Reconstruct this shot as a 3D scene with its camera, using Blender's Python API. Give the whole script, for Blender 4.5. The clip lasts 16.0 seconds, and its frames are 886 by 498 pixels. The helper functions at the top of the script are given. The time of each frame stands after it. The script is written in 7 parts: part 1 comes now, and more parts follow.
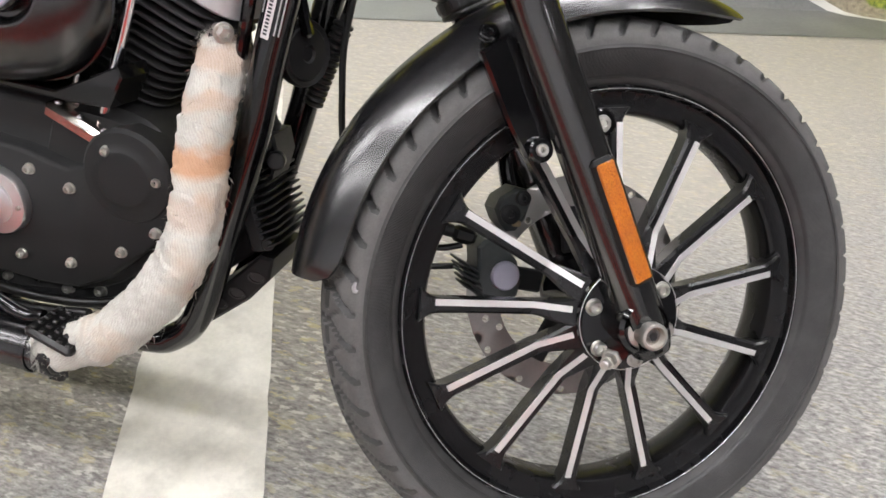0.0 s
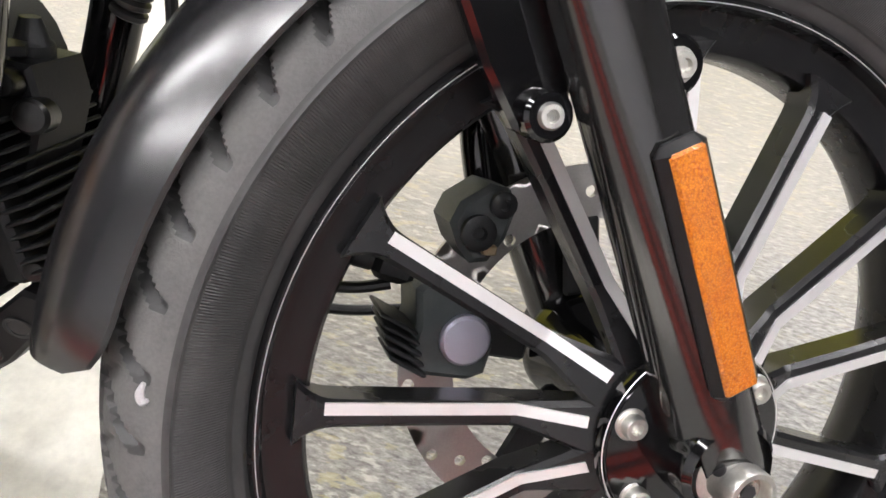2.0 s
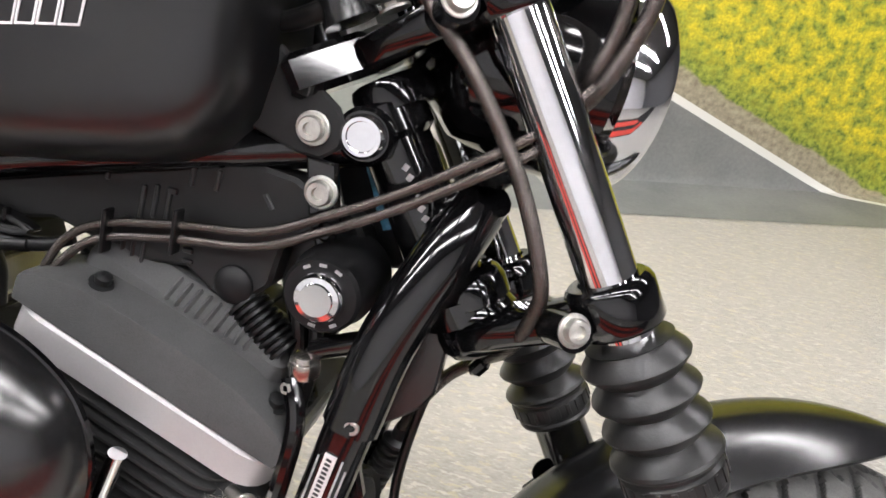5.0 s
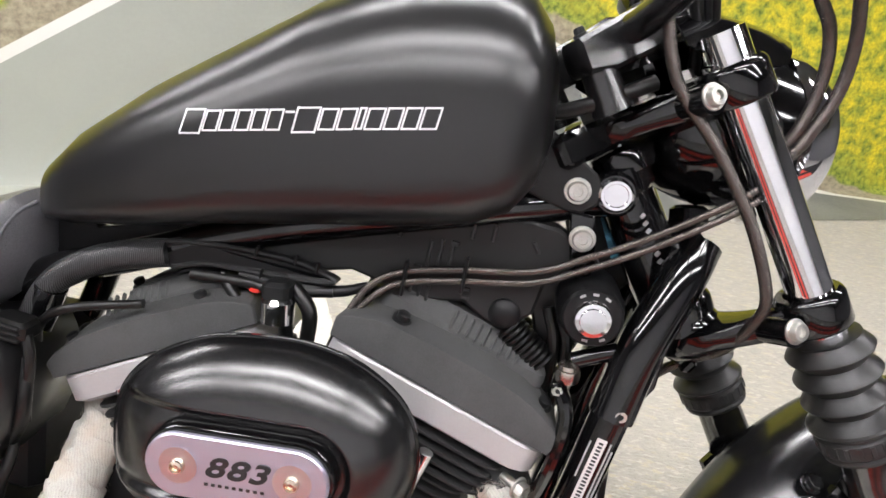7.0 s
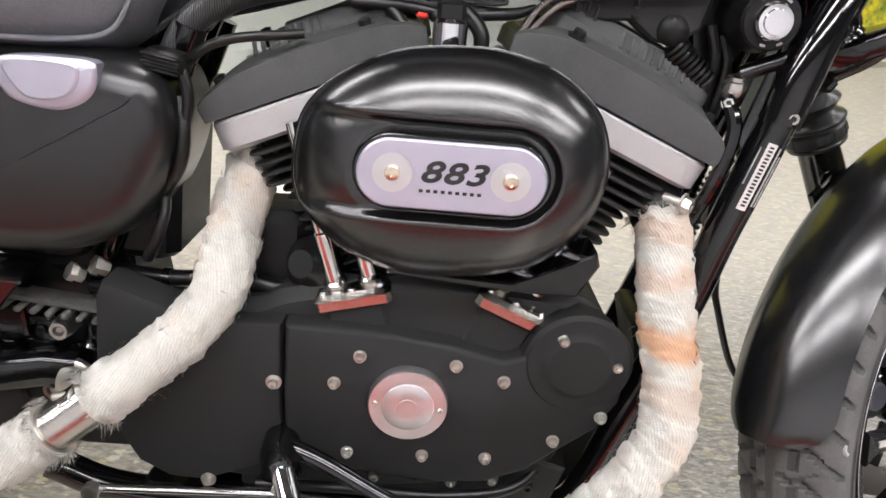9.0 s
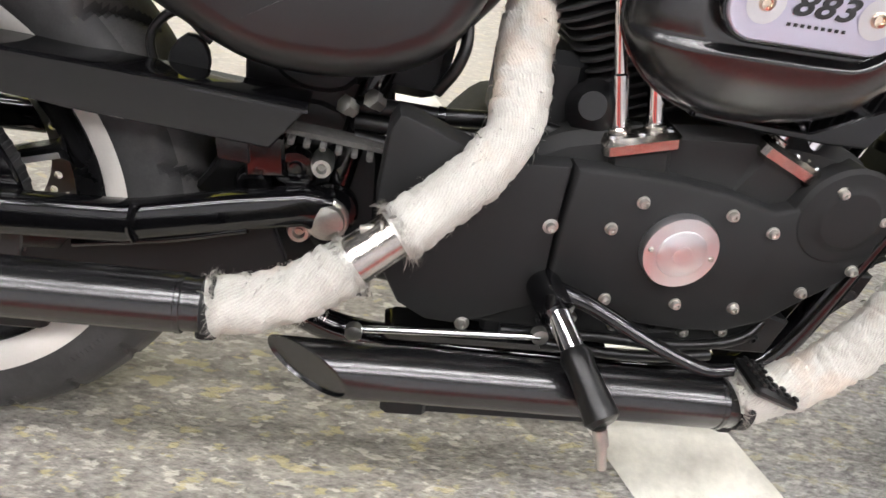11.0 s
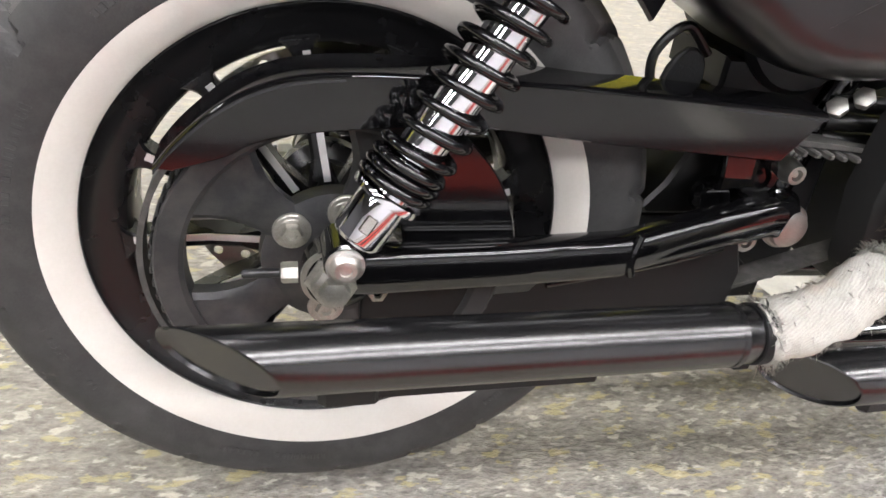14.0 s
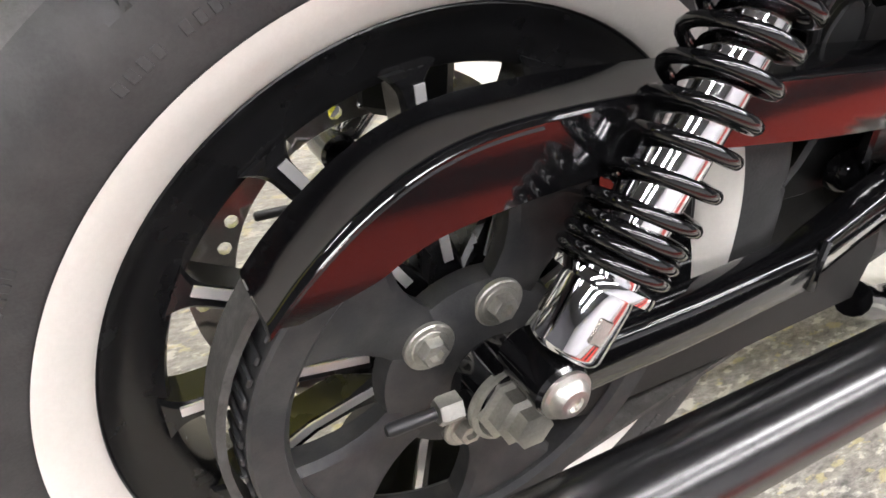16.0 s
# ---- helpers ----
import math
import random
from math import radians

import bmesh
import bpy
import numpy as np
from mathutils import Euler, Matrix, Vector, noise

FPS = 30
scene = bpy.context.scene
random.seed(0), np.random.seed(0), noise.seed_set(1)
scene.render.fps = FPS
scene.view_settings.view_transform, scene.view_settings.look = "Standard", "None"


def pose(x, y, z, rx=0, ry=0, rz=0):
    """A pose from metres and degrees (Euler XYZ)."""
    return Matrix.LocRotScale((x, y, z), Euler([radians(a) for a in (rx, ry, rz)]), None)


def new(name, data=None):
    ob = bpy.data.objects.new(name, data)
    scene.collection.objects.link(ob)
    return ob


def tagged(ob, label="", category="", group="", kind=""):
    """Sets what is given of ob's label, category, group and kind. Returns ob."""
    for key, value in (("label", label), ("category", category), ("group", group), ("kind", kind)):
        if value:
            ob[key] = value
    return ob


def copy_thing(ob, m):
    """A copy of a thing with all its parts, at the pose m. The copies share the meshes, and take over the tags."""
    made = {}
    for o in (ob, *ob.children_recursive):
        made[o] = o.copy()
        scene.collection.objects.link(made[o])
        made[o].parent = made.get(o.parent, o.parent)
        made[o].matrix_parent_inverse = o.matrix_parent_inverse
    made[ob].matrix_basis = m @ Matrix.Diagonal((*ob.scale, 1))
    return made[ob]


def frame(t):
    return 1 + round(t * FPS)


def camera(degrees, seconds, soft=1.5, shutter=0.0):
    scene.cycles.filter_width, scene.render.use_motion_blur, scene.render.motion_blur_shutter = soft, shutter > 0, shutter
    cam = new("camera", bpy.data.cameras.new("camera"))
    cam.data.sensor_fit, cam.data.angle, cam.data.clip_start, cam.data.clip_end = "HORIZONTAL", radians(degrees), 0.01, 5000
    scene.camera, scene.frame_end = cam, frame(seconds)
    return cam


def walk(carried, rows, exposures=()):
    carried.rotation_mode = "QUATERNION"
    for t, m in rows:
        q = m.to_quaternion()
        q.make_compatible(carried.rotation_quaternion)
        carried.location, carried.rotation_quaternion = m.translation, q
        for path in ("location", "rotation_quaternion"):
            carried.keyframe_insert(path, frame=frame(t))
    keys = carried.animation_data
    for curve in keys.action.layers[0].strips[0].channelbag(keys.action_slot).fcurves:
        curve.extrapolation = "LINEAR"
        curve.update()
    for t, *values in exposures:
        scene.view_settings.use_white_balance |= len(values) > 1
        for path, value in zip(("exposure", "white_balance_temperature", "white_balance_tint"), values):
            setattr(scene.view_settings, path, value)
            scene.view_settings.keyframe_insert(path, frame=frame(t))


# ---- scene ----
cam = camera(64.62, 16.0, soft=1.6)
PATH = [
    (0, 0.6824, -0.6198, 0.8391, 55.80, -4.05, 13.97),
    (0.5, 0.6668, -0.4349, 0.7183, 53.17, -5.18, 13.16),
    (1, 0.6764, -0.3509, 0.6341, 52.70, -6.07, 12.34),
    (1.5, 0.6667, -0.3025, 0.6291, 51.81, -6.33, 12.72),
    (2, 0.6478, -0.2805, 0.6718, 53.43, -7.18, 13.05),
    (2.5, 0.6279, -0.2672, 0.7231, 55.54, -8.33, 14.05),
    (3, 0.6025, -0.2720, 0.7711, 57.73, -8.88, 14.71),
    (3.5, 0.5824, -0.2746, 0.8403, 59.84, -9.12, 14.67),
    (4, 0.5541, -0.2857, 0.8876, 61.73, -8.50, 13.98),
    (4.5, 0.5193, -0.2992, 0.9603, 63.33, -7.31, 13.27),
    (4.7, 0.5084, -0.3069, 0.9824, 63.95, -6.74, 13.03),
    (6.8, 0.2887, -0.4698, 1.0720, 66.37, -4.56, 8.54),
    (7, 0.2700, -0.4868, 1.0664, 66.04, -4.43, 8.20),
    (7.5, 0.1905, -0.5342, 1.0297, 65.53, -4.80, 5.93),
    (8, 0.1295, -0.5469, 0.9966, 64.01, -4.86, 4.56),
    (8.5, 0.1021, -0.5501, 0.9448, 61.50, -4.74, 2.75),
    (9, 0.0487, -0.5807, 0.9030, 58.41, -4.93, 0.82),
    (9.2, 0.0284, -0.5889, 0.8919, 57.35, -5.19, 0.12),
    (11.3, -0.3359, -0.6068, 0.7990, 50.63, -9.36, -1.93),
    (11.5, -0.3718, -0.5953, 0.7931, 50.49, -9.43, -1.67),
    (12, -0.4673, -0.5896, 0.7801, 50.34, -9.37, -1.67),
    (12.5, -0.5546, -0.5748, 0.7729, 50.22, -9.01, -3.05),
    (13, -0.6205, -0.5458, 0.7708, 50.04, -8.43, -5.20),
    (13.5, -0.7001, -0.5292, 0.7657, 49.67, -7.84, -7.66),
    (14, -0.8032, -0.4820, 0.7566, 48.89, -7.52, -10.62),
    (14.5, -0.8551, -0.4149, 0.7273, 47.88, -7.11, -13.94),
    (15, -0.8934, -0.3598, 0.7127, 47.23, -6.84, -18.33),
    (15.5, -0.9169, -0.2965, 0.7021, 47.08, -6.94, -23.38),
    (16, -0.9450, -0.2383, 0.6788, 47.85, -6.84, -28.06),
]
walk(cam, [(t, pose(x, y, z, rx, ry, rz)) for t, x, y, z, rx, ry, rz in PATH],
     ((0.0, -0.14), (0.8, -0.02), (2.5, 0.26), (4.5, 0.02), (9.0, 0.06), (12.0, 0.12), (14.0, 0.20), (16.0, 0.36)))

# ---- world and light: a showroom lit by rows of ceiling tubes ----
world = bpy.data.worlds.new("world")
scene.world = world
world.use_nodes = True
world.node_tree.nodes["Background"].inputs["Color"].default_value = (0.9, 0.93, 1.0, 1)
world.node_tree.nodes["Background"].inputs["Strength"].default_value = 0.10
scene.view_settings.exposure = 0.0


# ---- materials ----
def principled(name):
    m = bpy.data.materials.new(name)
    m.use_nodes = True
    return m, m.node_tree.nodes, m.node_tree.links, m.node_tree.nodes["Principled BSDF"]


def mixer(nodes, links, fac, a, b, blend="MIX"):
    n = nodes.new("ShaderNodeMix")
    n.data_type, n.blend_type = "RGBA", blend
    for sock, v in ((n.inputs[0], fac), (n.inputs[6], a), (n.inputs[7], b)):
        if hasattr(v, "links"):
            links.new(v, sock)
        else:
            sock.default_value = v if not isinstance(v, tuple) or len(v) == 4 else (*v, 1)
    return n.outputs[2]


def noise_fac(nodes, links, scale, detail=4.0, lo=0.35, hi=0.65, rough=0.6, vec=None):
    n = nodes.new("ShaderNodeTexNoise")
    n.inputs["Scale"].default_value, n.inputs["Detail"].default_value, n.inputs["Roughness"].default_value = scale, detail, rough
    if vec is None:
        c = nodes.new("ShaderNodeTexCoord")
        vec = c.outputs["Object"]
    links.new(vec, n.inputs["Vector"])
    r = nodes.new("ShaderNodeMapRange")
    r.inputs["From Min"].default_value, r.inputs["From Max"].default_value = lo, hi
    links.new(n.outputs["Fac"], r.inputs["Value"])
    return r.outputs["Result"]


def surface(name, base, rough=0.5, metal=0.0, vary=0.25, big=9.0, fine=260.0, bump=0.0, coat=0.0, dust=None, dusty=0.0, spec=0.5, rvar=0.12):
    """Base colour with blotches and grain, a rough map, fine relief and an optional film of dust."""
    m, nodes, links, b = principled(name)
    dark = tuple(c * (1 - vary) for c in base)
    lite = tuple(min(1, c * (1 + vary)) for c in base)
    f1 = noise_fac(nodes, links, big, 5)
    f2 = noise_fac(nodes, links, fine, 3)
    col = mixer(nodes, links, f1, dark, lite)
    col = mixer(nodes, links, 0.35, col, mixer(nodes, links, f2, dark, lite))
    if dust:
        fd = noise_fac(nodes, links, big * 2.5, 8, 0.42, 0.8)
        mul = nodes.new("ShaderNodeMath")
        mul.operation = "MULTIPLY"
        mul.inputs[1].default_value = dusty
        links.new(fd, mul.inputs[0])
        col = mixer(nodes, links, mul.outputs[0], col, dust)
    links.new(col, b.inputs["Base Color"])
    mr = nodes.new("ShaderNodeMapRange")
    mr.inputs["To Min"].default_value, mr.inputs["To Max"].default_value = max(0.02, rough - rvar * rough), min(1, rough + rvar * rough)
    links.new(f1, mr.inputs["Value"])
    links.new(mr.outputs["Result"], b.inputs["Roughness"])
    b.inputs["Metallic"].default_value = metal
    b.inputs["Specular IOR Level"].default_value = spec
    b.inputs["Coat Weight"].default_value = coat
    b.inputs["Coat Roughness"].default_value = 0.05
    if bump:
        bp = nodes.new("ShaderNodeBump")
        bp.inputs["Strength"].default_value, bp.inputs["Distance"].default_value = bump, 0.001
        links.new(f2, bp.inputs["Height"])
        links.new(bp.outputs["Normal"], b.inputs["Normal"])
    return m


GLOSS = surface("gloss_black_paint", (0.003, 0.003, 0.0034), 0.09, coat=0.35, spec=0.5, big=14, bump=0.008, rvar=0.03)
SATIN = surface("satin_black_paint", (0.005, 0.005, 0.0055), 0.24, big=6, bump=0.008, spec=1.0, rvar=0.03)
DENIM = surface("matte_black_tank_paint", (0.006, 0.006, 0.0065), 0.29, big=4, bump=0.01, rvar=0.04, spec=0.7)
WRINKLE = surface("black_wrinkle_coat", (0.022, 0.0222, 0.0222), 0.62, big=20, fine=900, bump=0.30, spec=0.25)
ROCKER = surface("textured_grey_black_coat", (0.060, 0.061, 0.061), 0.62, big=20, fine=900, bump=0.30, spec=0.25)
COVER = surface("powder_coated_cover", (0.015, 0.0152, 0.0155), 0.55, big=8, fine=1200, bump=0.20, spec=0.22)
PLASTIC = surface("black_plastic", (0.007, 0.007, 0.0075), 0.42, big=12, fine=700, bump=0.1, spec=0.25)
RUBBER = surface("tyre_rubber", (0.029, 0.0288, 0.0288), 0.60, big=12, fine=500, bump=0.15, dust=(0.10, 0.098, 0.094), dusty=0.35, spec=0.5)
BOOTRUB = surface("boot_rubber", (0.012, 0.012, 0.012), 0.36, big=25, fine=500, bump=0.08, dust=(0.08, 0.078, 0.075), dusty=0.25)
HOSE = surface("hose_rubber", (0.004, 0.004, 0.004), 0.32, spec=0.4, big=30, fine=600, bump=0.1)
TREAD = surface("dusty_tread_rubber", (0.085, 0.084, 0.082), 0.72, big=16, fine=500, bump=0.15, dust=(0.13, 0.127, 0.122), dusty=0.5, spec=0.3)
WHITEWALL = surface("white_sidewall_rubber", (0.63, 0.605, 0.56), 0.55, big=10, fine=300, vary=0.05, bump=0.05, dust=(0.55, 0.49, 0.42), dusty=0.25)
FENDER = surface("satin_fender_paint", (0.006, 0.006, 0.0068), 0.23, big=6, bump=0.008, spec=1.0, rvar=0.03)
TRAY = surface("grey_black_moulded_plastic", (0.011, 0.0112, 0.0115), 0.5, big=14, fine=900, bump=0.15, spec=0.35)
SLIDER = surface("semi_gloss_fork_paint", (0.010, 0.0098, 0.0096), 0.13, big=10, bump=0.01, spec=1.0, rvar=0.05)
BELT = surface("dusty_belt_rubber", (0.055, 0.053, 0.050), 0.7, big=30, fine=500, bump=0.15, dust=(0.16, 0.155, 0.145), dusty=0.5, spec=0.3)
RIMBLK = surface("black_cast_rim", (0.006, 0.006, 0.0065), 0.26, spec=0.45, big=14, fine=700, bump=0.03)
CHROME = surface("chrome", (0.80, 0.80, 0.82), 0.07, metal=1.0, vary=0.05, big=20, rvar=0.3)
MACHINED = surface("machined_aluminium", (0.60, 0.59, 0.70), 0.46, metal=1.0, vary=0.02, big=40, fine=900, rvar=0.02)
FACE = surface("machined_spoke_face", (0.80, 0.79, 0.78), 0.36, metal=0.7, vary=0.03, big=60, fine=900, rvar=0.02)
SILVER = surface("silver_paint_fin", (0.40, 0.39, 0.39), 0.42, metal=0.25, vary=0.05, big=14, fine=500, bump=0.03)
ZINC = surface("zinc_plated_steel", (0.58, 0.57, 0.53), 0.40, metal=1.0, vary=0.14, big=60, fine=500, bump=0.08)
DULLZINC = surface("dull_grey_zinc", (0.40, 0.39, 0.35), 0.42, metal=0.85, vary=0.2, big=70, fine=500, bump=0.1)
SLEEVE = surface("dull_chromed_steel", (0.55, 0.52, 0.48), 0.22, metal=1.0, vary=0.10, big=40, fine=600, bump=0.02)
DISCST = surface("brushed_disc_steel", (0.42, 0.40, 0.38), 0.32, metal=1.0, vary=0.12, big=30, fine=600, bump=0.06)
CASTGREY = surface("dark_cast_metal", (0.009, 0.0095, 0.010), 0.5, spec=0.3, big=24, fine=600, bump=0.15)
PULLEY = surface("grey_anodised_pulley", (0.034, 0.035, 0.037), 0.50, metal=0.4, big=16, fine=700, bump=0.08, dust=(0.13, 0.12, 0.11), dusty=0.4)
LEATHER = surface("black_vinyl_seat", (0.085, 0.085, 0.092), 0.44, big=16, fine=420, bump=0.25)
CALIPER = surface("dark_green_grey_caliper", (0.024, 0.030, 0.030), 0.5, big=20, fine=700, bump=0.1, dust=(0.09, 0.085, 0.08), dusty=0.3)
PALEGOLD = surface("pale_gold_bolt", (0.80, 0.68, 0.54), 0.22, metal=1.0, vary=0.04, big=80, rvar=0.02)
BRASSY = surface("dull_brass", (0.42, 0.33, 0.20), 0.4, metal=1.0, big=80)
STEELHOSE = surface("smoked_steel_hose", (0.13, 0.115, 0.105), 0.22, metal=0.9, big=120, fine=1500, bump=0.3)
TURNED = surface("turned_aluminium", (0.74, 0.73, 0.74), 0.33, metal=1.0, vary=0.02, big=50, fine=900, rvar=0.02)
LABELWHITE = surface("label_white", (0.60, 0.56, 0.55), 0.5, big=60, vary=0.05)
INKBLACK = surface("ink_black", (0.015, 0.015, 0.016), 0.4, big=60)
INKGREY = surface("ink_grey", (0.35, 0.34, 0.34), 0.4, big=60)
INKWHITE = surface("ink_white", (0.75, 0.75, 0.76), 0.4, big=60, vary=0.05)
BLUETAPE = surface("blue_plastic", (0.06, 0.22, 0.34), 0.45, big=50, fine=300, bump=0.2)
REDPLUG = surface("red_plastic", (0.55, 0.03, 0.02), 0.4, big=40)


def sidewall_material():
    """Tyre rubber with the fine radial ribbing of the sidewall, between two raised rings."""
    m = surface("ribbed_sidewall_rubber", (0.024, 0.0238, 0.0238), 0.52, big=12, fine=420, dust=(0.085, 0.083, 0.080), dusty=0.35, spec=0.5)
    nodes, links = m.node_tree.nodes, m.node_tree.links
    b = nodes["Principled BSDF"]
    c = nodes.new("ShaderNodeTexCoord")
    sep = nodes.new("ShaderNodeSeparateXYZ")
    links.new(c.outputs["Object"], sep.inputs[0])

    def calc(op, a, d=None):
        n = nodes.new("ShaderNodeMath")
        n.operation = op
        for sock, v in zip(n.inputs, (a, d)):
            if v is None:
                continue
            if hasattr(v, "links"):
                links.new(v, sock)
            else:
                sock.default_value = v
        return n.outputs[0]

    ang = calc("ARCTAN2", sep.outputs[2], sep.outputs[0])
    rad = calc("SQRT", calc("ADD", calc("MULTIPLY", sep.outputs[0], sep.outputs[0]), calc("MULTIPLY", sep.outputs[2], sep.outputs[2])))
    rib = calc("SINE", calc("MULTIPLY", ang, 1150.0))
    band = calc("MULTIPLY", calc("GREATER_THAN", rad, 0.2655), calc("LESS_THAN", rad, 0.2900))
    ribs = calc("MULTIPLY", rib, band)
    bp = nodes.new("ShaderNodeBump")
    bp.inputs["Strength"].default_value, bp.inputs["Distance"].default_value = 0.5, 0.0007
    links.new(ribs, bp.inputs["Height"])
    links.new(bp.outputs["Normal"], b.inputs["Normal"])
    return m


SIDEWALL = sidewall_material()


def wrap_material():
    m, nodes, links, b = principled("woven_exhaust_wrap")
    c = nodes.new("ShaderNodeTexCoord")
    # UV holds metres round and along the pipe: slanting yarns, crossed by a finer weft
    uv = nodes.new("ShaderNodeUVMap")
    wig = nodes.new("ShaderNodeTexNoise")
    wig.inputs["Scale"].default_value, wig.inputs["Detail"].default_value = 90, 3
    links.new(c.outputs["Object"], wig.inputs["Vector"])

    def yarn(direction, scale, wobble):
        mp = nodes.new("ShaderNodeMapping")
        mp.inputs["Rotation"].default_value = (0, 0, direction)
        links.new(uv.outputs["UV"], mp.inputs["Vector"])
        ad = nodes.new("ShaderNodeVectorMath")
        ad.operation = "MULTIPLY_ADD"
        ad.inputs[1].default_value = (wobble, wobble, 0)
        links.new(wig.outputs["Color"], ad.inputs[0])
        links.new(mp.outputs["Vector"], ad.inputs[2])
        t = nodes.new("ShaderNodeTexWave")
        t.inputs["Scale"].default_value = scale
        links.new(ad.outputs[0], t.inputs["Vector"])
        return t.outputs["Fac"]

    warp = yarn(radians(-24), 105, 0.006)
    weft = yarn(radians(66), 190, 0.004)
    weave = nodes.new("ShaderNodeMath")
    weave.operation, weave.inputs[1].default_value = "MULTIPLY_ADD", 0.45
    links.new(weft, weave.inputs[0])
    links.new(warp, weave.inputs[2])
    f = noise_fac(nodes, links, 700, 4)
    st = noise_fac(nodes, links, 11, 4, 0.52, 0.70)
    gr = noise_fac(nodes, links, 26, 5, 0.40, 0.70)
    base = mixer(nodes, links, weave.outputs[0], (0.405, 0.40, 0.355), (0.55, 0.545, 0.495))
    base = mixer(nodes, links, 0.25, base, mixer(nodes, links, f, (0.42, 0.395, 0.365), (0.80, 0.775, 0.74)))
    base = mixer(nodes, links, 0.35, base, mixer(nodes, links, gr, (0.60, 0.59, 0.54), (0.32, 0.305, 0.26)))
    sm = nodes.new("ShaderNodeMath")
    sm.operation, sm.inputs[1].default_value = "MULTIPLY", 0.40
    links.new(st, sm.inputs[0])
    base = mixer(nodes, links, sm.outputs[0], base, (0.58, 0.36, 0.20))
    # scorched bands round the hot part of the front pipe
    geo = nodes.new("ShaderNodeSeparateXYZ")
    links.new(c.outputs["Object"], geo.inputs[0])
    nz = nodes.new("ShaderNodeTexNoise")
    nz.inputs["Scale"].default_value = 22
    links.new(c.outputs["Object"], nz.inputs["Vector"])
    for z0, h, s in ((0.478, 0.018, 0.70), (0.532, 0.012, 0.30), (0.572, 0.016, 0.30), (0.430, 0.020, 0.22)):
        d = nodes.new("ShaderNodeMath")
        d.operation, d.inputs[1].default_value = "SUBTRACT", z0 - 0.020
        links.new(geo.outputs["Z"], d.inputs[0])
        j = nodes.new("ShaderNodeMath")
        j.operation, j.inputs[1].default_value, = "MULTIPLY_ADD", -0.040
        links.new(nz.outputs["Fac"], j.inputs[0])
        links.new(d.outputs[0], j.inputs[2])
        a = nodes.new("ShaderNodeMath")
        a.operation = "ABSOLUTE"
        links.new(j.outputs[0], a.inputs[0])
        r = nodes.new("ShaderNodeMapRange")
        r.inputs["From Min"].default_value, r.inputs["From Max"].default_value = h * 0.45, h
        r.inputs["To Min"].default_value, r.inputs["To Max"].default_value = s, 0.0
        links.new(a.outputs[0], r.inputs["Value"])
        gx = nodes.new("ShaderNodeMath")
        gx.operation, gx.inputs[1].default_value = "GREATER_THAN", 0.15
        links.new(geo.outputs["X"], gx.inputs[0])
        mm = nodes.new("ShaderNodeMath")
        mm.operation = "MULTIPLY"
        links.new(r.outputs["Result"], mm.inputs[0])
        links.new(gx.outputs[0], mm.inputs[1])
        base = mixer(nodes, links, mm.outputs[0], base, (0.50, 0.23, 0.09))
    links.new(base, b.inputs["Base Color"])
    b.inputs["Roughness"].default_value = 0.92
    b.inputs["Specular IOR Level"].default_value = 0.15
    bp = nodes.new("ShaderNodeBump")
    bp.inputs["Strength"].default_value, bp.inputs["Distance"].default_value = 0.5, 0.0016
    links.new(mixer(nodes, links, 0.3, weave.outputs[0], f), bp.inputs["Height"])
    links.new(bp.outputs["Normal"], b.inputs["Normal"])
    return m


def reflector_material():
    m, nodes, links, b = principled("amber_reflector")
    c = nodes.new("ShaderNodeTexCoord")
    v = nodes.new("ShaderNodeTexVoronoi")
    v.inputs["Scale"].default_value = 850
    links.new(c.outputs["Object"], v.inputs["Vector"])
    f = noise_fac(nodes, links, 18, 3)
    col = mixer(nodes, links, f, (0.50, 0.135, 0.001), (0.66, 0.225, 0.004))
    col = mixer(nodes, links, v.outputs["Distance"], col, (0.28, 0.055, 0.0))
    links.new(col, b.inputs["Base Color"])
    b.inputs["Roughness"].default_value = 0.3
    b.inputs["Coat Weight"].default_value = 0.8
    bp = nodes.new("ShaderNodeBump")
    bp.inputs["Strength"].default_value, bp.inputs["Distance"].default_value = 0.6, 0.0008
    links.new(v.outputs["Distance"], bp.inputs["Height"])
    links.new(bp.outputs["Normal"], b.inputs["Normal"])
    return m


def braid_material():
    """Woven black sleeve with a fine glossy weave."""
    m, nodes, links, b = principled("braided_sleeve")
    c = nodes.new("ShaderNodeTexCoord")
    w = nodes.new("ShaderNodeTexWave")
    w.inputs["Scale"].default_value, w.inputs["Distortion"].default_value, w.inputs["Detail"].default_value = 150, 1.6, 2
    w.bands_direction = "X"
    links.new(c.outputs["Object"], w.inputs["Vector"])
    links.new(mixer(nodes, links, w.outputs["Color"], (0.002, 0.002, 0.002), (0.07, 0.07, 0.072)), b.inputs["Base Color"])
    b.inputs["Roughness"].default_value = 0.32
    bp = nodes.new("ShaderNodeBump")
    bp.inputs["Strength"].default_value, bp.inputs["Distance"].default_value = 0.6, 0.0010
    links.new(w.outputs["Color"], bp.inputs["Height"])
    links.new(bp.outputs["Normal"], b.inputs["Normal"])
    return m


BRAID = braid_material()
WRAP, AMBER = wrap_material(), reflector_material()


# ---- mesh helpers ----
AXLE_Y = 0.0  # sideways shift of the swingarm and what hangs on it


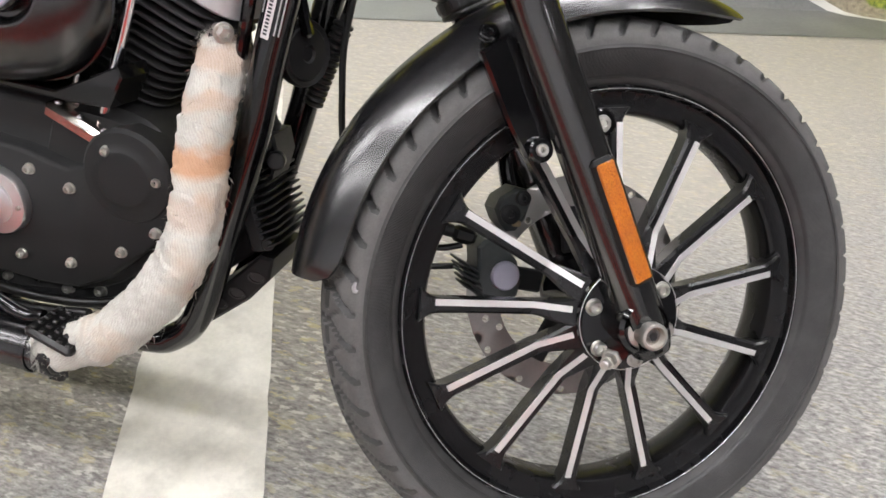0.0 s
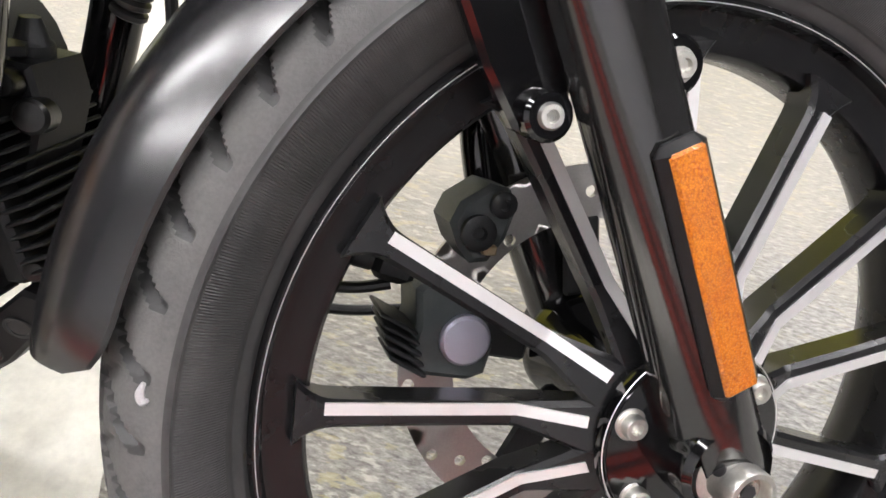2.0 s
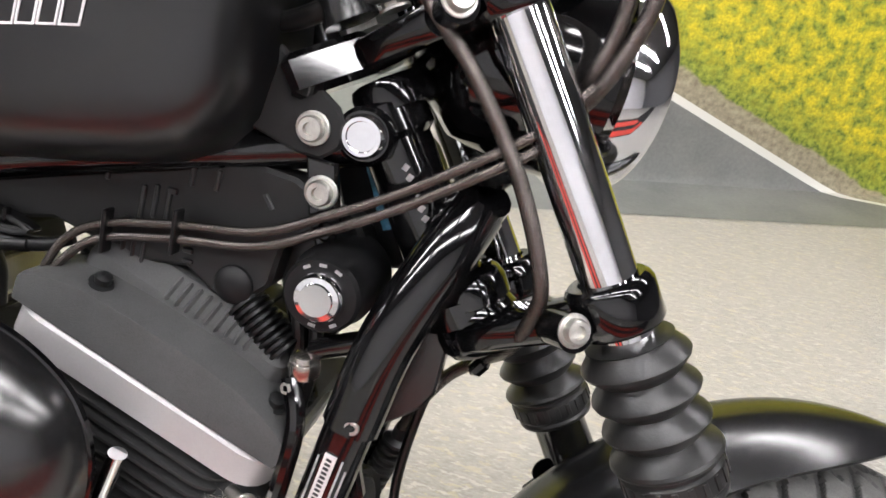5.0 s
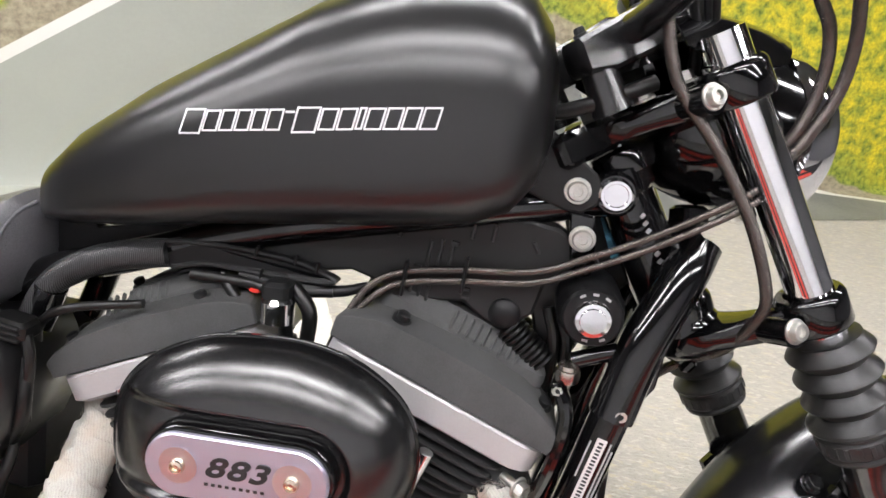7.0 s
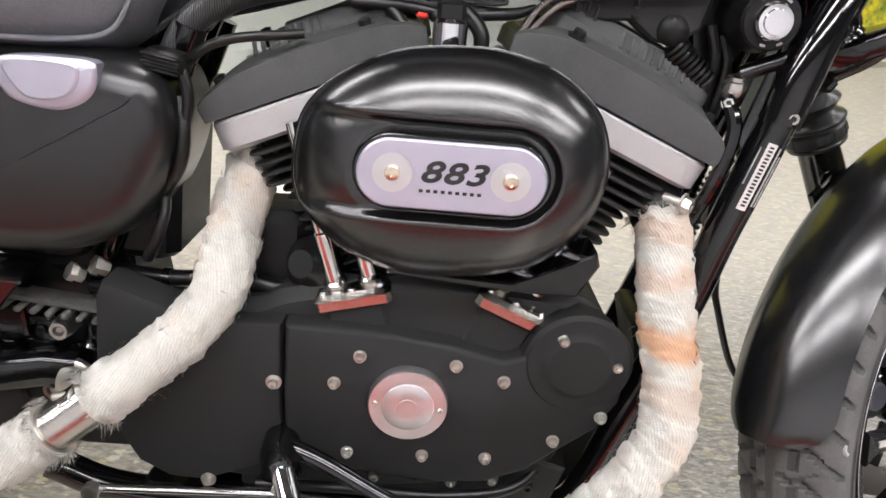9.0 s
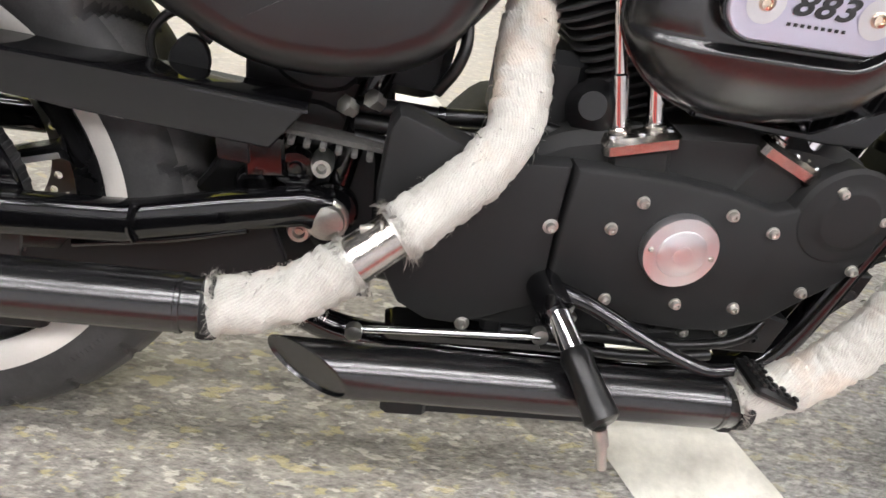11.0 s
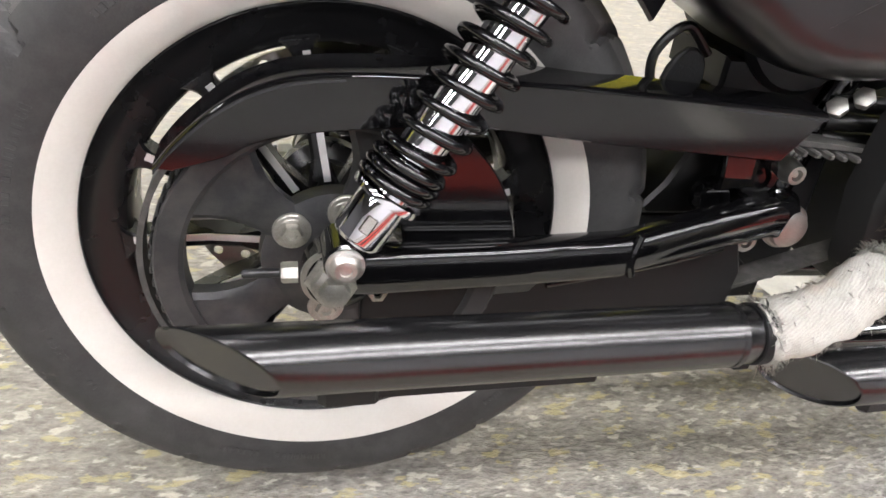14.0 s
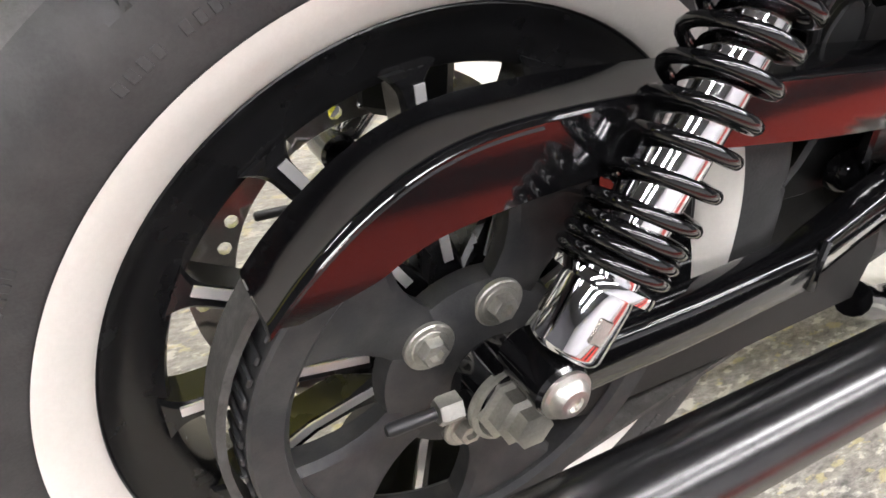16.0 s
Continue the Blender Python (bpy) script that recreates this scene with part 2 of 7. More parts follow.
def nudge_parts(bm, parent):
    """Placement correction: moves parts near the engine bay back and up, plus AXLE_Y sideways."""
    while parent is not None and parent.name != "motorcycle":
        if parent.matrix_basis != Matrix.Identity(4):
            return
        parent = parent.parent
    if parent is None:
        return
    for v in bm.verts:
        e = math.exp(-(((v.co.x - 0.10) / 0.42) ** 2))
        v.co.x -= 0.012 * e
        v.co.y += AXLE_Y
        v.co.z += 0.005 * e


def part(name, bm, material, parent=None, label="", m=None, sharp=35):
    """Links a bmesh as one mesh object under a thing or a part."""
    me = bpy.data.meshes.new(name)
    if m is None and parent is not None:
        nudge_parts(bm, parent)
    bmesh.ops.recalc_face_normals(bm, faces=bm.faces[:])
    bm.to_mesh(me)
    bm.free()
    me.materials.append(material)
    me.polygons.foreach_set("use_smooth", [True] * len(me.polygons))
    me.set_sharp_from_angle(angle=radians(sharp))
    ob = new(name, me)
    if parent is not None:
        ob.parent = parent
    if m is not None:
        ob.matrix_basis = m
    if label:
        ob["label"] = label
    return ob


def B():
    return bmesh.new()


def crom(pts, n=8, closed=False):
    """A smooth curve through points."""
    p = [Vector(q) for q in pts]
    k, out = len(p), []
    for i in range(k if closed else k - 1):
        a, b, c, d = (p[(i - 1) % k] if closed or i > 0 else p[0] * 2 - p[1], p[i], p[(i + 1) % k],
                      p[(i + 2) % k] if closed or i + 2 < k else p[-1] * 2 - p[-2])
        for j in range(n):
            t = j / n
            out.append(0.5 * (2 * b + (c - a) * t + (2 * a - 5 * b + 4 * c - d) * t * t + (3 * b - a - 3 * c + d) * t ** 3))
    if not closed:
        out.append(p[-1])
    return out


def loft(bm, loops, cap=True, closed=False):
    """Skins loops of equal length."""
    rings = [[bm.verts.new(v) for v in lp] for lp in loops]
    n = len(rings[0])
    pairs = list(zip(rings, rings[1:])) + ([(rings[-1], rings[0])] if closed else [])
    for a, b in pairs:
        for i in range(n):
            bm.faces.new((a[i], a[(i + 1) % n], b[(i + 1) % n], b[i]))
    if cap and not closed:
        bm.faces.new(rings[0])
        bm.faces.new(rings[-1])


def tube(bm, pts, r, seg=12, n=6, cap=True, smooth=True, squash=1.0):
    """A pipe along points; r is a number or a list, one for each point."""
    rs = r if isinstance(r, (list, tuple)) else [r] * len(pts)
    if smooth and len(pts) > 2:
        path = crom(pts, n)
        rad = [v.x for v in crom([(q, 0, 0) for q in rs], n)]
    else:
        path, rad = [Vector(q) for q in pts], list(rs)
    t = (path[1] - path[0]).normalized()
    u = t.orthogonal().normalized()
    loops = []
    for i, p in enumerate(path):
        t2 = (path[min(i + 1, len(path) - 1)] - path[max(i - 1, 0)]).normalized()
        u = (u - t2 * u.dot(t2)).normalized()
        w = t2.cross(u)
        loops.append([p + rad[i] * (math.cos(a) * u + squash * math.sin(a) * w) for a in (2 * math.pi * k / seg for k in range(seg))])
    loft(bm, loops, cap)


def axis(p, d):
    """A frame at p whose z points along d."""
    return Matrix.Translation(p) @ Vector(d).to_track_quat("Z", "Y").to_matrix().to_4x4()


def lathe(bm, prof, m, seg=32, cap=True, closed=False):
    """Turns a profile of (radius, height) about the z of m."""
    loft(bm, [[m @ Vector((r * math.cos(a), r * math.sin(a), h)) for a in (2 * math.pi * k / seg for k in range(seg))] for r, h in prof], cap, closed)


def ycyl(bm, c, r, y0, y1, seg=24, ch=0.0):
    """A chamfered disc across the bike, from y0 to y1."""
    s = 1 if y1 > y0 else -1
    prof = [(r - ch, 0), (r, ch), (r, abs(y1 - y0) - ch), (r - ch, abs(y1 - y0))] if ch else [(r, 0), (r, abs(y1 - y0))]
    lathe(bm, prof, axis((c[0], y0, c[1]), (0, s, 0)), seg)


def shell(bm, outline, rings):
    """Rings of (inset, y) of an outline in x and z, capped at both ends."""
    pts = [Vector((q[0], q[1])) for q in outline]
    n = len(pts)
    area = sum(pts[i].x * pts[(i + 1) % n].y - pts[(i + 1) % n].x * pts[i].y for i in range(n))
    sgn = 1 if area > 0 else -1
    nor = []
    for i in range(n):
        d1 = (pts[i] - pts[i - 1]).normalized()
        d2 = (pts[(i + 1) % n] - pts[i]).normalized()
        v = Vector((-d1.y - d2.y, d1.x + d2.x)) * sgn
        ln = max(v.length, 0.3)
        nor.append(v.normalized() * min(2.0 / ln, 1.8))
    loft(bm, [[(pts[i].x + nor[i].x * a, y, pts[i].y + nor[i].y * a) for i in range(n)] for a, y in rings])


def outline(pts, n=6):
    return [(v.x, v.y) for v in crom([(a, b, 0) for a, b in pts], n, True)]


def box(bm, sx, sy, sz, m, ch=0.002):
    """A chamfered block, centred on m."""
    x, y, z = sx / 2, sy / 2, sz / 2
    ch = min(ch, x * 0.9, y * 0.9, z * 0.9)
    loops = []
    for zz, i in ((-z, ch), (-z + ch, 0), (z - ch, 0), (z, ch)):
        a, b = x - i, y - i
        c = min(ch, a * 0.9, b * 0.9)
        loops.append([m @ Vector(q) for q in ((a - c, -b, zz), (a, -b + c, zz), (a, b - c, zz), (a - c, b, zz), (-a + c, b, zz), (-a, b - c, zz), (-a, -b + c, zz), (-a + c, -b, zz))])
    loft(bm, loops)


def bolt(bm, p, d, r=0.006, h=0.005, seg=6, washer=True):
    """A hex or round head with a socket, at p, facing d."""
    m = axis(p, d)
    if washer:
        lathe(bm, [(r * 1.32, -0.001), (r * 1.32, 0.0006), (r * 1.24, 0.0012)], m, 20)
    lathe(bm, [(r, 0.0005), (r, h * 0.75), (r * 0.86, h), (r * 0.5, h), (r * 0.45, h * 0.5)], m, seg)


def capscrew(bm, p, d, r=0.0055, h=0.006):
    lathe(bm, [(r * 1.28, -0.002), (r * 1.28, 0.0004), (r, 0.0006), (r, h * 0.7), (r * 0.8, h), (r * 0.5, h), (r * 0.42, h * 0.5)], axis(p, d), 16)


def placed(x=0, y=0, z=0, rx=0, ry=0, rz=0):
    return pose(x, y, z, rx, ry, rz)


# ---- setting ----
def floor_material():
    """Gritty screed: grey matrix, pale and ochre chips drawn out one way, dark pores and stains."""
    m, nodes, links, b = principled("worn_concrete_floor")
    c = nodes.new("ShaderNodeTexCoord")
    o = c.outputs["Object"]
    mp = nodes.new("ShaderNodeMapping")
    mp.inputs["Rotation"].default_value = (0, 0, radians(24))
    mp.inputs["Scale"].default_value = (0.42, 1.0, 1.0)
    links.new(o, mp.inputs["Vector"])
    q = mp.outputs["Vector"]

    def scaled(f, k):
        n = nodes.new("ShaderNodeMath")
        n.operation, n.inputs[1].default_value = "MULTIPLY", k
        links.new(f, n.inputs[0])
        return n.outputs[0]

    big = noise_fac(nodes, links, 2.2, 5, 0.38, 0.62, vec=o)
    mid = noise_fac(nodes, links, 48, 6, 0.38, 0.62, 0.62, vec=q)
    fine = noise_fac(nodes, links, 150, 5, 0.36, 0.64, 0.7, vec=q)
    col = mixer(nodes, links, big, (0.20, 0.20, 0.195), (0.38, 0.35, 0.285))
    col = mixer(nodes, links, 0.70, col, mixer(nodes, links, mid, (0.13, 0.122, 0.11), (0.47, 0.435, 0.365)))
    col = mixer(nodes, links, 0.40, col, mixer(nodes, links, fine, (0.07, 0.066, 0.060), (0.56, 0.53, 0.475)))
    pale = noise_fac(nodes, links, 75, 4, 0.57, 0.63, 0.55, vec=q)
    col = mixer(nodes, links, scaled(pale, 0.60), col, (0.72, 0.69, 0.60))
    och = noise_fac(nodes, links, 52, 4, 0.57, 0.62, 0.6, vec=q)
    col = mixer(nodes, links, scaled(och, 0.62), col, (0.56, 0.48, 0.23))
    pore = noise_fac(nodes, links, 85, 4, 0.66, 0.74, 0.6, vec=o)
    col = mixer(nodes, links, scaled(pore, 0.7), col, (0.10, 0.095, 0.085))
    st = noise_fac(nodes, links, 2.3, 7, 0.52, 0.75, vec=o)
    col = mixer(nodes, links, scaled(st, 0.35), col, (0.19, 0.185, 0.18))
    # paler, plainer ground towards the sheet
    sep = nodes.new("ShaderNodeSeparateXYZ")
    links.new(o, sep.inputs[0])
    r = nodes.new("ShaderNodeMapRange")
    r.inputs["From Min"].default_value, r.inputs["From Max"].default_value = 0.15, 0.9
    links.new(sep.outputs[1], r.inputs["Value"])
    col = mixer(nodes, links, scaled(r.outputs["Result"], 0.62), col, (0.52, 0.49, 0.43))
    # cooler, bluer screed ahead of the bike, ochre behind it
    v = nodes.new("ShaderNodeMath")
    v.operation, v.inputs[1].default_value = "MULTIPLY_ADD", -0.9
    links.new(sep.outputs[1], v.inputs[0])
    links.new(sep.outputs[0], v.inputs[2])
    v2 = nodes.new("ShaderNodeMath")
    v2.operation, v2.inputs[1].default_value = "MULTIPLY_ADD", 0.5
    links.new(big, v2.inputs[0])
    links.new(v.outputs[0], v2.inputs[2])
    r2 = nodes.new("ShaderNodeMapRange")
    r2.inputs["From Min"].default_value, r2.inputs["From Max"].default_value = 0.2, 0.9
    links.new(v2.outputs[0], r2.inputs["Value"])
    col = mixer(nodes, links, scaled(r2.outputs["Result"], 0.6), col, mixer(nodes, links, fine, (0.13, 0.13, 0.135), (0.50, 0.495, 0.50)))
    links.new(col, b.inputs["Base Color"])
    b.inputs["Roughness"].default_value = 0.6
    b.inputs["Specular IOR Level"].default_value = 0.3
    bp = nodes.new("ShaderNodeBump")
    bp.inputs["Strength"].default_value, bp.inputs["Distance"].default_value = 0.8, 0.004
    links.new(mixer(nodes, links, 0.5, mid, fine), bp.inputs["Height"])
    links.new(bp.outputs["Normal"], b.inputs["Normal"])
    return m


def slab(name, x0, x1, y0, y1, z0, z1, material, label):
    bm = B()
    box(bm, x1 - x0, y1 - y0, z1 - z0, placed((x0 + x1) / 2, (y0 + y1) / 2, (z0 + z1) / 2), 0.004)
    ob = part(name, bm, material)
    return tagged(ob, label, "structure", kind="structure")


WALLPAINT = surface("dark_wall_paint", (0.13, 0.13, 0.14), 0.7, big=2, fine=150, vary=0.04, bump=0.05)
WHITEPAINT = surface("white_wall_paint", (0.76, 0.76, 0.80), 0.7, big=2, fine=150, vary=0.04, bump=0.05)
CEILPAINT = surface("ceiling_paint", (0.06, 0.06, 0.063), 0.8, big=2, fine=80, vary=0.04)
STRIPE = surface("worn_cream_floor_paint", (0.72, 0.70, 0.63), 0.6, big=5, fine=120, vary=0.12, bump=0.12, dust=(0.27, 0.25, 0.21), dusty=0.6)

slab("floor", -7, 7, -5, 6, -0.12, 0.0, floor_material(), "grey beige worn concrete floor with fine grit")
# unseen ceiling and walls, their tones chosen for what the bike reflects
slab("ceiling", -7, 7, -5, 6, 3.4, 3.55, CEILPAINT, "plain dark grey showroom ceiling")
slab("wall_south", -7, 7, -5.15, -5, 0, 3.4, WHITEPAINT, "plain white showroom wall")
slab("wall_west", -7.15, -7, -5, 6, 0, 3.4, WALLPAINT, "plain dark grey showroom wall")
slab("wall_east", 7, 7.15, -5, 6, 0, 3.4, WALLPAINT, "plain dark grey showroom wall")
slab("wall_north", -7, 7, 6, 6.15, 0, 3.4, WALLPAINT, "plain dark grey showroom wall")

# unseen dark carpet and red runners, added on the open side for reflections
REFLECTED_DARK = surface("reflected_dark_floor", (0.018, 0.018, 0.019), 0.95, big=3, fine=300, vary=0.2, bump=0.3, spec=0.1)
REFLECTED_RED = surface("reflected_red", (0.42, 0.035, 0.02), 0.9, big=3, fine=400, vary=0.15, bump=0.3)
bm = B()
box(bm, 13.6, 1.19, 0.010, placed(0, -1.405, 0.005), 0.004)
tagged(part("carpet", bm, REFLECTED_DARK), "wide unseen charcoal sheet added to darken the bike's reflections", "carpet")
for y, w in ((-0.965, 0.25), (-1.53, 0.36)):
    bm = B()
    box(bm, 4.0, w, 0.008, placed(0.75, y, 0.0142), 0.003)
    tagged(part("reflected_red_strip", bm, REFLECTED_RED), "long unseen red strip added to give the bike red reflections", "carpet", "red runners")

# a painted line across the floor
bm = B()
d = Vector((-0.40, 0.917, 0))
s = Vector((0.917, 0.40, 0))
o = Vector((0.232, -0.06, 0))
rng = random.Random(4)
la, lb = [], []
for i in range(121):
    q = o + d * (-3.0 + 5.2 * i / 120)
    la.append(q - s * (0.105 + rng.uniform(-0.002, 0.002)))
    lb.append(q + s * (0.105 + rng.uniform(-0.002, 0.002)))
for i in range(120):
    vs = [bm.verts.new((v.x, v.y, 0.0035)) for v in (la[i], lb[i], lb[i + 1], la[i + 1])]
    bm.faces.new(vs)
bmesh.ops.remove_doubles(bm, verts=bm.verts[:], dist=0.0002)
tagged(part("floor_marking", bm, STRIPE), "broad worn cream painted line on the concrete floor", "floor marking", kind="structure")


def print_material():
    """A printed country road between flowering meadows; x along the sheet, y up it from the fold, in metres."""
    m, nodes, links, b = principled("printed_road_sheet")
    uv = nodes.new("ShaderNodeUVMap")
    sep = nodes.new("ShaderNodeSeparateXYZ")
    links.new(uv.outputs["UV"], sep.inputs[0])
    X, Y = sep.outputs[0], sep.outputs[1]

    def math_(op, a, c=None, c2=None):
        n = nodes.new("ShaderNodeMath")
        n.operation = op
        for sock, v in zip(n.inputs, (a, c, c2)):
            if v is None:
                continue
            if hasattr(v, "links"):
                links.new(v, sock)
            else:
                sock.default_value = v
        return n.outputs[0]

    def step(v, lo, hi):
        r = nodes.new("ShaderNodeMapRange")
        r.inputs["From Min"].default_value, r.inputs["From Max"].default_value = lo, hi
        links.new(v, r.inputs["Value"])
        return r.outputs["Result"]

    wob = nodes.new("ShaderNodeTexNoise")
    wob.inputs["Scale"].default_value, wob.inputs["Detail"].default_value = 9, 6
    links.new(uv.outputs["UV"], wob.inputs["Vector"])
    w = math_("MULTIPLY_ADD", wob.outputs["Fac"], 0.20, -0.10)
    yp = math_("MAXIMUM", Y, 0.0)
    ym = math_("MINIMUM", Y, 0.0)
    # distance to the right of the road's right-hand line, and to the left of its left-hand one
    right = math_("SUBTRACT", X, math_("ADD", math_("MULTIPLY_ADD", yp, -2.3, 1.78), math_("MULTIPLY", ym, -2.2)))
    left = math_("SUBTRACT", math_("MULTIPLY_ADD", yp, 1.78, -2.7), X)
    ed = math_("MAXIMUM", right, left)
    asph = noise_fac(nodes, links, 60, 6, vec=uv.outputs["UV"])
    asph2 = noise_fac(nodes, links, 2.5, 4, vec=uv.outputs["UV"])
    road = mixer(nodes, links, asph, (0.15, 0.155, 0.15), (0.20, 0.205, 0.195))
    road = mixer(nodes, links, 0.4, road, mixer(nodes, links, asph2, (0.13, 0.135, 0.13), (0.28, 0.28, 0.25)))
    leftlite = step(X, 0.6, -1.6)
    road = mixer(nodes, links, math_("MULTIPLY", leftlite, 0.75), road, (0.40, 0.42, 0.36))
    verge = mixer(nodes, links, noise_fac(nodes, links, 35, 6, vec=uv.outputs["UV"]), (0.22, 0.19, 0.13), (0.40, 0.35, 0.24))
    grass = mixer(nodes, links, noise_fac(nodes, links, 38, 8, 0.38, 0.62, vec=uv.outputs["UV"]), (0.10, 0.15, 0.02), (0.34, 0.38, 0.05))
    flow = noise_fac(nodes, links, 16, 8, 0.40, 0.60, vec=uv.outputs["UV"])
    far = step(math_("ADD", ed, w), 0.40, 0.75)
    fl = math_("MULTIPLY", flow, far)
    meadow = mixer(nodes, links, fl, grass, mixer(nodes, links, noise_fac(nodes, links, 70, 6, vec=uv.outputs["UV"]), (0.50, 0.42, 0.02), (0.80, 0.66, 0.03)))
    col = mixer(nodes, links, step(ed, 0.0, 0.004), road, (0.72, 0.71, 0.66))
    col = mixer(nodes, links, step(ed, 0.088, 0.094), col, verge)
    col = mixer(nodes, links, step(math_("ADD", ed, w), 0.32, 0.36), col, meadow)
    links.new(col, b.inputs["Base Color"])
    b.inputs["Roughness"].default_value = 0.5
    return m


def backdrop_sheet():
    """A hanging printed sheet that folds out over the floor."""
    bm = B()
    uvl = bm.loops.layers.uv.new("UVMap")
    prof = [(-0.42, 0.004), (-0.20, 0.004), (-0.06, 0.006), (-0.02, 0.014), (0.0, 0.05), (0.004, 0.2), (0.004, 1.0), (0.004, 2.0)]
    dist = [-0.40, -0.20, -0.055, -0.02, 0.02, 0.17, 0.97, 1.97]
    cols = []
    for i in range(41):
        u = -4.6 + 8.4 * i / 40
        cols.append((u, [bm.verts.new((u, f + 0.004 * math.sin(u * 3.1) * (h > 0.1), h)) for f, h in prof]))
    for (u0, a), (u1, c) in zip(cols, cols[1:]):
        for k in range(len(prof) - 1):
            f = bm.faces.new((a[k], c[k], c[k + 1], a[k + 1]))
            for lp, q in zip(f.loops, ((u0, dist[k]), (u1, dist[k]), (u1, dist[k + 1]), (u0, dist[k + 1]))):
                lp[uvl].uv = q
    ob = part("backdrop", bm, print_material(), m=pose(0, 2.62, 0, 0, 0, 20))
    return tagged(ob, "printed backdrop sheet of a country road between yellow meadows", "backdrop", kind="structure")


backdrop_sheet()

TUBE = bpy.data.materials.new("lit_tube")
TUBE.use_nodes = True
nb = TUBE.node_tree.nodes["Principled BSDF"]
nb.inputs["Base Color"].default_value = (0.9, 0.9, 0.9, 1)
nb.inputs["Emission Color"].default_value = (0.985, 0.962, 0.985, 1)
nb.inputs["Emission Strength"].default_value = 34.0


def ceiling_light():
    e = new("ceiling_light")
    bm = B()
    box(bm, 3.0, 0.30, 0.05, placed(0, 0, 0), 0.006)
    part("housing", bm, LABELWHITE, e)
    bm = B()
    box(bm, 2.9, 0.24, 0.03, placed(0, 0, -0.041), 0.008)
    part("tube", bm, TUBE, e, "lit white diffuser")
    return tagged(e, "long white ceiling light with a lit tube", "ceiling light", "ceiling lights")


first = ceiling_light()
first.matrix_basis = pose(0, -1.2, 3.37)
for x, y in ((-3.3, -1.2), (3.3, -1.2), (0, -2.6), (-3.3, -2.6), (3.3, -2.6), (0, 1.3), (-3.3, 1.3), (3.3, 1.3)):
    copy_thing(first, pose(x, y, 3.37))


# ---- the motorcycle, leaning on its side stand ----
BIKE = new("motorcycle")
BIKE.matrix_basis = pose(0, 0, 0, -10, 0, 0)
tagged(BIKE, "black cruiser motorcycle with wrapped exhaust pipes, parked and leaning", "motorcycle")
KDIR = Vector((-0.4856, 0, 0.8742))
PDIR = Vector((0.8742, 0, 0.4856))
FRONT = Matrix.Translation((0.7368, 0.0317, 0.3318)) @ Matrix.Rotation(radians(29.9), 4, KDIR)
REAR = Matrix.Translation((-0.7575, 0.004, 0.325))


def fp(name, bm, material, label="", sharp=35):
    return part(name, bm, material, BIKE, label, FRONT, sharp)


def tyre_mesh(prof, groove, seg, tread_r):
    """A turned tyre whose tread is cut by real grooves; prof gives (radius, y)."""
    bm = B()
    pts = [(v.x, v.y) for v in crom([(r, y, 0) for r, y in prof], 4)]
    full = pts
    loops = []
    for i in range(seg):
        th = 2 * math.pi * i / seg
        c, s = math.cos(th), math.sin(th)
        loops.append([Vector(((r - groove(th, y, r)) * c, y, (r - groove(th, y, r)) * s)) for r, y in full])
    rings = [[bm.verts.new(v) for v in lp] for lp in loops]
    for i in range(seg):
        a, b = rings[i], rings[(i + 1) % seg]
        for k in range(len(full) - 1):
            f = bm.faces.new((a[k], a[k + 1], b[k + 1], b[k]))
            worn = min(full[k][0], full[k + 1][0]) > tread_r
            th = 2 * math.pi * (i + .5) / seg
            f.material_index = 1 if worn and groove(th, full[k][1], full[k][0]) == 0 else 0
    return bm


def mirror_prof(half):
    return half + [(r, -y) for r, y in reversed(half[:-1])]


def front_groove(th, y, r):
    a = abs(y)
    if r < 0.2965:
        return 0
    sgn = 0.5 if y > 0 else 0
    ph = (th * 52 / (2 * math.pi) + sgn - 20 * a - (0.35 if a < 0.026 else 0)) % 1
    if 0.007 < a < 0.0640 and ph < 0.20:
        return 0.0055 * min(1, min(ph, 0.20 - ph) / 0.035 + 0.15) * min(1, max(0, (0.0665 - a) / 0.009))
    if 0.024 < a < 0.029 and ph < 0.60:
        return 0.0045
    if a < 0.004:
        return 0.0030
    ph2 = (th * 52 / (2 * math.pi) + sgn + 14 * a) % 1
    if 0.033 < a < 0.047 and ph2 < 0.10:
        return 0.0020
    return 0


def rear_groove(th, y, r):
    a = abs(y)
    if r < 0.282:
        return 0
    sgn = 0.5 if y > 0 else 0
    ph = (th * 22 / (2 * math.pi) + sgn - 9 * a) % 1
    if 0.008 < a < 0.0700 and ph < 0.11:
        return 0.006
    return 0


def spoke_mesh(r0, r1, yo, width, depth):
    """A tapered cast spoke along +x; yo(r) is its outer face."""
    bm = B()
    loops = []
    for i in range(41):
        r = r0 + (r1 - r0) * i / 40
        e = (i / 40)
        w = width * (0.86 - 0.10 * math.sin(math.pi * e) + 1.0 * (max(0, e - 0.88) / 0.12) ** 2 + 1.0 * max(0, 0.26 - e) / 0.26)
        y = yo(r)
        c = 0.003
        loops.append([(r, y + c, -w), (r, y, -w + c), (r, y, w - c), (r, y + c, w), (r, y + depth, w * 0.72), (r, y + depth, -w * 0.72)])
    loft(bm, loops)
    return bm


def strip_mesh(r0, r1, yo, w, off):
    bm = B()
    loops = []
    for i in range(41):
        r = r0 + (r1 - r0) * i / 40
        y = yo(r) - 0.0006
        loops.append([(r, y + 0.001, off - w), (r, y - 0.0006, off - w), (r, y - 0.0006, off + w), (r, y + 0.001, off + w)])
    loft(bm, loops)
    return bm


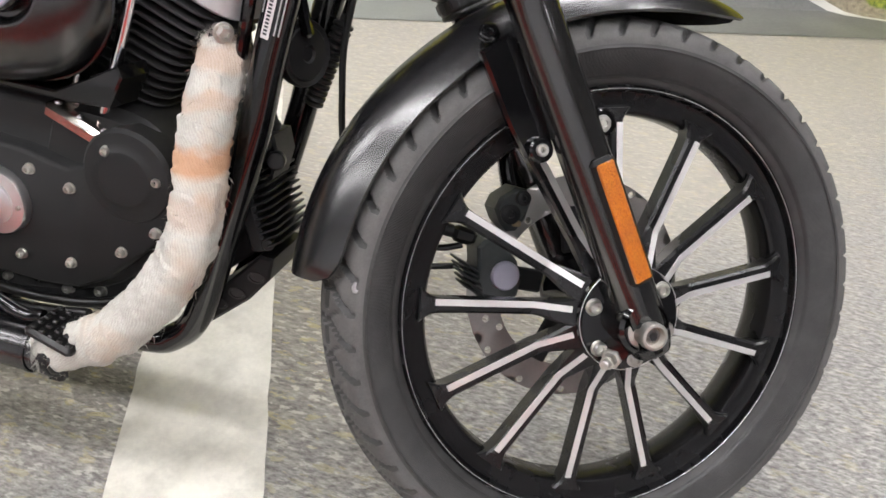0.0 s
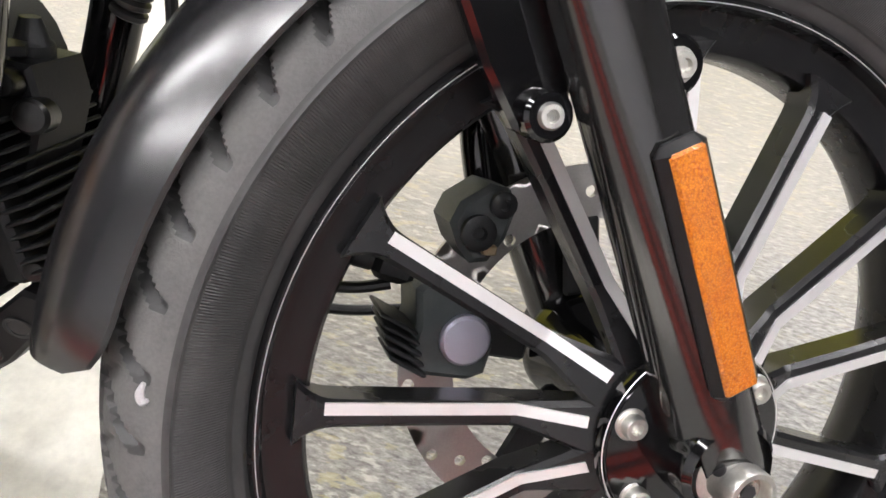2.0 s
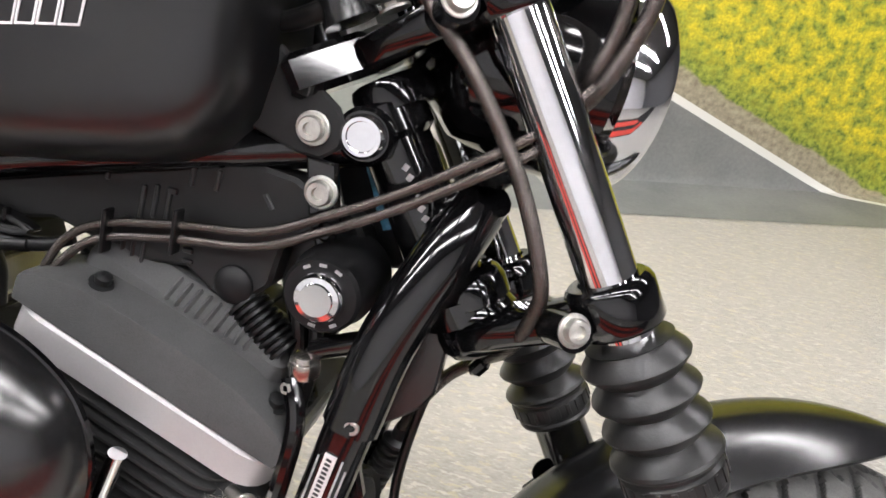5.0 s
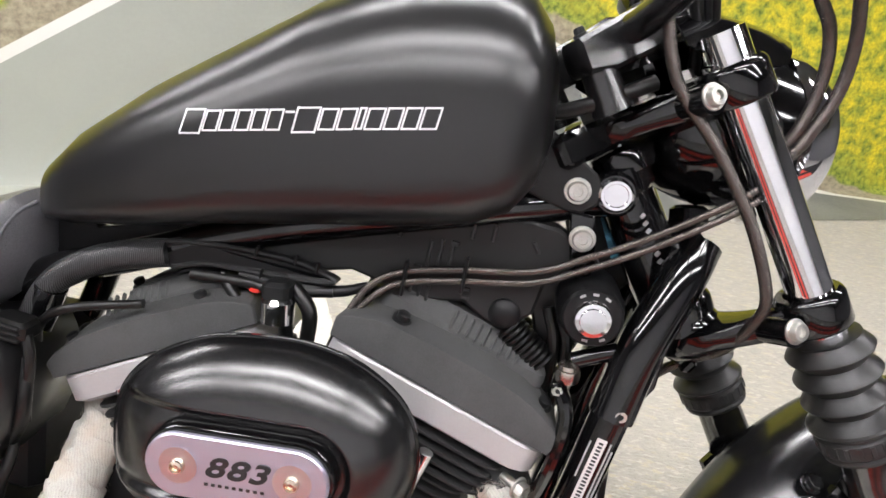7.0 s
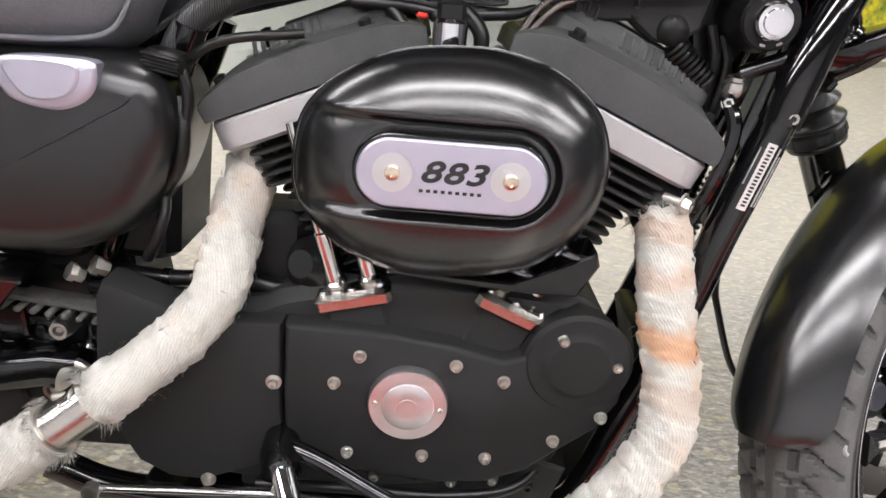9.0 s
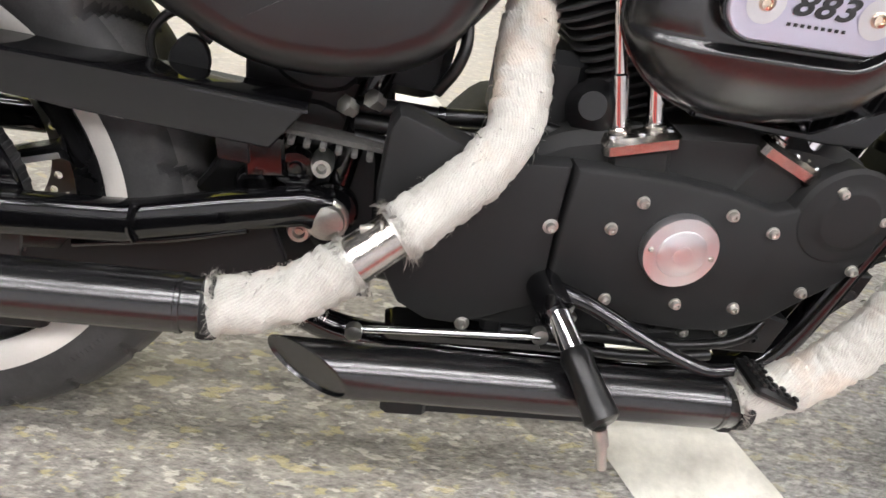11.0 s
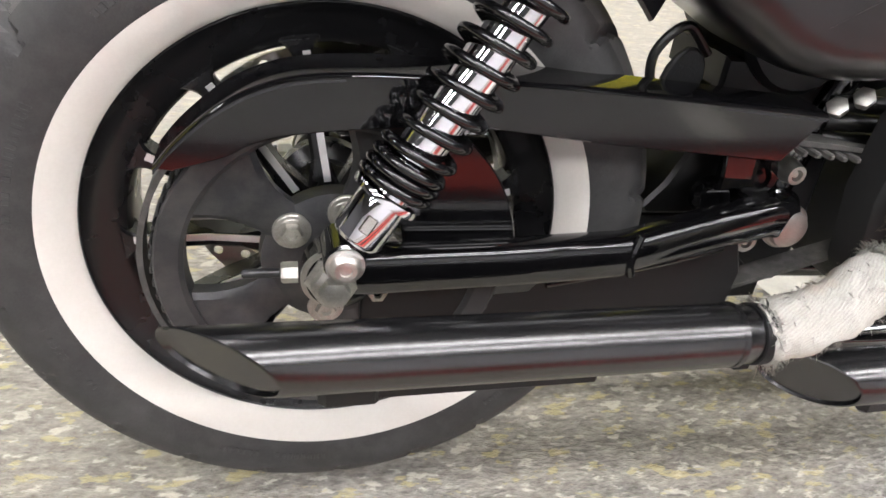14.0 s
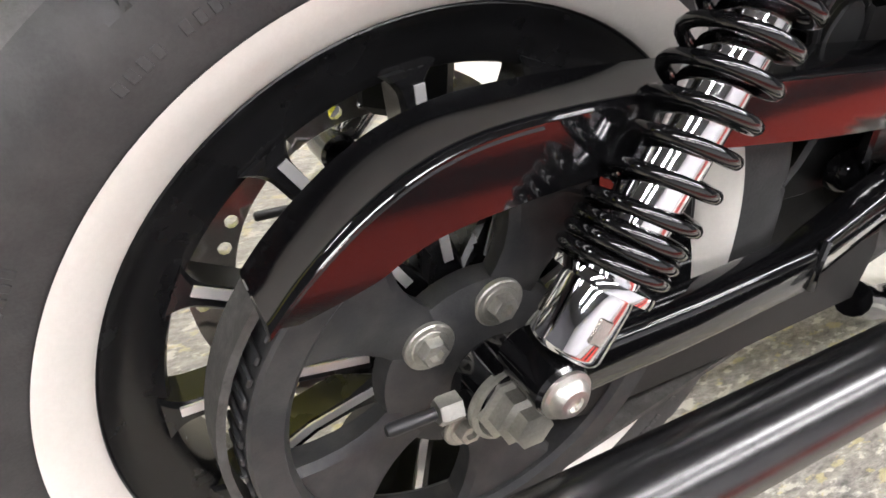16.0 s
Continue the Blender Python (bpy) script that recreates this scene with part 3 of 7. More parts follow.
def perforated(ri, ro, n, rows, y, th, hole, skip):
    """A thin ring with real drilled holes."""
    bm = B()
    for i in range(n):
        for j in range(rows):
            a0, a1 = 2 * math.pi * i / n, 2 * math.pi * (i + 1) / n
            r0, r1 = ri + (ro - ri) * j / rows, ri + (ro - ri) * (j + 1) / rows
            am, rm = (a0 + a1) / 2, (r0 + r1) / 2
            sq = [(r0, a0), (r0, am), (r0, a1), (rm, a1), (r1, a1), (r1, am), (r1, a0), (rm, a0)]
            P = [Vector((r * math.cos(a), 0, r * math.sin(a))) for r, a in sq]
            if skip(i, j):
                for yy in (y, y + th):
                    bm.faces.new([bm.verts.new((p.x, yy, p.z)) for p in P])
                continue
            c = Vector((rm * math.cos(am), 0, rm * math.sin(am)))
            Q = [c + (p - c).normalized() * hole for p in P]
            rings = []
            for src, yy in ((P, y), (Q, y), (Q, y + th), (P, y + th)):
                rings.append([bm.verts.new((p.x, yy, p.z)) for p in src])
            for a, b in zip(rings, rings[1:]):
                for k in range(8):
                    bm.faces.new((a[k], a[(k + 1) % 8], b[(k + 1) % 8], b[k]))
    for r in (ri, ro):
        m = axis((0, y, 0), (0, 1, 0))
        lathe(bm, [(r, 0), (r, th)], m, 96, cap=False)
    bmesh.ops.remove_doubles(bm, verts=bm.verts[:], dist=0.0002)
    return bm


YAX = axis((0, 0, 0), (0, 1, 0))

# front wheel
bm = B()
lathe(bm, [(.255, -.037), (.2545, -.0425), (.2520, -.0455), (.2485, -.0450), (.2465, -.0370), (.241, -.0350), (.230, -.0345), (.2245, -.033), (.2215, -.028), (.2225, .004), (.231, .020), (.240, .032), (.249, .039), (.254, .037), (.246, .02), (.246, -.02)], YAX, 128, closed=True)
fwheel = fp("front_wheel", bm, RIMBLK, "black cast thirteen-spoke wheel with machined faces")
half = [(.250, -.036), (.256, -.0430), (.262, -.0470), (.2635, -.0490), (.268, -.0530), (.282, -.0615), (.2905, -.0645), (.2920, -.0658), (.2940, -.0650), (.303, -.0640), (.3115, -.0590), (.3200, -.0460), (.3285, -.0240), (.3325, 0)]
tyre = part("tyre", tyre_mesh(mirror_prof(half), front_groove, 936, .2940), SIDEWALL, fwheel, "worn black tyre with curved grooves")
tyre.data.materials.append(TREAD)
bm = B()
tube(bm, [(-.3055, -.0630, .022), (-.3070, -.0630, .0165), (-.3055, -.0640, .0125), (-.3030, -.0648, .0140)], [.0012, .0022, .0020, .0010], 8)
part("paint_chip", bm, INKGREY, fwheel, "small white scuff on the tyre")


def fy(r):
    return -0.046 - (0.024 * ((0.100 - r) / 0.05) if r < 0.100 else -0.003 * (r - 0.100) / 0.1)


sm = spoke_mesh(0.050, 0.230, fy, 0.0105, 0.026)
first_spoke = part("spoke", sm, RIMBLK, fwheel)
st = part("spoke_face", strip_mesh(0.062, 0.214, fy, 0.0036, -0.0042), FACE, first_spoke, "machined bright face")
for k in range(13):
    m = Matrix.Rotation(-radians(153.6 + 27.6923 * k), 4, "Y")
    if k == 0:
        first_spoke.matrix_basis = m
    else:
        o2 = new("spoke", first_spoke.data)
        o2.parent, o2.matrix_basis = fwheel, m
        s2 = new("spoke_face", st.data)
        s2.parent = o2
        s2["label"] = "machined bright face"
bm = B()
lathe(bm, [(.012, -.087), (.030, -.087), (.058, -.083), (.060, -.079), (.060, -.072), (.045, -.066), (.036, -.03), (.036, .04), (.045, .056), (.045, .07), (.012, .07)], YAX, 64)
part("hub", bm, GLOSS, fwheel)
# bright rings put in as the highlight on hub and rim edges
for nm, rr, yy, wd in (("hub_edge_glint", .0602, -.0815, .0004), ("rim_edge_glint", .2505, -.0454, .0003)):
    bm = B()
    lathe(bm, [(rr - wd, yy), (rr, yy - wd), (rr + wd, yy), (rr, yy + wd)], YAX, 128, closed=True)
    part(nm, bm, FACE, fwheel, "thin bright ring for an edge highlight")
for k in range(6):
    a = radians(166 + 60 * k)
    bm = B()
    bolt(bm, (0.048 * math.cos(a), -0.084, 0.048 * math.sin(a)), (0, -1, 0), 0.0075, 0.007, 20)
    part("hub_bolt", bm, ZINC, fwheel, "bright domed bolt")
bm = perforated(0.106, 0.147, 42, 3, 0.058, 0.004, 0.0048, lambda i, j: (i + j) % 3 != 0 or (i // 7) % 2 == 0 and j == 1)
part("brake_disc", bm, DISCST, fwheel, "drilled steel brake disc")
for k in range(5):
    bm = B()
    box(bm, 0.062, 0.006, 0.030, Matrix.Rotation(-radians(30 + 72 * k), 4, "Y") @ placed(0.078, 0.06, 0), 0.003)
    part("disc_carrier_arm", bm, CASTGREY, fwheel)
bm = B()
lathe(bm, [(.0035, 0), (.0035, .014), (.0045, .015), (.0045, .030), (.003, .032)], axis((0, -0.012, -0.214), (0, -0.15, 1)), 14)
part("valve", bm, HOSE, fwheel)

# axle nut and its pinch bolt
NAX = axis((.003, 0, -.006), (0, 1, 0))
bm = B()
lathe(bm, [(.0200, -.104), (.0200, -.111), (.0142, -.112), (.0142, -.122), (.0150, -.1230), (.0150, -.1315), (.0142, -.1328), (.0115, -.1331), (.0108, -.1318), (.0105, -.125)], NAX, 40)
nut = fp("axle_nut", bm, ZINC, "zinc plated axle nut")
bm = B()
lathe(bm, [(.0001, -.1245), (.0104, -.1245), (.0105, -.1252), (.0080, -.1254), (.0075, -.1280), (.0001, -.1282)], NAX, 24)
part("axle_end", bm, SLEEVE, nut)
# flat black discs put in as the shade of the two holes
bm = B()
lathe(bm, [(.0001, -.1282), (.0048, -.1282), (.0050, -.1288), (.0001, -.1289)], NAX, 6)
part("axle_hole_shade", bm, INKBLACK, nut)
bm = B()
lathe(bm, [(.0042, 0), (.0042, .0006), (.0001, .0008)], axis((.003 - .0119, -.117, -.006 + .0077), (-.84, 0, .54)), 20)
part("wrench_hole_shade", bm, INKBLACK, nut)
bm = B()
lathe(bm, [(.0115, 0), (.0115, .003), (.0085, .004), (.0085, .013)], axis((-0.022, -0.096, -0.042), (-0.75, -0.6, -0.2)), 6)
pinch = fp("pinch_bolt", bm, ZINC)
bm = B()
lathe(bm, [(.0055, .012), (.0055, .021), (.0045, .022)], axis((-0.022, -0.096, -0.042), (-0.75, -0.6, -0.2)), 16)
part("stud_end", bm, ZINC, pinch)


def along(s, off=0.0, y=0.0):
    return KDIR * s + PDIR * (off + 0.007) + Vector((0, y, 0))


def fork_leg(y, side):
    base = axis(along(0, 0, y), KDIR)
    bm = B()
    lathe(bm, [(.012, -.046), (.022, -.040), (.026, -.028), (.0275, 0), (.0265, .05), (.0262, .15), (.0260, .220), (.0252, .290), (.0244, .340), (.0242, .360), (.0250, .366), (.022, .367)], base, 40)
    slider = fp("fork_slider", bm, SLIDER, "gloss black fork slider")
    bm = B()
    lathe(bm, [(.030, -0.02), (.030, 0.02), (.026, 0.024), (.026, -0.024)], axis(along(0, -0.007, y), (0, 1, 0)), 36, closed=True)
    box(bm, 0.050, 0.034, 0.060, axis(along(-0.016, -0.003, y), KDIR), 0.012)
    part("axle_boss", bm, GLOSS, slider)
    bm = B()
    lathe(bm, [(.0195, .30), (.0195, .76)], base, 40)
    fp("fork_tube", bm, CHROME, "polished chrome fork tube")
    bm = B()
    prof = [(.026, .366), (.0335, .368), (.0345, .371), (.0335, .374), (.0350, .376), (.0360, .383), (.0355, .3890), (.0332, .3910), (.0332, .3930), (.0378, .3960), (.0390, .3985), (.0380, .4010)]
    for h in (.4216, .4448, .4680):
        prof += [(.0285, h - .0128), (.0272, h - .0112), (.0360, h - .0026), (.0372, h), (.0360, h + .0026)]
    prof += [(.0280, .4800), (.0300, .4815), (.022, .4830)]
    lathe(bm, prof, base, 44)
    boot = fp("fork_boot", bm, BOOTRUB, "pleated black rubber fork boot", sharp=28)
    for k in range(22):
        bm = B()
        box(bm, .0012, .0042, .011, base @ Matrix.Rotation(2 * math.pi * k / 22, 4, "Z") @ placed(.0360, 0, .383), .0004)
        part("band_lug", bm, BOOTRUB, boot)
    return slider


right_leg = fork_leg(-0.0935, -1)
left_leg = fork_leg(0.0935, 1)

# amber reflector on the slider
kx = Matrix(((PDIR.x, 0, KDIR.x), (0, 1, 0), (PDIR.z, 0, KDIR.z))).to_4x4()
frame_m = Matrix.Translation(along(0.1215, 0.003, -0.0985)) @ kx
bm = B()
box(bm, 0.028, 0.012, 0.142, frame_m @ placed(0, -0.0235, 0), 0.005)
refl = fp("reflector_base", bm, PLASTIC)
bm = B()
box(bm, 0.0195, 0.004, 0.133, frame_m @ placed(0, -0.0290, 0), 0.0016)
part("reflector", bm, AMBER, refl, "long amber reflector")

# fender bracket plates beside the tyre
for sy in (-1, 1):
    bm = B()
    ol = [(-.206, .262), (-.178, .283), (-.150, .262), (-.120, .190), (-.116, .172), (-.128, .160), (-.146, .165), (-.166, .192)]
    shell(bm, ol, [(.003, sy * .067), (0, sy * .069), (0, sy * .076), (.003, sy * .079)])
    br = fp("fender_bracket", bm, GLOSS)
    bm = B()
    lathe(bm, [(.013, 0), (.013, .014), (.011, .016)], axis((-.133, sy * .073, .174), (0, sy, 0)), 28)
    part("lug", bm, GLOSS, br)
    bm = B()
    bolt(bm, (-.133, sy * .086, .174), (0, sy, 0), .0068, .006, 20)
    part("bolt", bm, ZINC, br)
bm = B()
box(bm, 0.03, 0.014, 0.03, placed(-.083, -.086, .205, 0, -30, 0), 0.006)
lathe(bm, [(.015, 0), (.015, .012), (.013, .014)], axis((-.074, -.082, .207), (0, -1, 0)), 24)
lug = fp("slider_lug", bm, GLOSS)
bm = B()
bolt(bm, (-.074, -.096, .207), (0, -1, 0), .0068, .006, 20)
part("bolt", bm, ZINC, lug)

# front fender
bm = B()
loops = []
N = 72
for i in range(N + 1):
    ph = radians(177.5 - (177.5 - 69.5) * i / N)
    e = i / N
    w = 0.0625
    if e < 0.07:
        w *= 0.62 + 0.38 * math.sqrt(max(0, 1 - (1 - e / 0.07) ** 2))
    if e > 0.72:
        w *= max(0.12, math.sqrt(max(0.0, 1 - ((e - 0.72) / 0.285) ** 2)))
    lp = []
    R0 = 0.3625 + 0.004 * (1 - e) ** 3 + 0.014 * max(0, e - 0.4) / 0.6
    for layer in (0, 1):
        rng_ = range(15) if layer == 0 else range(14, -1, -1)
        for j in rng_:
            f = -1 + 2 * j / 14
            drop = 0.040 * abs(f) ** 2.6 * (w / 0.0625) ** 1.3
            r = R0 - drop - (0.0028 if layer else 0)
            lp.append(Vector((r * math.cos(ph), f * (w - 0.0015 * layer), r * math.sin(ph))))
    loops.append(lp)
loft(bm, loops, cap=False)
ff = fp("front_fender", bm, FENDER, "satin black steel front fender")
for sy in (-1, 1):
    bm = B()
    bolt(bm, (-.195, sy * .0625, .283), (-0.25, sy * .9, 0.35), .0085, .004, 24)
    part("fender_bolt", bm, GLOSS, ff)

# triple trees
def tree(s, thick, name):
    bm = B()
    for y in (-.0896, .0896):
        lathe(bm, [(.0195, s - thick / 2), (.0285, s - thick / 2), (.0305, s - thick / 2 + .003), (.0305, s + thick / 2 - .006), (.0285, s + thick / 2 - .002), (.026, s + thick / 2), (.0195, s + thick / 2)], axis(along(0, 0, y), KDIR), 40, closed=True)
    loops = []
    for i in range(17):
        y = -.0896 + .1792 * i / 16
        e = abs(y) / .0896
        back = -.030 - .070 * (1 - e ** 1.5)
        front = .004 - .040 * (1 - e ** 2)
        hh = thick * (.30 + .16 * e ** 3 + .10 * (1 - e) ** 2)
        lp = []
        for a in range(16):
            th = 2 * math.pi * a / 16
            ca, sa = math.cos(th), math.sin(th)
            lp.append(along(s - .002 + hh * math.copysign(abs(sa) ** .45, sa), (front + back) / 2 + (front - back) / 2 * math.copysign(abs(ca) ** .45, ca), y))
        loops.append(lp)
    loft(bm, loops)
    t = fp(name, bm, GLOSS, "gloss black fork clamp")
    for sy in (-1, 1):
        bm = B()
        tube(bm, [along(s - .002, -.040, sy * .074), along(s - .002, -.040, sy * .106)], .0125, 20, smooth=False)
        part("clamp_lug", bm, GLOSS, t)
        bm = B()
        bolt(bm, along(s, -.040, sy * .1065), (0, sy, 0), .0085, .007, 20)
        part("clamp_bolt", bm, ZINC, t, "bright domed bolt")
    return t


low = tree(.5075, .034, "lower_fork_clamp")
top = tree(.7165, .034, "upper_fork_clamp")
for sy in (-1, 1):
    bm = B()
    lathe(bm, [(.021, .733), (.021, .737), (.018, .739), (.018, .747), (.014, .750)], axis(along(0, 0, sy * .0896), KDIR), 28)
    part("fork_cap", bm, CHROME, top)
bm = B()
lathe(bm, [(.022, .731), (.022, .740), (.016, .744)], axis(along(0, -.066), KDIR), 6)
part("stem_nut", bm, ZINC, top)
bm = B()
lathe(bm, [(.020, .4865), (.028, .489), (.0325, .496), (.0330, .516), (.0300, .5215), (.0290, .523), (.0315, .5245), (.0320, .538), (.0290, .545), (.0250, .549)], axis(along(0, -.066), KDIR), 40)
fp("stem_cup", bm, GLOSS, sharp=50)
bm = B()
lathe(bm, [(.024, .672), (.030, .675), (.0305, .690), (.0285, .6955), (.026, .697)], axis(along(0, -.066), KDIR), 40)
fp("bearing_cup", bm, GLOSS)
bm = B()
box(bm, .036, .066, .030, axis(along(.716, -.104, -.008), KDIR), .005)
part("clamp_stop", bm, GLOSS, top)
for off, y in ((-.060, -.050), (-.020, -.060)):
    bm = B()
    bolt(bm, along(.732, off, y), KDIR, .008, .009, 6)
    part("clamp_screw", bm, ZINC, top)

# headlight with chrome ring and visor
hx = axis((-.278, 0, .610), (1, 0, -0.06))
bm = B()
lathe(bm, [(.012, -.085), (.040, -.078), (.064, -.055), (.074, -.020), (.078, .015), (.079, .040), (.074, .044)], hx, 48)
hl = fp("headlight", bm, GLOSS, "round black headlight bucket")
bm = B()
lathe(bm, [(.079, .030), (.084, .034), (.086, .046), (.084, .062), (.078, .070), (.072, .066), (.074, .040)], hx, 56, closed=True)
part("headlight_ring", bm, CHROME, hl, "chrome headlight ring")
bm = B()
lathe(bm, [(.001, .080), (.04, .076), (.067, .066), (.073, .058)], hx, 48)
GLASS = surface("headlight_lens", (0.75, 0.78, 0.80), 0.08, vary=0.03)
part("lens", bm, GLASS, hl, "clear headlight lens")
bm = B()
loops = []
for i in range(17):
    e = i / 16
    hw = radians(62 * math.sin(math.pi * min(1, 0.18 + e * 0.82) ** 1) + 6) if i < 16 else radians(3)
    hw = radians(70) * math.sqrt(max(0.002, 1 - (2 * e - 0.6) ** 2 / 2.0)) if e < 0.99 else radians(2)
    x = -.112 + .185 * e
    r = .084 + .012 * math.sin(math.pi * e) + 0.014 * (1 - e)
    lp = []
    for layer in (0, 1):
        for j in (range(13) if not layer else range(12, -1, -1)):
            a = -hw * (1 - 0.75 * max(0, e - 0.55) / 0.45) * (1 - 2 * j / 12)
            rr = r - .002 * layer
            lp.append(hx @ Vector((0, 0, 0)) + Vector((x, rr * math.sin(a), rr * math.cos(a))))
    loops.append(lp)
loft(bm, loops)
part("visor", bm, GLOSS, hl, "pointed black headlight visor")
bm = B()
box(bm, .03, .03, .02, placed(-.305, 0, .525), .004)
part("mount", bm, GLOSS, hl)

# caliper on the far side of the wheel
bm = B()
ol = [(-.150, .050), (-.141, .060), (-.122, .061), (-.097, .036), (-.089, .010), (-.092, -.008), (-.104, -.013), (-.142, -.010), (-.150, .002), (-.146, .026)]
shell(bm, ol, [(.004, .026), (0, .030), (0, .074), (.004, .078)])
cal = fp("brake_caliper", bm, CALIPER, "dark dusty brake caliper")
bm = B()
ol = [(-.136, .098), (-.131, .112), (-.112, .126), (-.098, .124), (-.091, .112), (-.096, .090), (-.106, .074), (-.118, .072), (-.128, .082)]
shell(bm, ol, [(.004, .020), (0, .024), (0, .062), (.004, .066)])
part("upper_lug", bm, CALIPER, cal)
for x, z, r in ((-.104, .114, .006), (-.118, .094, .008)):
    bm = B()
    lathe(bm, [(r * 1.5, 0), (r * 1.5, .004), (r, .006), (r * .6, .006), (r * .5, .002)], axis((x, .018, z), (0, -1, 0)), 20)
    part("bolt", bm, CASTGREY, cal)
bm = B()
lathe(bm, [(.018, 0), (.018, .006), (.016, .008)], axis((-.112, .028, .018), (0, -1, 0)), 32)
part("piston", bm, MACHINED, cal, "bright piston face")
for k in range(5):
    bm = B()
    box(bm, .030, .040, .0030, placed(-.160 + .0025 * k, .040, .028 - .0075 * k, 0, 26, 0), .001)
    part("pad_plate", bm, CASTGREY, cal)
bm = B()
box(bm, .030, .020, .020, placed(-.165, .04, .062, 0, 12, 0), .005)
lathe(bm, [(.008, 0), (.008, .012), (.006, .016)], axis((-.180, .04, .066), (-1, 0, .2)), 16)
part("bleed_block", bm, CASTGREY, cal)
bm = B()
box(bm, .010, .008, .007, placed(-.108, .02, .083), .001)
part("pad_pin", bm, BRASSY, cal, "dull brass pad pin")
bm = B()
tube(bm, [(-.165, .04, .050), (-.19, .045, .044), (-.225, .05, .046), (-.245, .055, .060), (-.25, .06, .085)], .0042, 10)
fp("brake_hose", bm, HOSE)
bm = B()
tube(bm, [(-.09, .085, .10), (-.105, .09, .16), (-.10, .10, .20)], .012, 12)
part("caliper_arm", bm, GLOSS, cal)

# ---- rear wheel and drive ----
bm = B()
lathe(bm, [(.217, -.045), (.212, -.048), (.206, -.043), (.198, -.040), (.186, -.038), (.178, -.034), (.1755, -.028), (.1755, .028), (.178, .034), (.186, .038), (.206, .043), (.212, .048), (.217, .045), (.208, .03), (.208, -.03)], YAX, 128, closed=True)
rwheel = part("rear_wheel", bm, RIMBLK, BIKE, "black cast spoked rear wheel", REAR)
half = [(.208, -.040), (.216, -.050), (.228, -.059), (.246, -.0665), (.262, -.070), (.280, -.0705), (.295, -.064), (.307, -.050), (.315, -.030), (.3195, -.010), (.320, 0)]
tyre = part("tyre", tyre_mesh(mirror_prof(half), rear_groove, 440, .296), RUBBER, rwheel, "wide black tyre with white sidewalls")
tyre.data.materials.append(TREAD)
for sy in (1, -1):
    bm = B()
    seg_pts = [(v.x, v.y) for v in crom([(.214, -.0485, 0), (.2175, -.0525, 0), (.2285, -.0602, 0), (.2370, -.0644, 0), (.2430, -.0665, 0)], 4)]
    lathe(bm, [(r, y * sy - .0006 * sy) for r, y in seg_pts], YAX, 160, cap=False)
    part("whitewall", bm, WHITEWALL, rwheel, "cream white sidewall band")


bm = B()
rg_ = random.Random(21)
for a0, n_, h_ in ((150, 16, .0085), (196, 12, .0060), (110, 14, .0060), (60, 12, .0085), (245, 16, .0085), (310, 14, .0070)):
    for k in range(n_):
        if rg_.random() < .12:
            continue
        mm_ = Matrix.Rotation(-radians(a0 + k * 1.55), 4, "Y") @ placed(.262, -.0702, 0)
        box(bm, h_, .0010, .0042, mm_, .0003)
tagged(part("sidewall_writing", bm, RUBBER, rwheel, "raised rubber bars of sidewall writing"), kind="stuff")


def ry(r):
    return -0.040 - (0.012 * ((0.11 - r) / 0.06) if r < 0.11 else 0)


sp = part("spoke", spoke_mesh(0.045, 0.182, ry, 0.0090, 0.030), RIMBLK, rwheel)
sf = part("spoke_face", strip_mesh(0.06, 0.173, ry, 0.0032, -0.004), FACE, sp, "machined bright face")
for k in range(13):
    m = Matrix.Rotation(-radians(99 + 27.6923 * k), 4, "Y")
    if k == 0:
        sp.matrix_basis = m
    else:
        o2 = new("spoke", sp.data)
        o2.parent, o2.matrix_basis = rwheel, m
        s2 = new("spoke_face", sf.data)
        s2.parent = o2
        s2["label"] = "machined bright face"
bm = B()
lathe(bm, [(.012, -.075), (.050, -.075), (.052, -.07), (.040, -.05), (.036, .05), (.05, .06), (.05, .075), (.012, .075)], YAX, 48)
part("hub", bm, RIMBLK, rwheel)
bm = perforated(0.112, 0.147, 36, 2, 0.066, 0.005, 0.0052, lambda i, j: (i + j) % 3 == 2)
part("brake_disc", bm, DISCST, rwheel, "drilled steel brake disc")
bm = B()
box(bm, .07, .06, .05, placed(.02, .075, .135, 0, 0, 0), .012)
part("brake_caliper", bm, CASTGREY, rwheel)

# belt pulley
bm = B()
lathe(bm, [(.130, -.108), (.148, -.109), (.150, -.107), (.150, -.076), (.148, -.074), (.130, -.074), (.126, -.079), (.126, -.104)], YAX, 128, closed=True)
pul = part("belt_pulley", bm, PULLEY, BIKE, "dusty grey toothed belt pulley", REAR @ Matrix.Translation((0, .010, 0)))
for k in range(5):
    bm = B()
    a0 = radians(140 - 72 * k)
    lp = []
    for i in range(9):
        r = .030 + (.134 - .030) * i / 8
        w = .019 + .014 * (i / 8 - .35) ** 2 * 6 + (.016 if i == 0 else 0)
        y = -.092 - .010 * (i / 8)
        lp.append([(r, y + .004, -w), (r, y, -w + .006), (r, y, w - .006), (r, y + .004, w), (r, -.078, w * .9), (r, -.078, -w * .9)])
    loft(bm, lp)
    part("pulley_arm", bm, PULLEY, pul, m=Matrix.Rotation(-a0, 4, "Y"))
bm = B()
lathe(bm, [(.016, -.098), (.050, -.097), (.064, -.092), (.066, -.078), (.016, -.078)], YAX, 48)
part("pulley_hub", bm, PULLEY, pul)
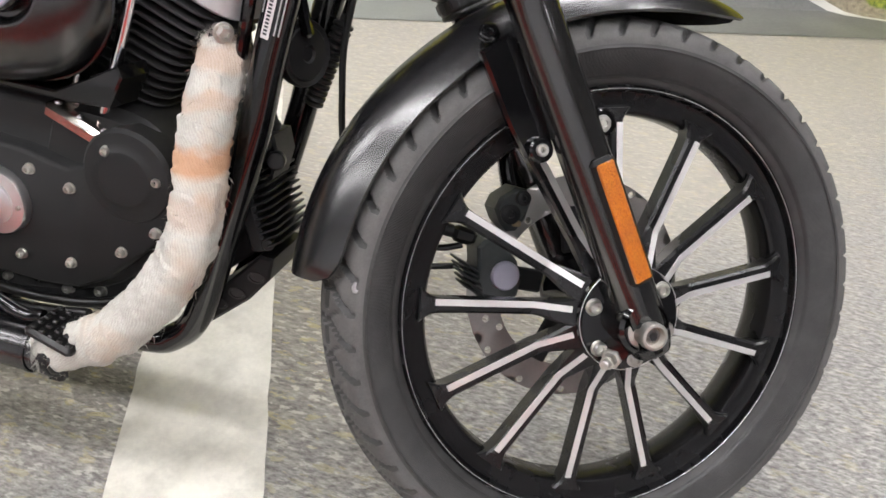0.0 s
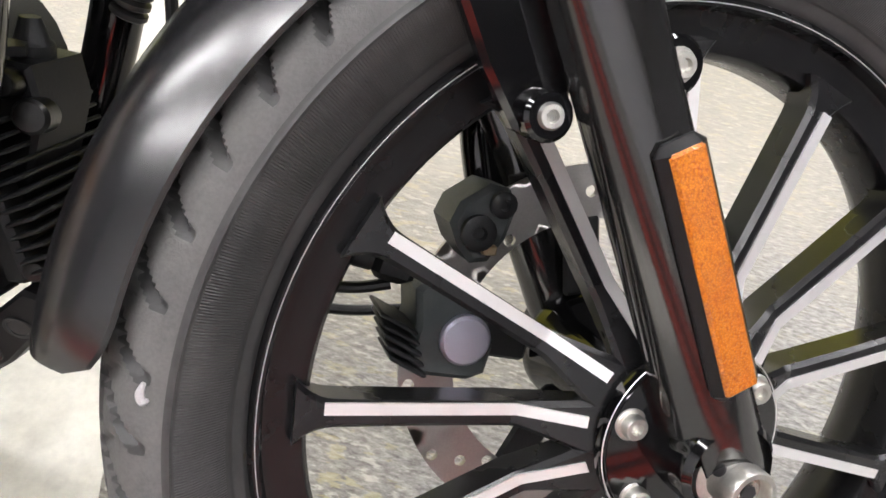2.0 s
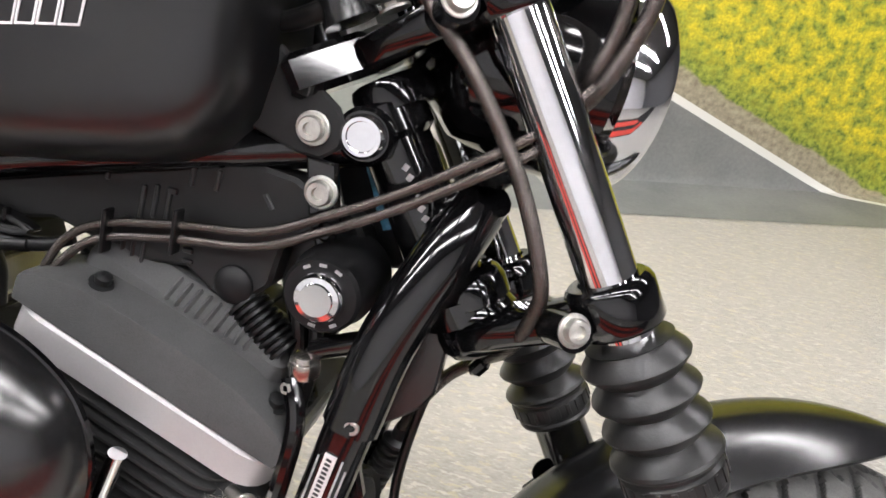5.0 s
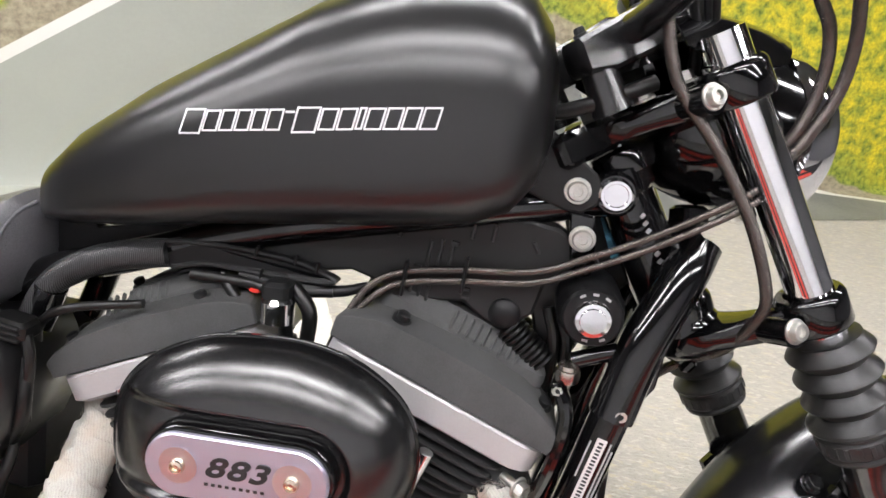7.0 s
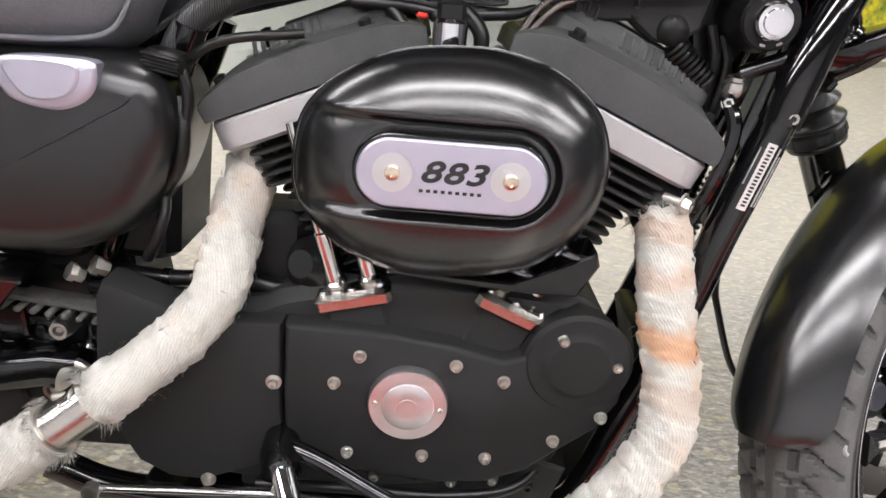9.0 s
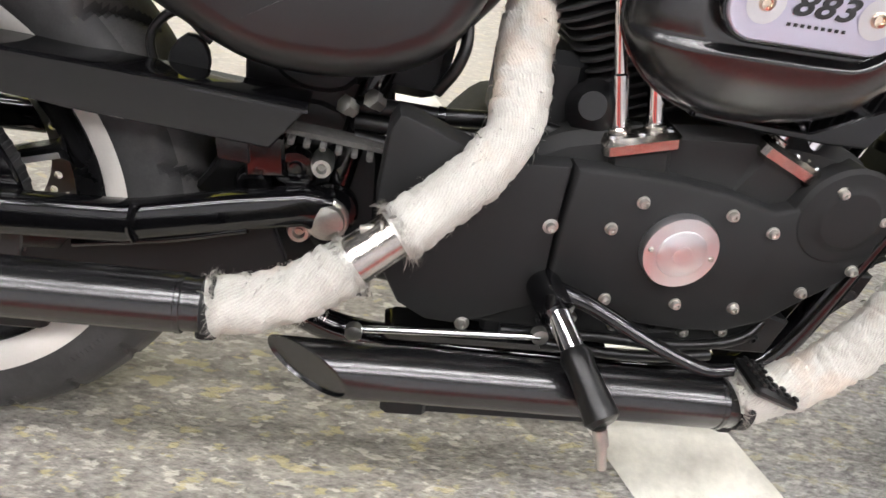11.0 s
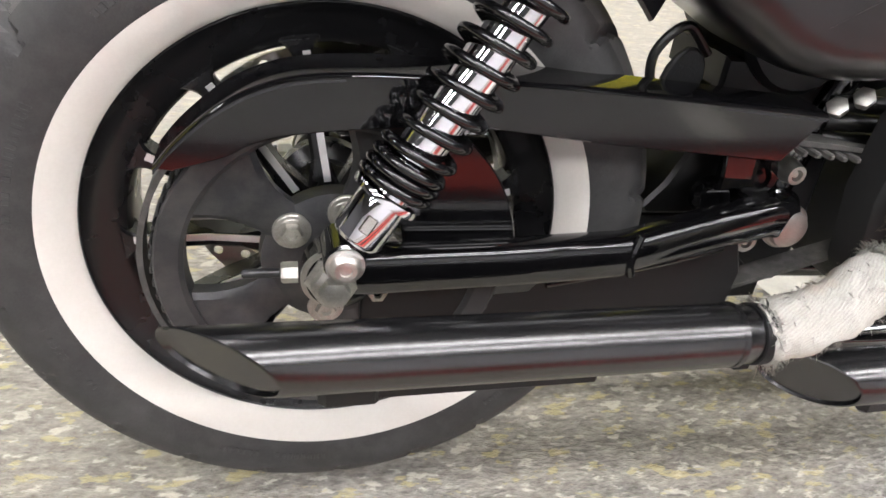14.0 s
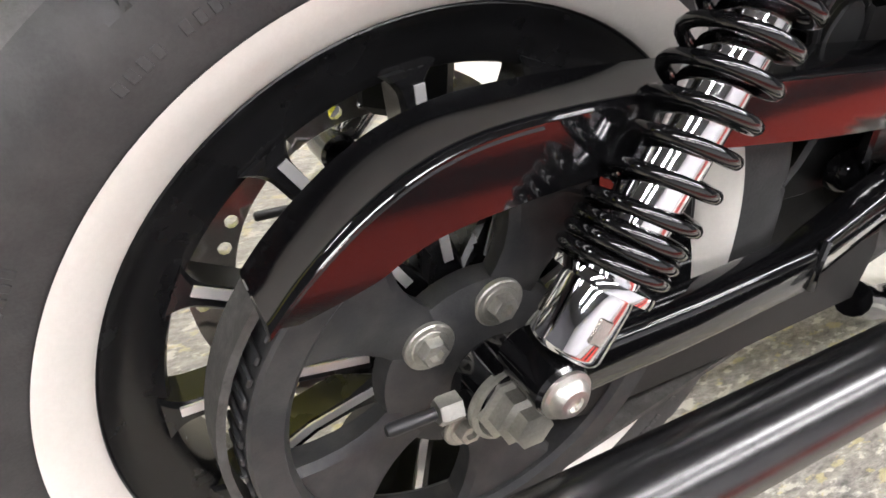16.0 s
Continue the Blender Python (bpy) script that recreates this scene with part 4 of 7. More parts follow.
for k in range(5):
    a = radians(140 - 60 * k)
    bm = B()
    lathe(bm, [(.0165, -.001), (.0165, .002), (.0155, .003)], axis((.049 * math.cos(a), -.096, .049 * math.sin(a)), (0, -1, 0)), 28)
    bolt(bm, (.049 * math.cos(a), -.0985, .049 * math.sin(a)), (0, -1, 0), .0095, .008, 6)
    part("pulley_bolt", bm, DULLZINC, pul, "dull hex bolt with washer")
for k in range(70):
    a = 2 * math.pi * k / 70
    bm = B()
    if k == 0:
        box(bm, .0030, .026, .0062, placed(.1515, -.0915, 0), .001)
        tooth = part("pulley_tooth", bm, PULLEY, pul)
    else:
        bm.free()
        t2 = new("pulley_tooth", tooth.data)
        t2.parent, t2.matrix_basis = pul, Matrix.Rotation(a, 4, "Y")

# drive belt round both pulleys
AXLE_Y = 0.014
bm = B()
c1, r1, c2, r2 = Vector((-.7575, .325)), .158, Vector((-.225, .372)), .054
dvec = c2 - c1
al = math.atan2(dvec.y, dvec.x)
be = math.acos((r1 - r2) / dvec.length)
pts = []
for i in range(41):
    a = al + be + (2 * math.pi - 2 * be) * i / 40
    pts.append(c1 + r1 * Vector((math.cos(a), math.sin(a))))
for i in range(1, 30):
    e = i / 30
    pts.append(pts[40].lerp(c2 + r2 * Vector((math.cos(al - be), math.sin(al - be))), e) if i < 30 else pts[40])
for i in range(21):
    a = al - be + 2 * be * i / 20
    pts.append(c2 + r2 * Vector((math.cos(a), math.sin(a))))
end = pts[-1].copy()
for i in range(1, 30):
    pts.append(end.lerp(pts[0], i / 30))
loops = []
n = len(pts)
for i, p in enumerate(pts):
    t = (pts[(i + 1) % n] - pts[i - 1]).normalized()
    o = Vector((t.y, -t.x))
    q = p + o * .005
    loops.append([(p.x, -.098, p.y), (q.x, -.098, q.y), (q.x, -.072, q.y), (p.x, -.072, p.y)])
loft(bm, loops, closed=True)
belt = part("drive_belt", bm, BELT, BIKE, "black toothed drive belt")
ta, tb = pts[0], end
for i in range(34):
    p = tb.lerp(ta, (i + .5) / 34)
    d2 = (tb - ta).normalized()
    nrm = Vector((-d2.y, d2.x))
    if nrm.y > 0:
        nrm = -nrm
    q = p + nrm * .002
    mm = placed(q.x, -.085, q.y, 0, -math.degrees(math.atan2(d2.y, d2.x)), 0)
    if i == 0:
        bm = B()
        box(bm, .0065, .0262, .006, Matrix.Identity(4), .0015)
        bt = part("belt_tooth", bm, BELT, belt, m=mm)
    else:
        t2 = new("belt_tooth", bt.data)
        t2.parent, t2.matrix_basis = belt, mm

# belt guard
gtop = [(-.893, .4305), (-.879, .4475), (-.859, .4665), (-.840, .4805), (-.821, .4905), (-.799, .4975), (-.775, .5010), (-.742, .5020), (-.70, .501), (-.59, .4955), (-.467, .487), (-.330, .475)]
gbot = [(-.364, .432), (-.451, .440), (-.531, .447), (-.606, .456), (-.653, .461), (-.719, .461), (-.761, .459), (-.801, .455), (-.825, .448), (-.843, .439), (-.880, .4285)]
gt = [(v.x, v.y) for v in crom([(a, b, 0) for a, b in gtop], 9)]
gb = [(v.x, v.y) for v in crom([(a, b, 0) for a, b in gbot], 9)]


def flare(x):
    e = min(1, max(0, (-.62 - x) / .26))
    return -.010 * e * e * (3 - 2 * e)


bm = B()
shell(bm, gt + gb, [(.001, -.116), (0, -.117), (0, -.121), (.0015, -.123)])
for v in bm.verts:
    v.co.y += flare(v.co.x)
guard = part("belt_guard", bm, GLOSS, BIKE, "gloss black belt guard")
bm = B()
loops = []
for x, z in gt:
    dy = flare(x)
    loops.append([(x, y_ + dy, z_) for x, y_, z_ in ((x, -.1232, z - .0045), (x, -.1228, z - .0015), (x, -.1205, z + .0010), (x, -.1175, z + .0018), (x, -.076, z + .0024), (x, -.076, z - .0001), (x, -.118, z - .004))])
loft(bm, loops)
part("guard_flange", bm, GLOSS, guard)

bm = B()
shell(bm, [(-.418, .446), (-.386, .442), (-.383, .412), (-.413, .414)], [(.001, -.112), (0, -.113), (0, -.117), (.001, -.118)])
part("guard_tab", bm, GLOSS, guard)

# glossy plate behind the shock, joining guard and swingarm
bm = B()
ol = []
for k in range(15):
    a = radians(66 - 62 * k / 14)
    ol.append((-.7575 + .160 * math.cos(a), .325 + .160 * math.sin(a)))
ol += [(-.620, .330), (-.680, .338), (-.702, .352), (-.706, .378), (-.700, .405), (-.700, .436), (-.704, .462)]
shell(bm, ol, [(.002, -.107), (0, -.108), (0, -.111), (.0015, -.113)])
part("guard_plate", bm, GLOSS, guard)

# swingarm, pivot and axle hardware on both sides
for sy in (-1, 1):
    bm = B()
    loops = []
    for x, y, z, hw, hh in ((-.775, .128, .336, .013, .020), (-.73, .130, .338, .015, .021), (-.62, .128, .339, .015, .0205), (-.50, .122, .340, .015, .0205), (-.485, .118, .342, .015, .019), (-.40, .104, .354, .016, .020), (-.33, .094, .362, .017, .020), (-.30, .085, .352, .018, .024)):
        lp = []
        for a in range(16):
            th = 2 * math.pi * a / 16
            ca, sa = math.cos(th), math.sin(th)
            lp.append((x, sy * y + hw * math.copysign(abs(ca) ** .5, ca), z + hh * math.copysign(abs(sa) ** .5, sa)))
        loops.append(lp)
    loft(bm, loops)
    arm = part("swingarm", bm, GLOSS, BIKE, "gloss black box-section swingarm")
    bm = B()
    tube(bm, [(-.490, sy * .134, .324), (-.494, sy * .135, .337), (-.492, sy * .134, .352), (-.488, sy * .132, .364)], .0042, 8)
    part("weld_seam", bm, GLOSS, arm)
    bm = B()
    ycyl(bm, (-.758, .333), .030, sy * .108, sy * .140, 36, .004)
    part("axle_boss", bm, GLOSS, arm)
    bm = B()
    lathe(bm, [(.010, .097), (.0195, .097), (.0200, .102), (.0185, .1055), (.013, .1075), (.001, .108)], axis((-.306, 0, .349), (0, sy, 0)), 40)
    lathe(bm, [(.024, .091), (.024, .097), (.022, .099)], axis((-.306, 0, .349), (0, sy, 0)), 40)
    part("pivot_bolt", bm, ZINC, arm, "domed bright pivot bolt")
    bm = B()
    lathe(bm, [(.0235, .138), (.0235, .142), (.0185, .143), (.0185, .153), (.0135, .155), (.0125, .163), (.008, .164)], axis((-.763, 0, .334), (0, sy, 0)), 6)
    lathe(bm, [(.0265, .134), (.0265, .139)], axis((-.763, 0, .334), (0, sy, 0)), 36)
    part("axle_nut", bm, DULLZINC, arm, "dull zinc axle nut")
    bm = B()
    lathe(bm, [(.004, 0), (.0042, .028), (.003, .030)], axis((-.806, sy * .126, .334), (-1, 0, 0)), 12)
    part("adjuster_stud", bm, INKBLACK, arm)
    bm = B()
    lathe(bm, [(.009, -.012), (.009, 0), (.0075, .002)], axis((-.803, sy * .126, .334), (-1, 0, 0)), 6)
    part("adjuster_nut", bm, ZINC, arm)
bm = B()
ycyl(bm, (-.303, .349), .030, -.075, .075, 36, .003)
part("pivot_tube", bm, GLOSS, BIKE)
bm = B()
shell(bm, [(-.735, .322), (-.50, .330), (-.40, .346), (-.362, .345), (-.345, .300), (-.350, .246), (-.50, .240), (-.66, .240), (-.735, .262)], [(.002, -.092), (0, -.094), (0, -.101), (.002, -.103)])
hanger = part("muffler_hanger", bm, PLASTIC, BIKE, "black muffler mounting bar")
bm = B()
shell(bm, [(-.60, .318), (-.55, .322), (-.575, .290), (-.62, .288)], [(.001, -.103), (0, -.1035), (0, -.106), (.001, -.107)])
part("hanger_tab", bm, GLOSS, hanger)
bm = B()
tube(bm, [(-.56, -.108, .300), (-.46, -.110, .318), (-.385, -.112, .338)], .005, 12)
part("hanger_rod", bm, GLOSS, hanger)
# dark block added to fill the gap below the swingarm
bm = B()
shell(bm, [(-.47, .335), (-.30, .335), (-.25, .275), (-.25, .215), (-.40, .215), (-.47, .262)], [(.004, -.034), (0, -.030), (0, .050), (.004, .054)])
part("swingarm_gap_filler", bm, CASTGREY, BIKE)


def shock(sy):
    p0 = Vector((-.757, sy * .158, .370))
    dd = Vector((.552, -sy * .10, .826)).normalized()
    m = axis(p0, dd)
    bm = B()
    lathe(bm, [(.010, .0155), (.0185, .0160), (.0200, .0175), (.0208, .020), (.0208, .052), (.0200, .056)], m, 40)
    s = part("shock_absorber", bm, CHROME, BIKE, "chrome shock absorber with black spring")
    bm = B()
    lathe(bm, [(.0190, .0555), (.0288, .0565), (.0290, .0600), (.0284, .0620), (.0185, .0630)], m, 40)
    part("spring_seat", bm, CHROME, s)
    for k in range(3):
        bm = B()
        box(bm, .004, .010, .016, m @ Matrix.Rotation(radians(40 + 115 * k), 4, "Z") @ placed(.0195, 0, .036), .0015)
        part("preload_slot", bm, SLEEVE, s)
    bm = B()
    lathe(bm, [(.0180, .060), (.0185, .064), (.0185, .232), (.0172, .238), (.0060, .240)], m, 36)
    part("shock_body", bm, CHROME, s)
    bm = B()
    lathe(bm, [(.0062, .236), (.0062, .345)], m, 20)
    part("damper_rod", bm, CHROME, s)
    # three close coils at the foot, then an even wide pitch
    bm = B()
    pts, h, a = [], .0665, 0.0
    while h < .318:
        pts.append(m @ Vector((.0276 * math.cos(a), .0276 * math.sin(a), h)))
        turn = a / (2 * math.pi)
        pitch = .0086 if turn < 2.6 else (.0086 + (.0190 - .0086) * min(1, (turn - 2.6) / 1.0))
        a += 2 * math.pi / 20
        h += pitch / 20
    tube(bm, pts, .0041, 12, smooth=False)
    part("spring", bm, GLOSS, s, "gloss black coil spring", sharp=60)
    bm = B()
    ycyl(bm, (p0.x, p0.z), .0165, p0.y + sy * .016, p0.y - sy * .026, 32, .003)
    part("lower_eye", bm, GLOSS, s)
    bm = B()
    lathe(bm, [(.0150, 0), (.0150, .002), (.0125, .003), (.0115, .0060), (.0085, .0085), (.0050, .0088), (.0045, .0070)], axis((p0.x, p0.y + sy * .016, p0.z), (0, sy, 0)), 32)
    part("lower_bolt", bm, ZINC, s, "domed zinc bolt with washer")
    bm = B()
    lathe(bm, [(.030, .312), (.031, .316), (.031, .324), (.024, .330), (.014, .340), (.012, .350)], m, 40)
    part("upper_cup", bm, GLOSS, s)
    bm = B()
    q = m @ Vector((0, 0, .352))
    ycyl(bm, (q.x, q.z), .017, q.y - .02, q.y + .02, 32, .003)
    part("upper_eye", bm, GLOSS, s)


shock(-1)
shock(1)

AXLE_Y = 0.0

# rear fender, its struts and the seat
bm = B()
loops = []
for i in range(41):
    ph = radians(41 + (128 - 41) * i / 40)
    lp = []
    for layer in (0, 1):
        for j in (range(13) if not layer else range(12, -1, -1)):
            f = -1 + 2 * j / 12
            r = .372 - .05 * abs(f) ** 3 - .003 * layer
            lp.append((-.7575 + r * math.cos(ph), f * (.092 - .002 * layer), .335 + r * math.sin(ph)))
    loops.append(lp)
loft(bm, loops, cap=False)
part("rear_fender", bm, SATIN, BIKE, "short satin black rear fender")
for sy in (-1, 1):
    bm = B()
    tube(bm, [(-.36, sy * .095, .62), (-.5, sy * .105, .665), (-.66, sy * .112, .675), (-.86, sy * .108, .64)], .016, 12, squash=1.4)
    part("fender_strut", bm, GLOSS, BIKE)
bm = B()
loops = []
for x, zb, zt, hw in ((-.192, .750, .775, .045), (-.197, .730, .798, .068), (-.207, .706, .810, .088), (-.232, .690, .804, .106), (-.28, .686, .782, .122), (-.38, .688, .770, .132), (-.48, .70, .782, .130), (-.58, .728, .800, .118), (-.66, .752, .800, .095), (-.70, .768, .795, .06)):
    lp = []
    for a in range(28):
        th = 2 * math.pi * a / 28
        ca, sa = math.cos(th), math.sin(th)
        lp.append((x, hw * math.copysign(abs(ca) ** .62, ca), (zb + zt) / 2 + (zt - zb) / 2 * math.copysign(abs(sa) ** .7, sa)))
    loops.append(lp)
loft(bm, loops)
seat = part("seat", bm, LEATHER, BIKE, "black vinyl solo seat", sharp=60)
bm = B()
pts = [(-.199, -.030, .7985), (-.2005, -.060, .790), (-.2045, -.081, .768), (-.211, -.0905, .738), (-.228, -.1035, .712), (-.28, -.1225, .706), (-.38, -.132, .708), (-.5, -.128, .722)]
tube(bm, pts, .0026, 10)
part("seat_piping", bm, LEATHER, seat)

# ---- engine ----
bm = B()
shell(bm, outline([(-.15, .45), (-.10, .465), (-.06, .48), (.06, .50), (.19, .50), (.255, .47), (.265, .38), (.20, .28), (.05, .24), (-.15, .245), (-.20, .28), (-.21, .36)], 4), [(.012, -.100), (0, -.088), (0, .120), (.012, .132)])
case = part("crankcase", bm, WRINKLE, BIKE, "black wrinkle-coated crankcase")

camo = [(-.0655, .4545), (-.012, .4535), (.044, .4505), (.099, .4435), (.130, .436), (.152, .431), (.170, .437), (.185, .468), (.203, .482), (.224, .488), (.246, .480), (.264, .465), (.276, .434), (.273, .392), (.254, .358), (.222, .330), (.190, .300), (.146, .280), (.10, .277), (.053, .280), (-.064, .297), (-.0668, .376)]
bm = B()
shell(bm, camo, [(0, -.085), (0, -.119), (.002, -.123), (.005, -.125)])
camc = part("cam_cover", bm, COVER, BIKE, "matte black ribless cam cover")
bm = B()
lathe(bm, [(.054, -.122), (.050, -.1265), (.040, -.1285), (.0330, -.1300), (.0315, -.1315), (.029, -.1322), (.002, -.1325)], axis((.226, 0, .434), (0, 1, 0)), 56)
part("cover_nose", bm, COVER, camc)
for x, z in ((-.015, .394), (.010, .426), (.106, .423), (.155, .409), (.205, .447), (.263, .437), (.257, .376), (.213, .343), (.146, .315), (.080, .313), (.001, .311)):
    bm = B()
    capscrew(bm, (x, -.1262, z), (0, -1, 0), .0052, .006)
    part("cover_screw", bm, ZINC, camc, "bright socket screw")
bm = B()
lathe(bm, [(.0405, -.124), (.0405, -.134), (.0392, -.1365), (.0265, -.1375), (.0260, -.1390), (.0245, -.1398), (.0105, -.1402), (.0100, -.1412), (.001, -.1412)], axis((.061, 0, .379), (0, 1, 0)), 64)
db = part("timer_cover", bm, TURNED, BIKE, "turned round aluminium timer cover")
bm = B()
capscrew(bm, (.207, -.1285, .462), (0, -1, 0), .0052, .006)
part("cover_screw", bm, ZINC, camc, "bright socket screw")
for sx in (-1, 1):
    bm = B()
    capscrew(bm, (.061 + sx * .033, -.1368, .379 + sx * -.002), (0, -1, 0), .0026, .003)
    part("cover_screw", bm, ZINC, db)

bm = B()
shell(bm, [(-.12, .300), (.19, .302), (.240, .285), (.228, .238), (-.12, .232)], [(.004, -.098), (0, -.094), (0, .080), (.004, .084)])
sump = part("crankcase_base", bm, CASTGREY, BIKE, "black cast crankcase base")
for k, x in enumerate((-.055, -.02, .03, .075, .115, .160, .20)):
    bm = B()
    capscrew(bm, (x, -.0985, .262 + .006 * (k % 2)), (0, -1, 0), .0062, .008)
    part("base_bolt", bm, ZINC if k % 3 else CASTGREY, sump)
for pts in ([(-.10, -.106, .246), (0, -.110, .250), (.10, -.110, .248), (.185, -.104, .262), (.225, -.08, .30)], [(-.05, -.112, .236), (.06, -.116, .232), (.15, -.112, .240)]):
    bm = B()
    tube(bm, pts, .0062, 12)
    part("base_hose", bm, HOSE, sump)

spro = [(-.2575, .398), (-.252, .470), (-.244, .486), (-.236, .485), (-.16, .4555), (-.12, .452), (-.0690, .4545), (-.0700, .376), (-.0672, .296), (-.085, .287), (-.152, .259), (-.19, .262), (-.222, .280), (-.243, .318)]
bm = B()
shell(bm, spro, [(0, -.085), (0, -.118), (.002, -.122), (.004, -.123)])
sc = part("sprocket_cover", bm, COVER, BIKE, "matte black sprocket cover")
for x, z in ((-.077, .388), (-.148, .262)):
    bm = B()
    lathe(bm, [(.0082, -.001), (.0082, .001), (.007, .0015)], axis((x, -.1225, z), (0, -1, 0)), 24)
    capscrew(bm, (x, -.124, z), (0, -1, 0), .0052, .006)
    part("cover_screw", bm, ZINC, sc, "bright socket screw")


def cyl_frame(front):
    if front:
        return Matrix(((.924, 0, .383, .235), (0, 1, 0, 0), (-.383, 0, .924, .69), (0, 0, 0, 1)))
    return Matrix(((-.924, 0, -.383, -.055), (0, 1, 0, 0), (-.383, 0, .924, .69), (0, 0, 0, 1)))


def rounded(hx_, hy, r, n=5):
    out = []
    for cx, cy, a0 in ((hx_ - r, hy - r, 0), (-hx_ + r, hy - r, 90), (-hx_ + r, -hy + r, 180), (hx_ - r, -hy + r, 270)):
        for i in range(n + 1):
            a = radians(a0 + 90 * i / n)
            out.append((cx + r * math.cos(a), cy + r * math.sin(a)))
    return out


def cylinder(front):
    m = cyl_frame(front)
    bm = B()
    lathe(bm, [(.052, -.235), (.052, -.05)], m, 40)
    cy = part("cylinder", bm, WRINKLE, BIKE, "black finned cylinder")
    for k in range(14):
        v = -.058 - .0112 * k
        hw = (.092 if k < 4 else .080) - .0012 * k
        hy = .071 if k < 4 else .066
        bm = B()
        lp = []
        for dv, i in ((-.0019, .0015), (-.0012, 0), (.0012, 0), (.0019, .0015)):
            lp.append([m @ Vector((a * (1 - i / hw), b * (1 - i / hy), v + dv)) for a, b in rounded(hw, hy, .026)])
        loft(bm, lp)
        part("fin", bm, WRINKLE, cy)
    bm = B()
    lp = []
    for v, i in ((-.048, .005), (-.044, 0), (-.0195, 0), (-.017, .002)):
        lp.append([m @ Vector((a * (1 - i / .112), b * (1 - i / .075), v)) for a, b in rounded(.114, .075, .028)])
    loft(bm, lp)
    part("rocker_base", bm, SILVER, cy, "silver painted rocker box base")
    k_ = 1.0 if front else .80
    prof = [(-.101, -.0145), (-.103, .004), (-.101, .010), (-.092, .017), (-.074, .026), (-.058, .030), (-.020, .033), (.030, .033), (.058, .030), (.074, .025), (.092, .016), (.101, .008), (.103, .002), (.101, -.0145)]
    bm = B()
    lp = []
    for y, sx, sv in ((-.0890, .975, .80), (-.0885, .99, .84), (-.0845, 1.0, .88), (-.072, .99, .94), (-.056, .96, 1.06), (-.050, .95, 1.08), (.050, .95, 1.08), (.056, .96, 1.06), (.072, .99, .94), (.0885, .99, .84), (.0890, .975, .80)):
        lp.append([m @ Vector((a * sx * 1.12, y * .845, -.0145 + (b * (k_ if b > 0 else 1) + .0145) * (sv if b > .005 else (1 if b < 0 else .5 + .5 * sv)))) for a, b in prof])
    loft(bm, lp)
    rc = part("rocker_cover", bm, ROCKER, cy, "black textured rocker cover", sharp=18)
    bm = B()
    lp = []
    for v, i in ((.020, 0), (.034, 0), (.040, .0015), (.0530, .0130), (.0555, .0150), (.0560, .0190)):
        lp.append([m @ Vector((q[0] * (1 - i / .086) * (1 if front else .72) - (.004 if front else .026), q[1] * (1 - i / .050), v * (1 if front else .78))) for q in rounded(.086, .050, .012)])
    loft(bm, lp)
    ridge = part("cover_ridge", bm, ROCKER, rc, sharp=20)
    bm = B()
    lp = []
    for v, i in ((.0555, 0), (.0590, .001), (.0600, .003)):
        lp.append([m @ Vector((q[0] * (1 - i / .05) - (.010 if front else .030), q[1] * (1 - i / .024) + .004, v * (1 if front else .78))) for q in rounded(.050, .024, .006)])
    loft(bm, lp)
    part("ridge_step", bm, ROCKER, ridge, sharp=20)
    for k in range(9):
        bm = B()
        box(bm, .0042, .022, .0055, m @ placed(-.020 + .0085 * k, -.0430, .0455 if front else .0345, 47, 0, 0), .0022)
        part("rib", bm, ROCKER, rc)
    for k in range(6):
        bm = B()
        box(bm, .0042, .016, .0050, m @ placed(.010 + .0095 * k, .0420, .0480 if front else .030, -47, 0, 0), .0020)
        part("rib", bm, ROCKER, rc)
    bm = B()
    box(bm, .026, .012, .003, m @ placed(.055, -.010, .0568 if front else .028, 0, 0, 0), .0012)
    part("cast_mark", bm, INKGREY, rc, "pale cast rectangle")
    for u, y, v in ((-.062, -.0600, .0265), (.088, -.056, .0180), (-.098, -.02, .0210), (.099, -.02, .0175), (-.055, .010, .0545), (.048, .020, .0545)):
        bm = B()
        lathe(bm, [(.0095, -.006), (.0095, .002), (.006, .0025), (.006, .008), (.004, .009)], axis(m @ Vector((u, y, v * (1 if front else .72))), m.to_3x3() @ Vector((0, -.25, 1))), 16)
        part("cover_bolt", bm, CASTGREY, rc)
    return cy


cylinder(True)
cylinder(False)
bm = B()
bolt(bm, (.312, -.072, .594), (.7, -.6, -.1), .0085, .009, 6)
lathe(bm, [(.005, -.02), (.005, 0)], axis((.312, -.072, .594), (.7, -.6, -.1)), 12)
part("exhaust_stud", bm, ZINC, BIKE)

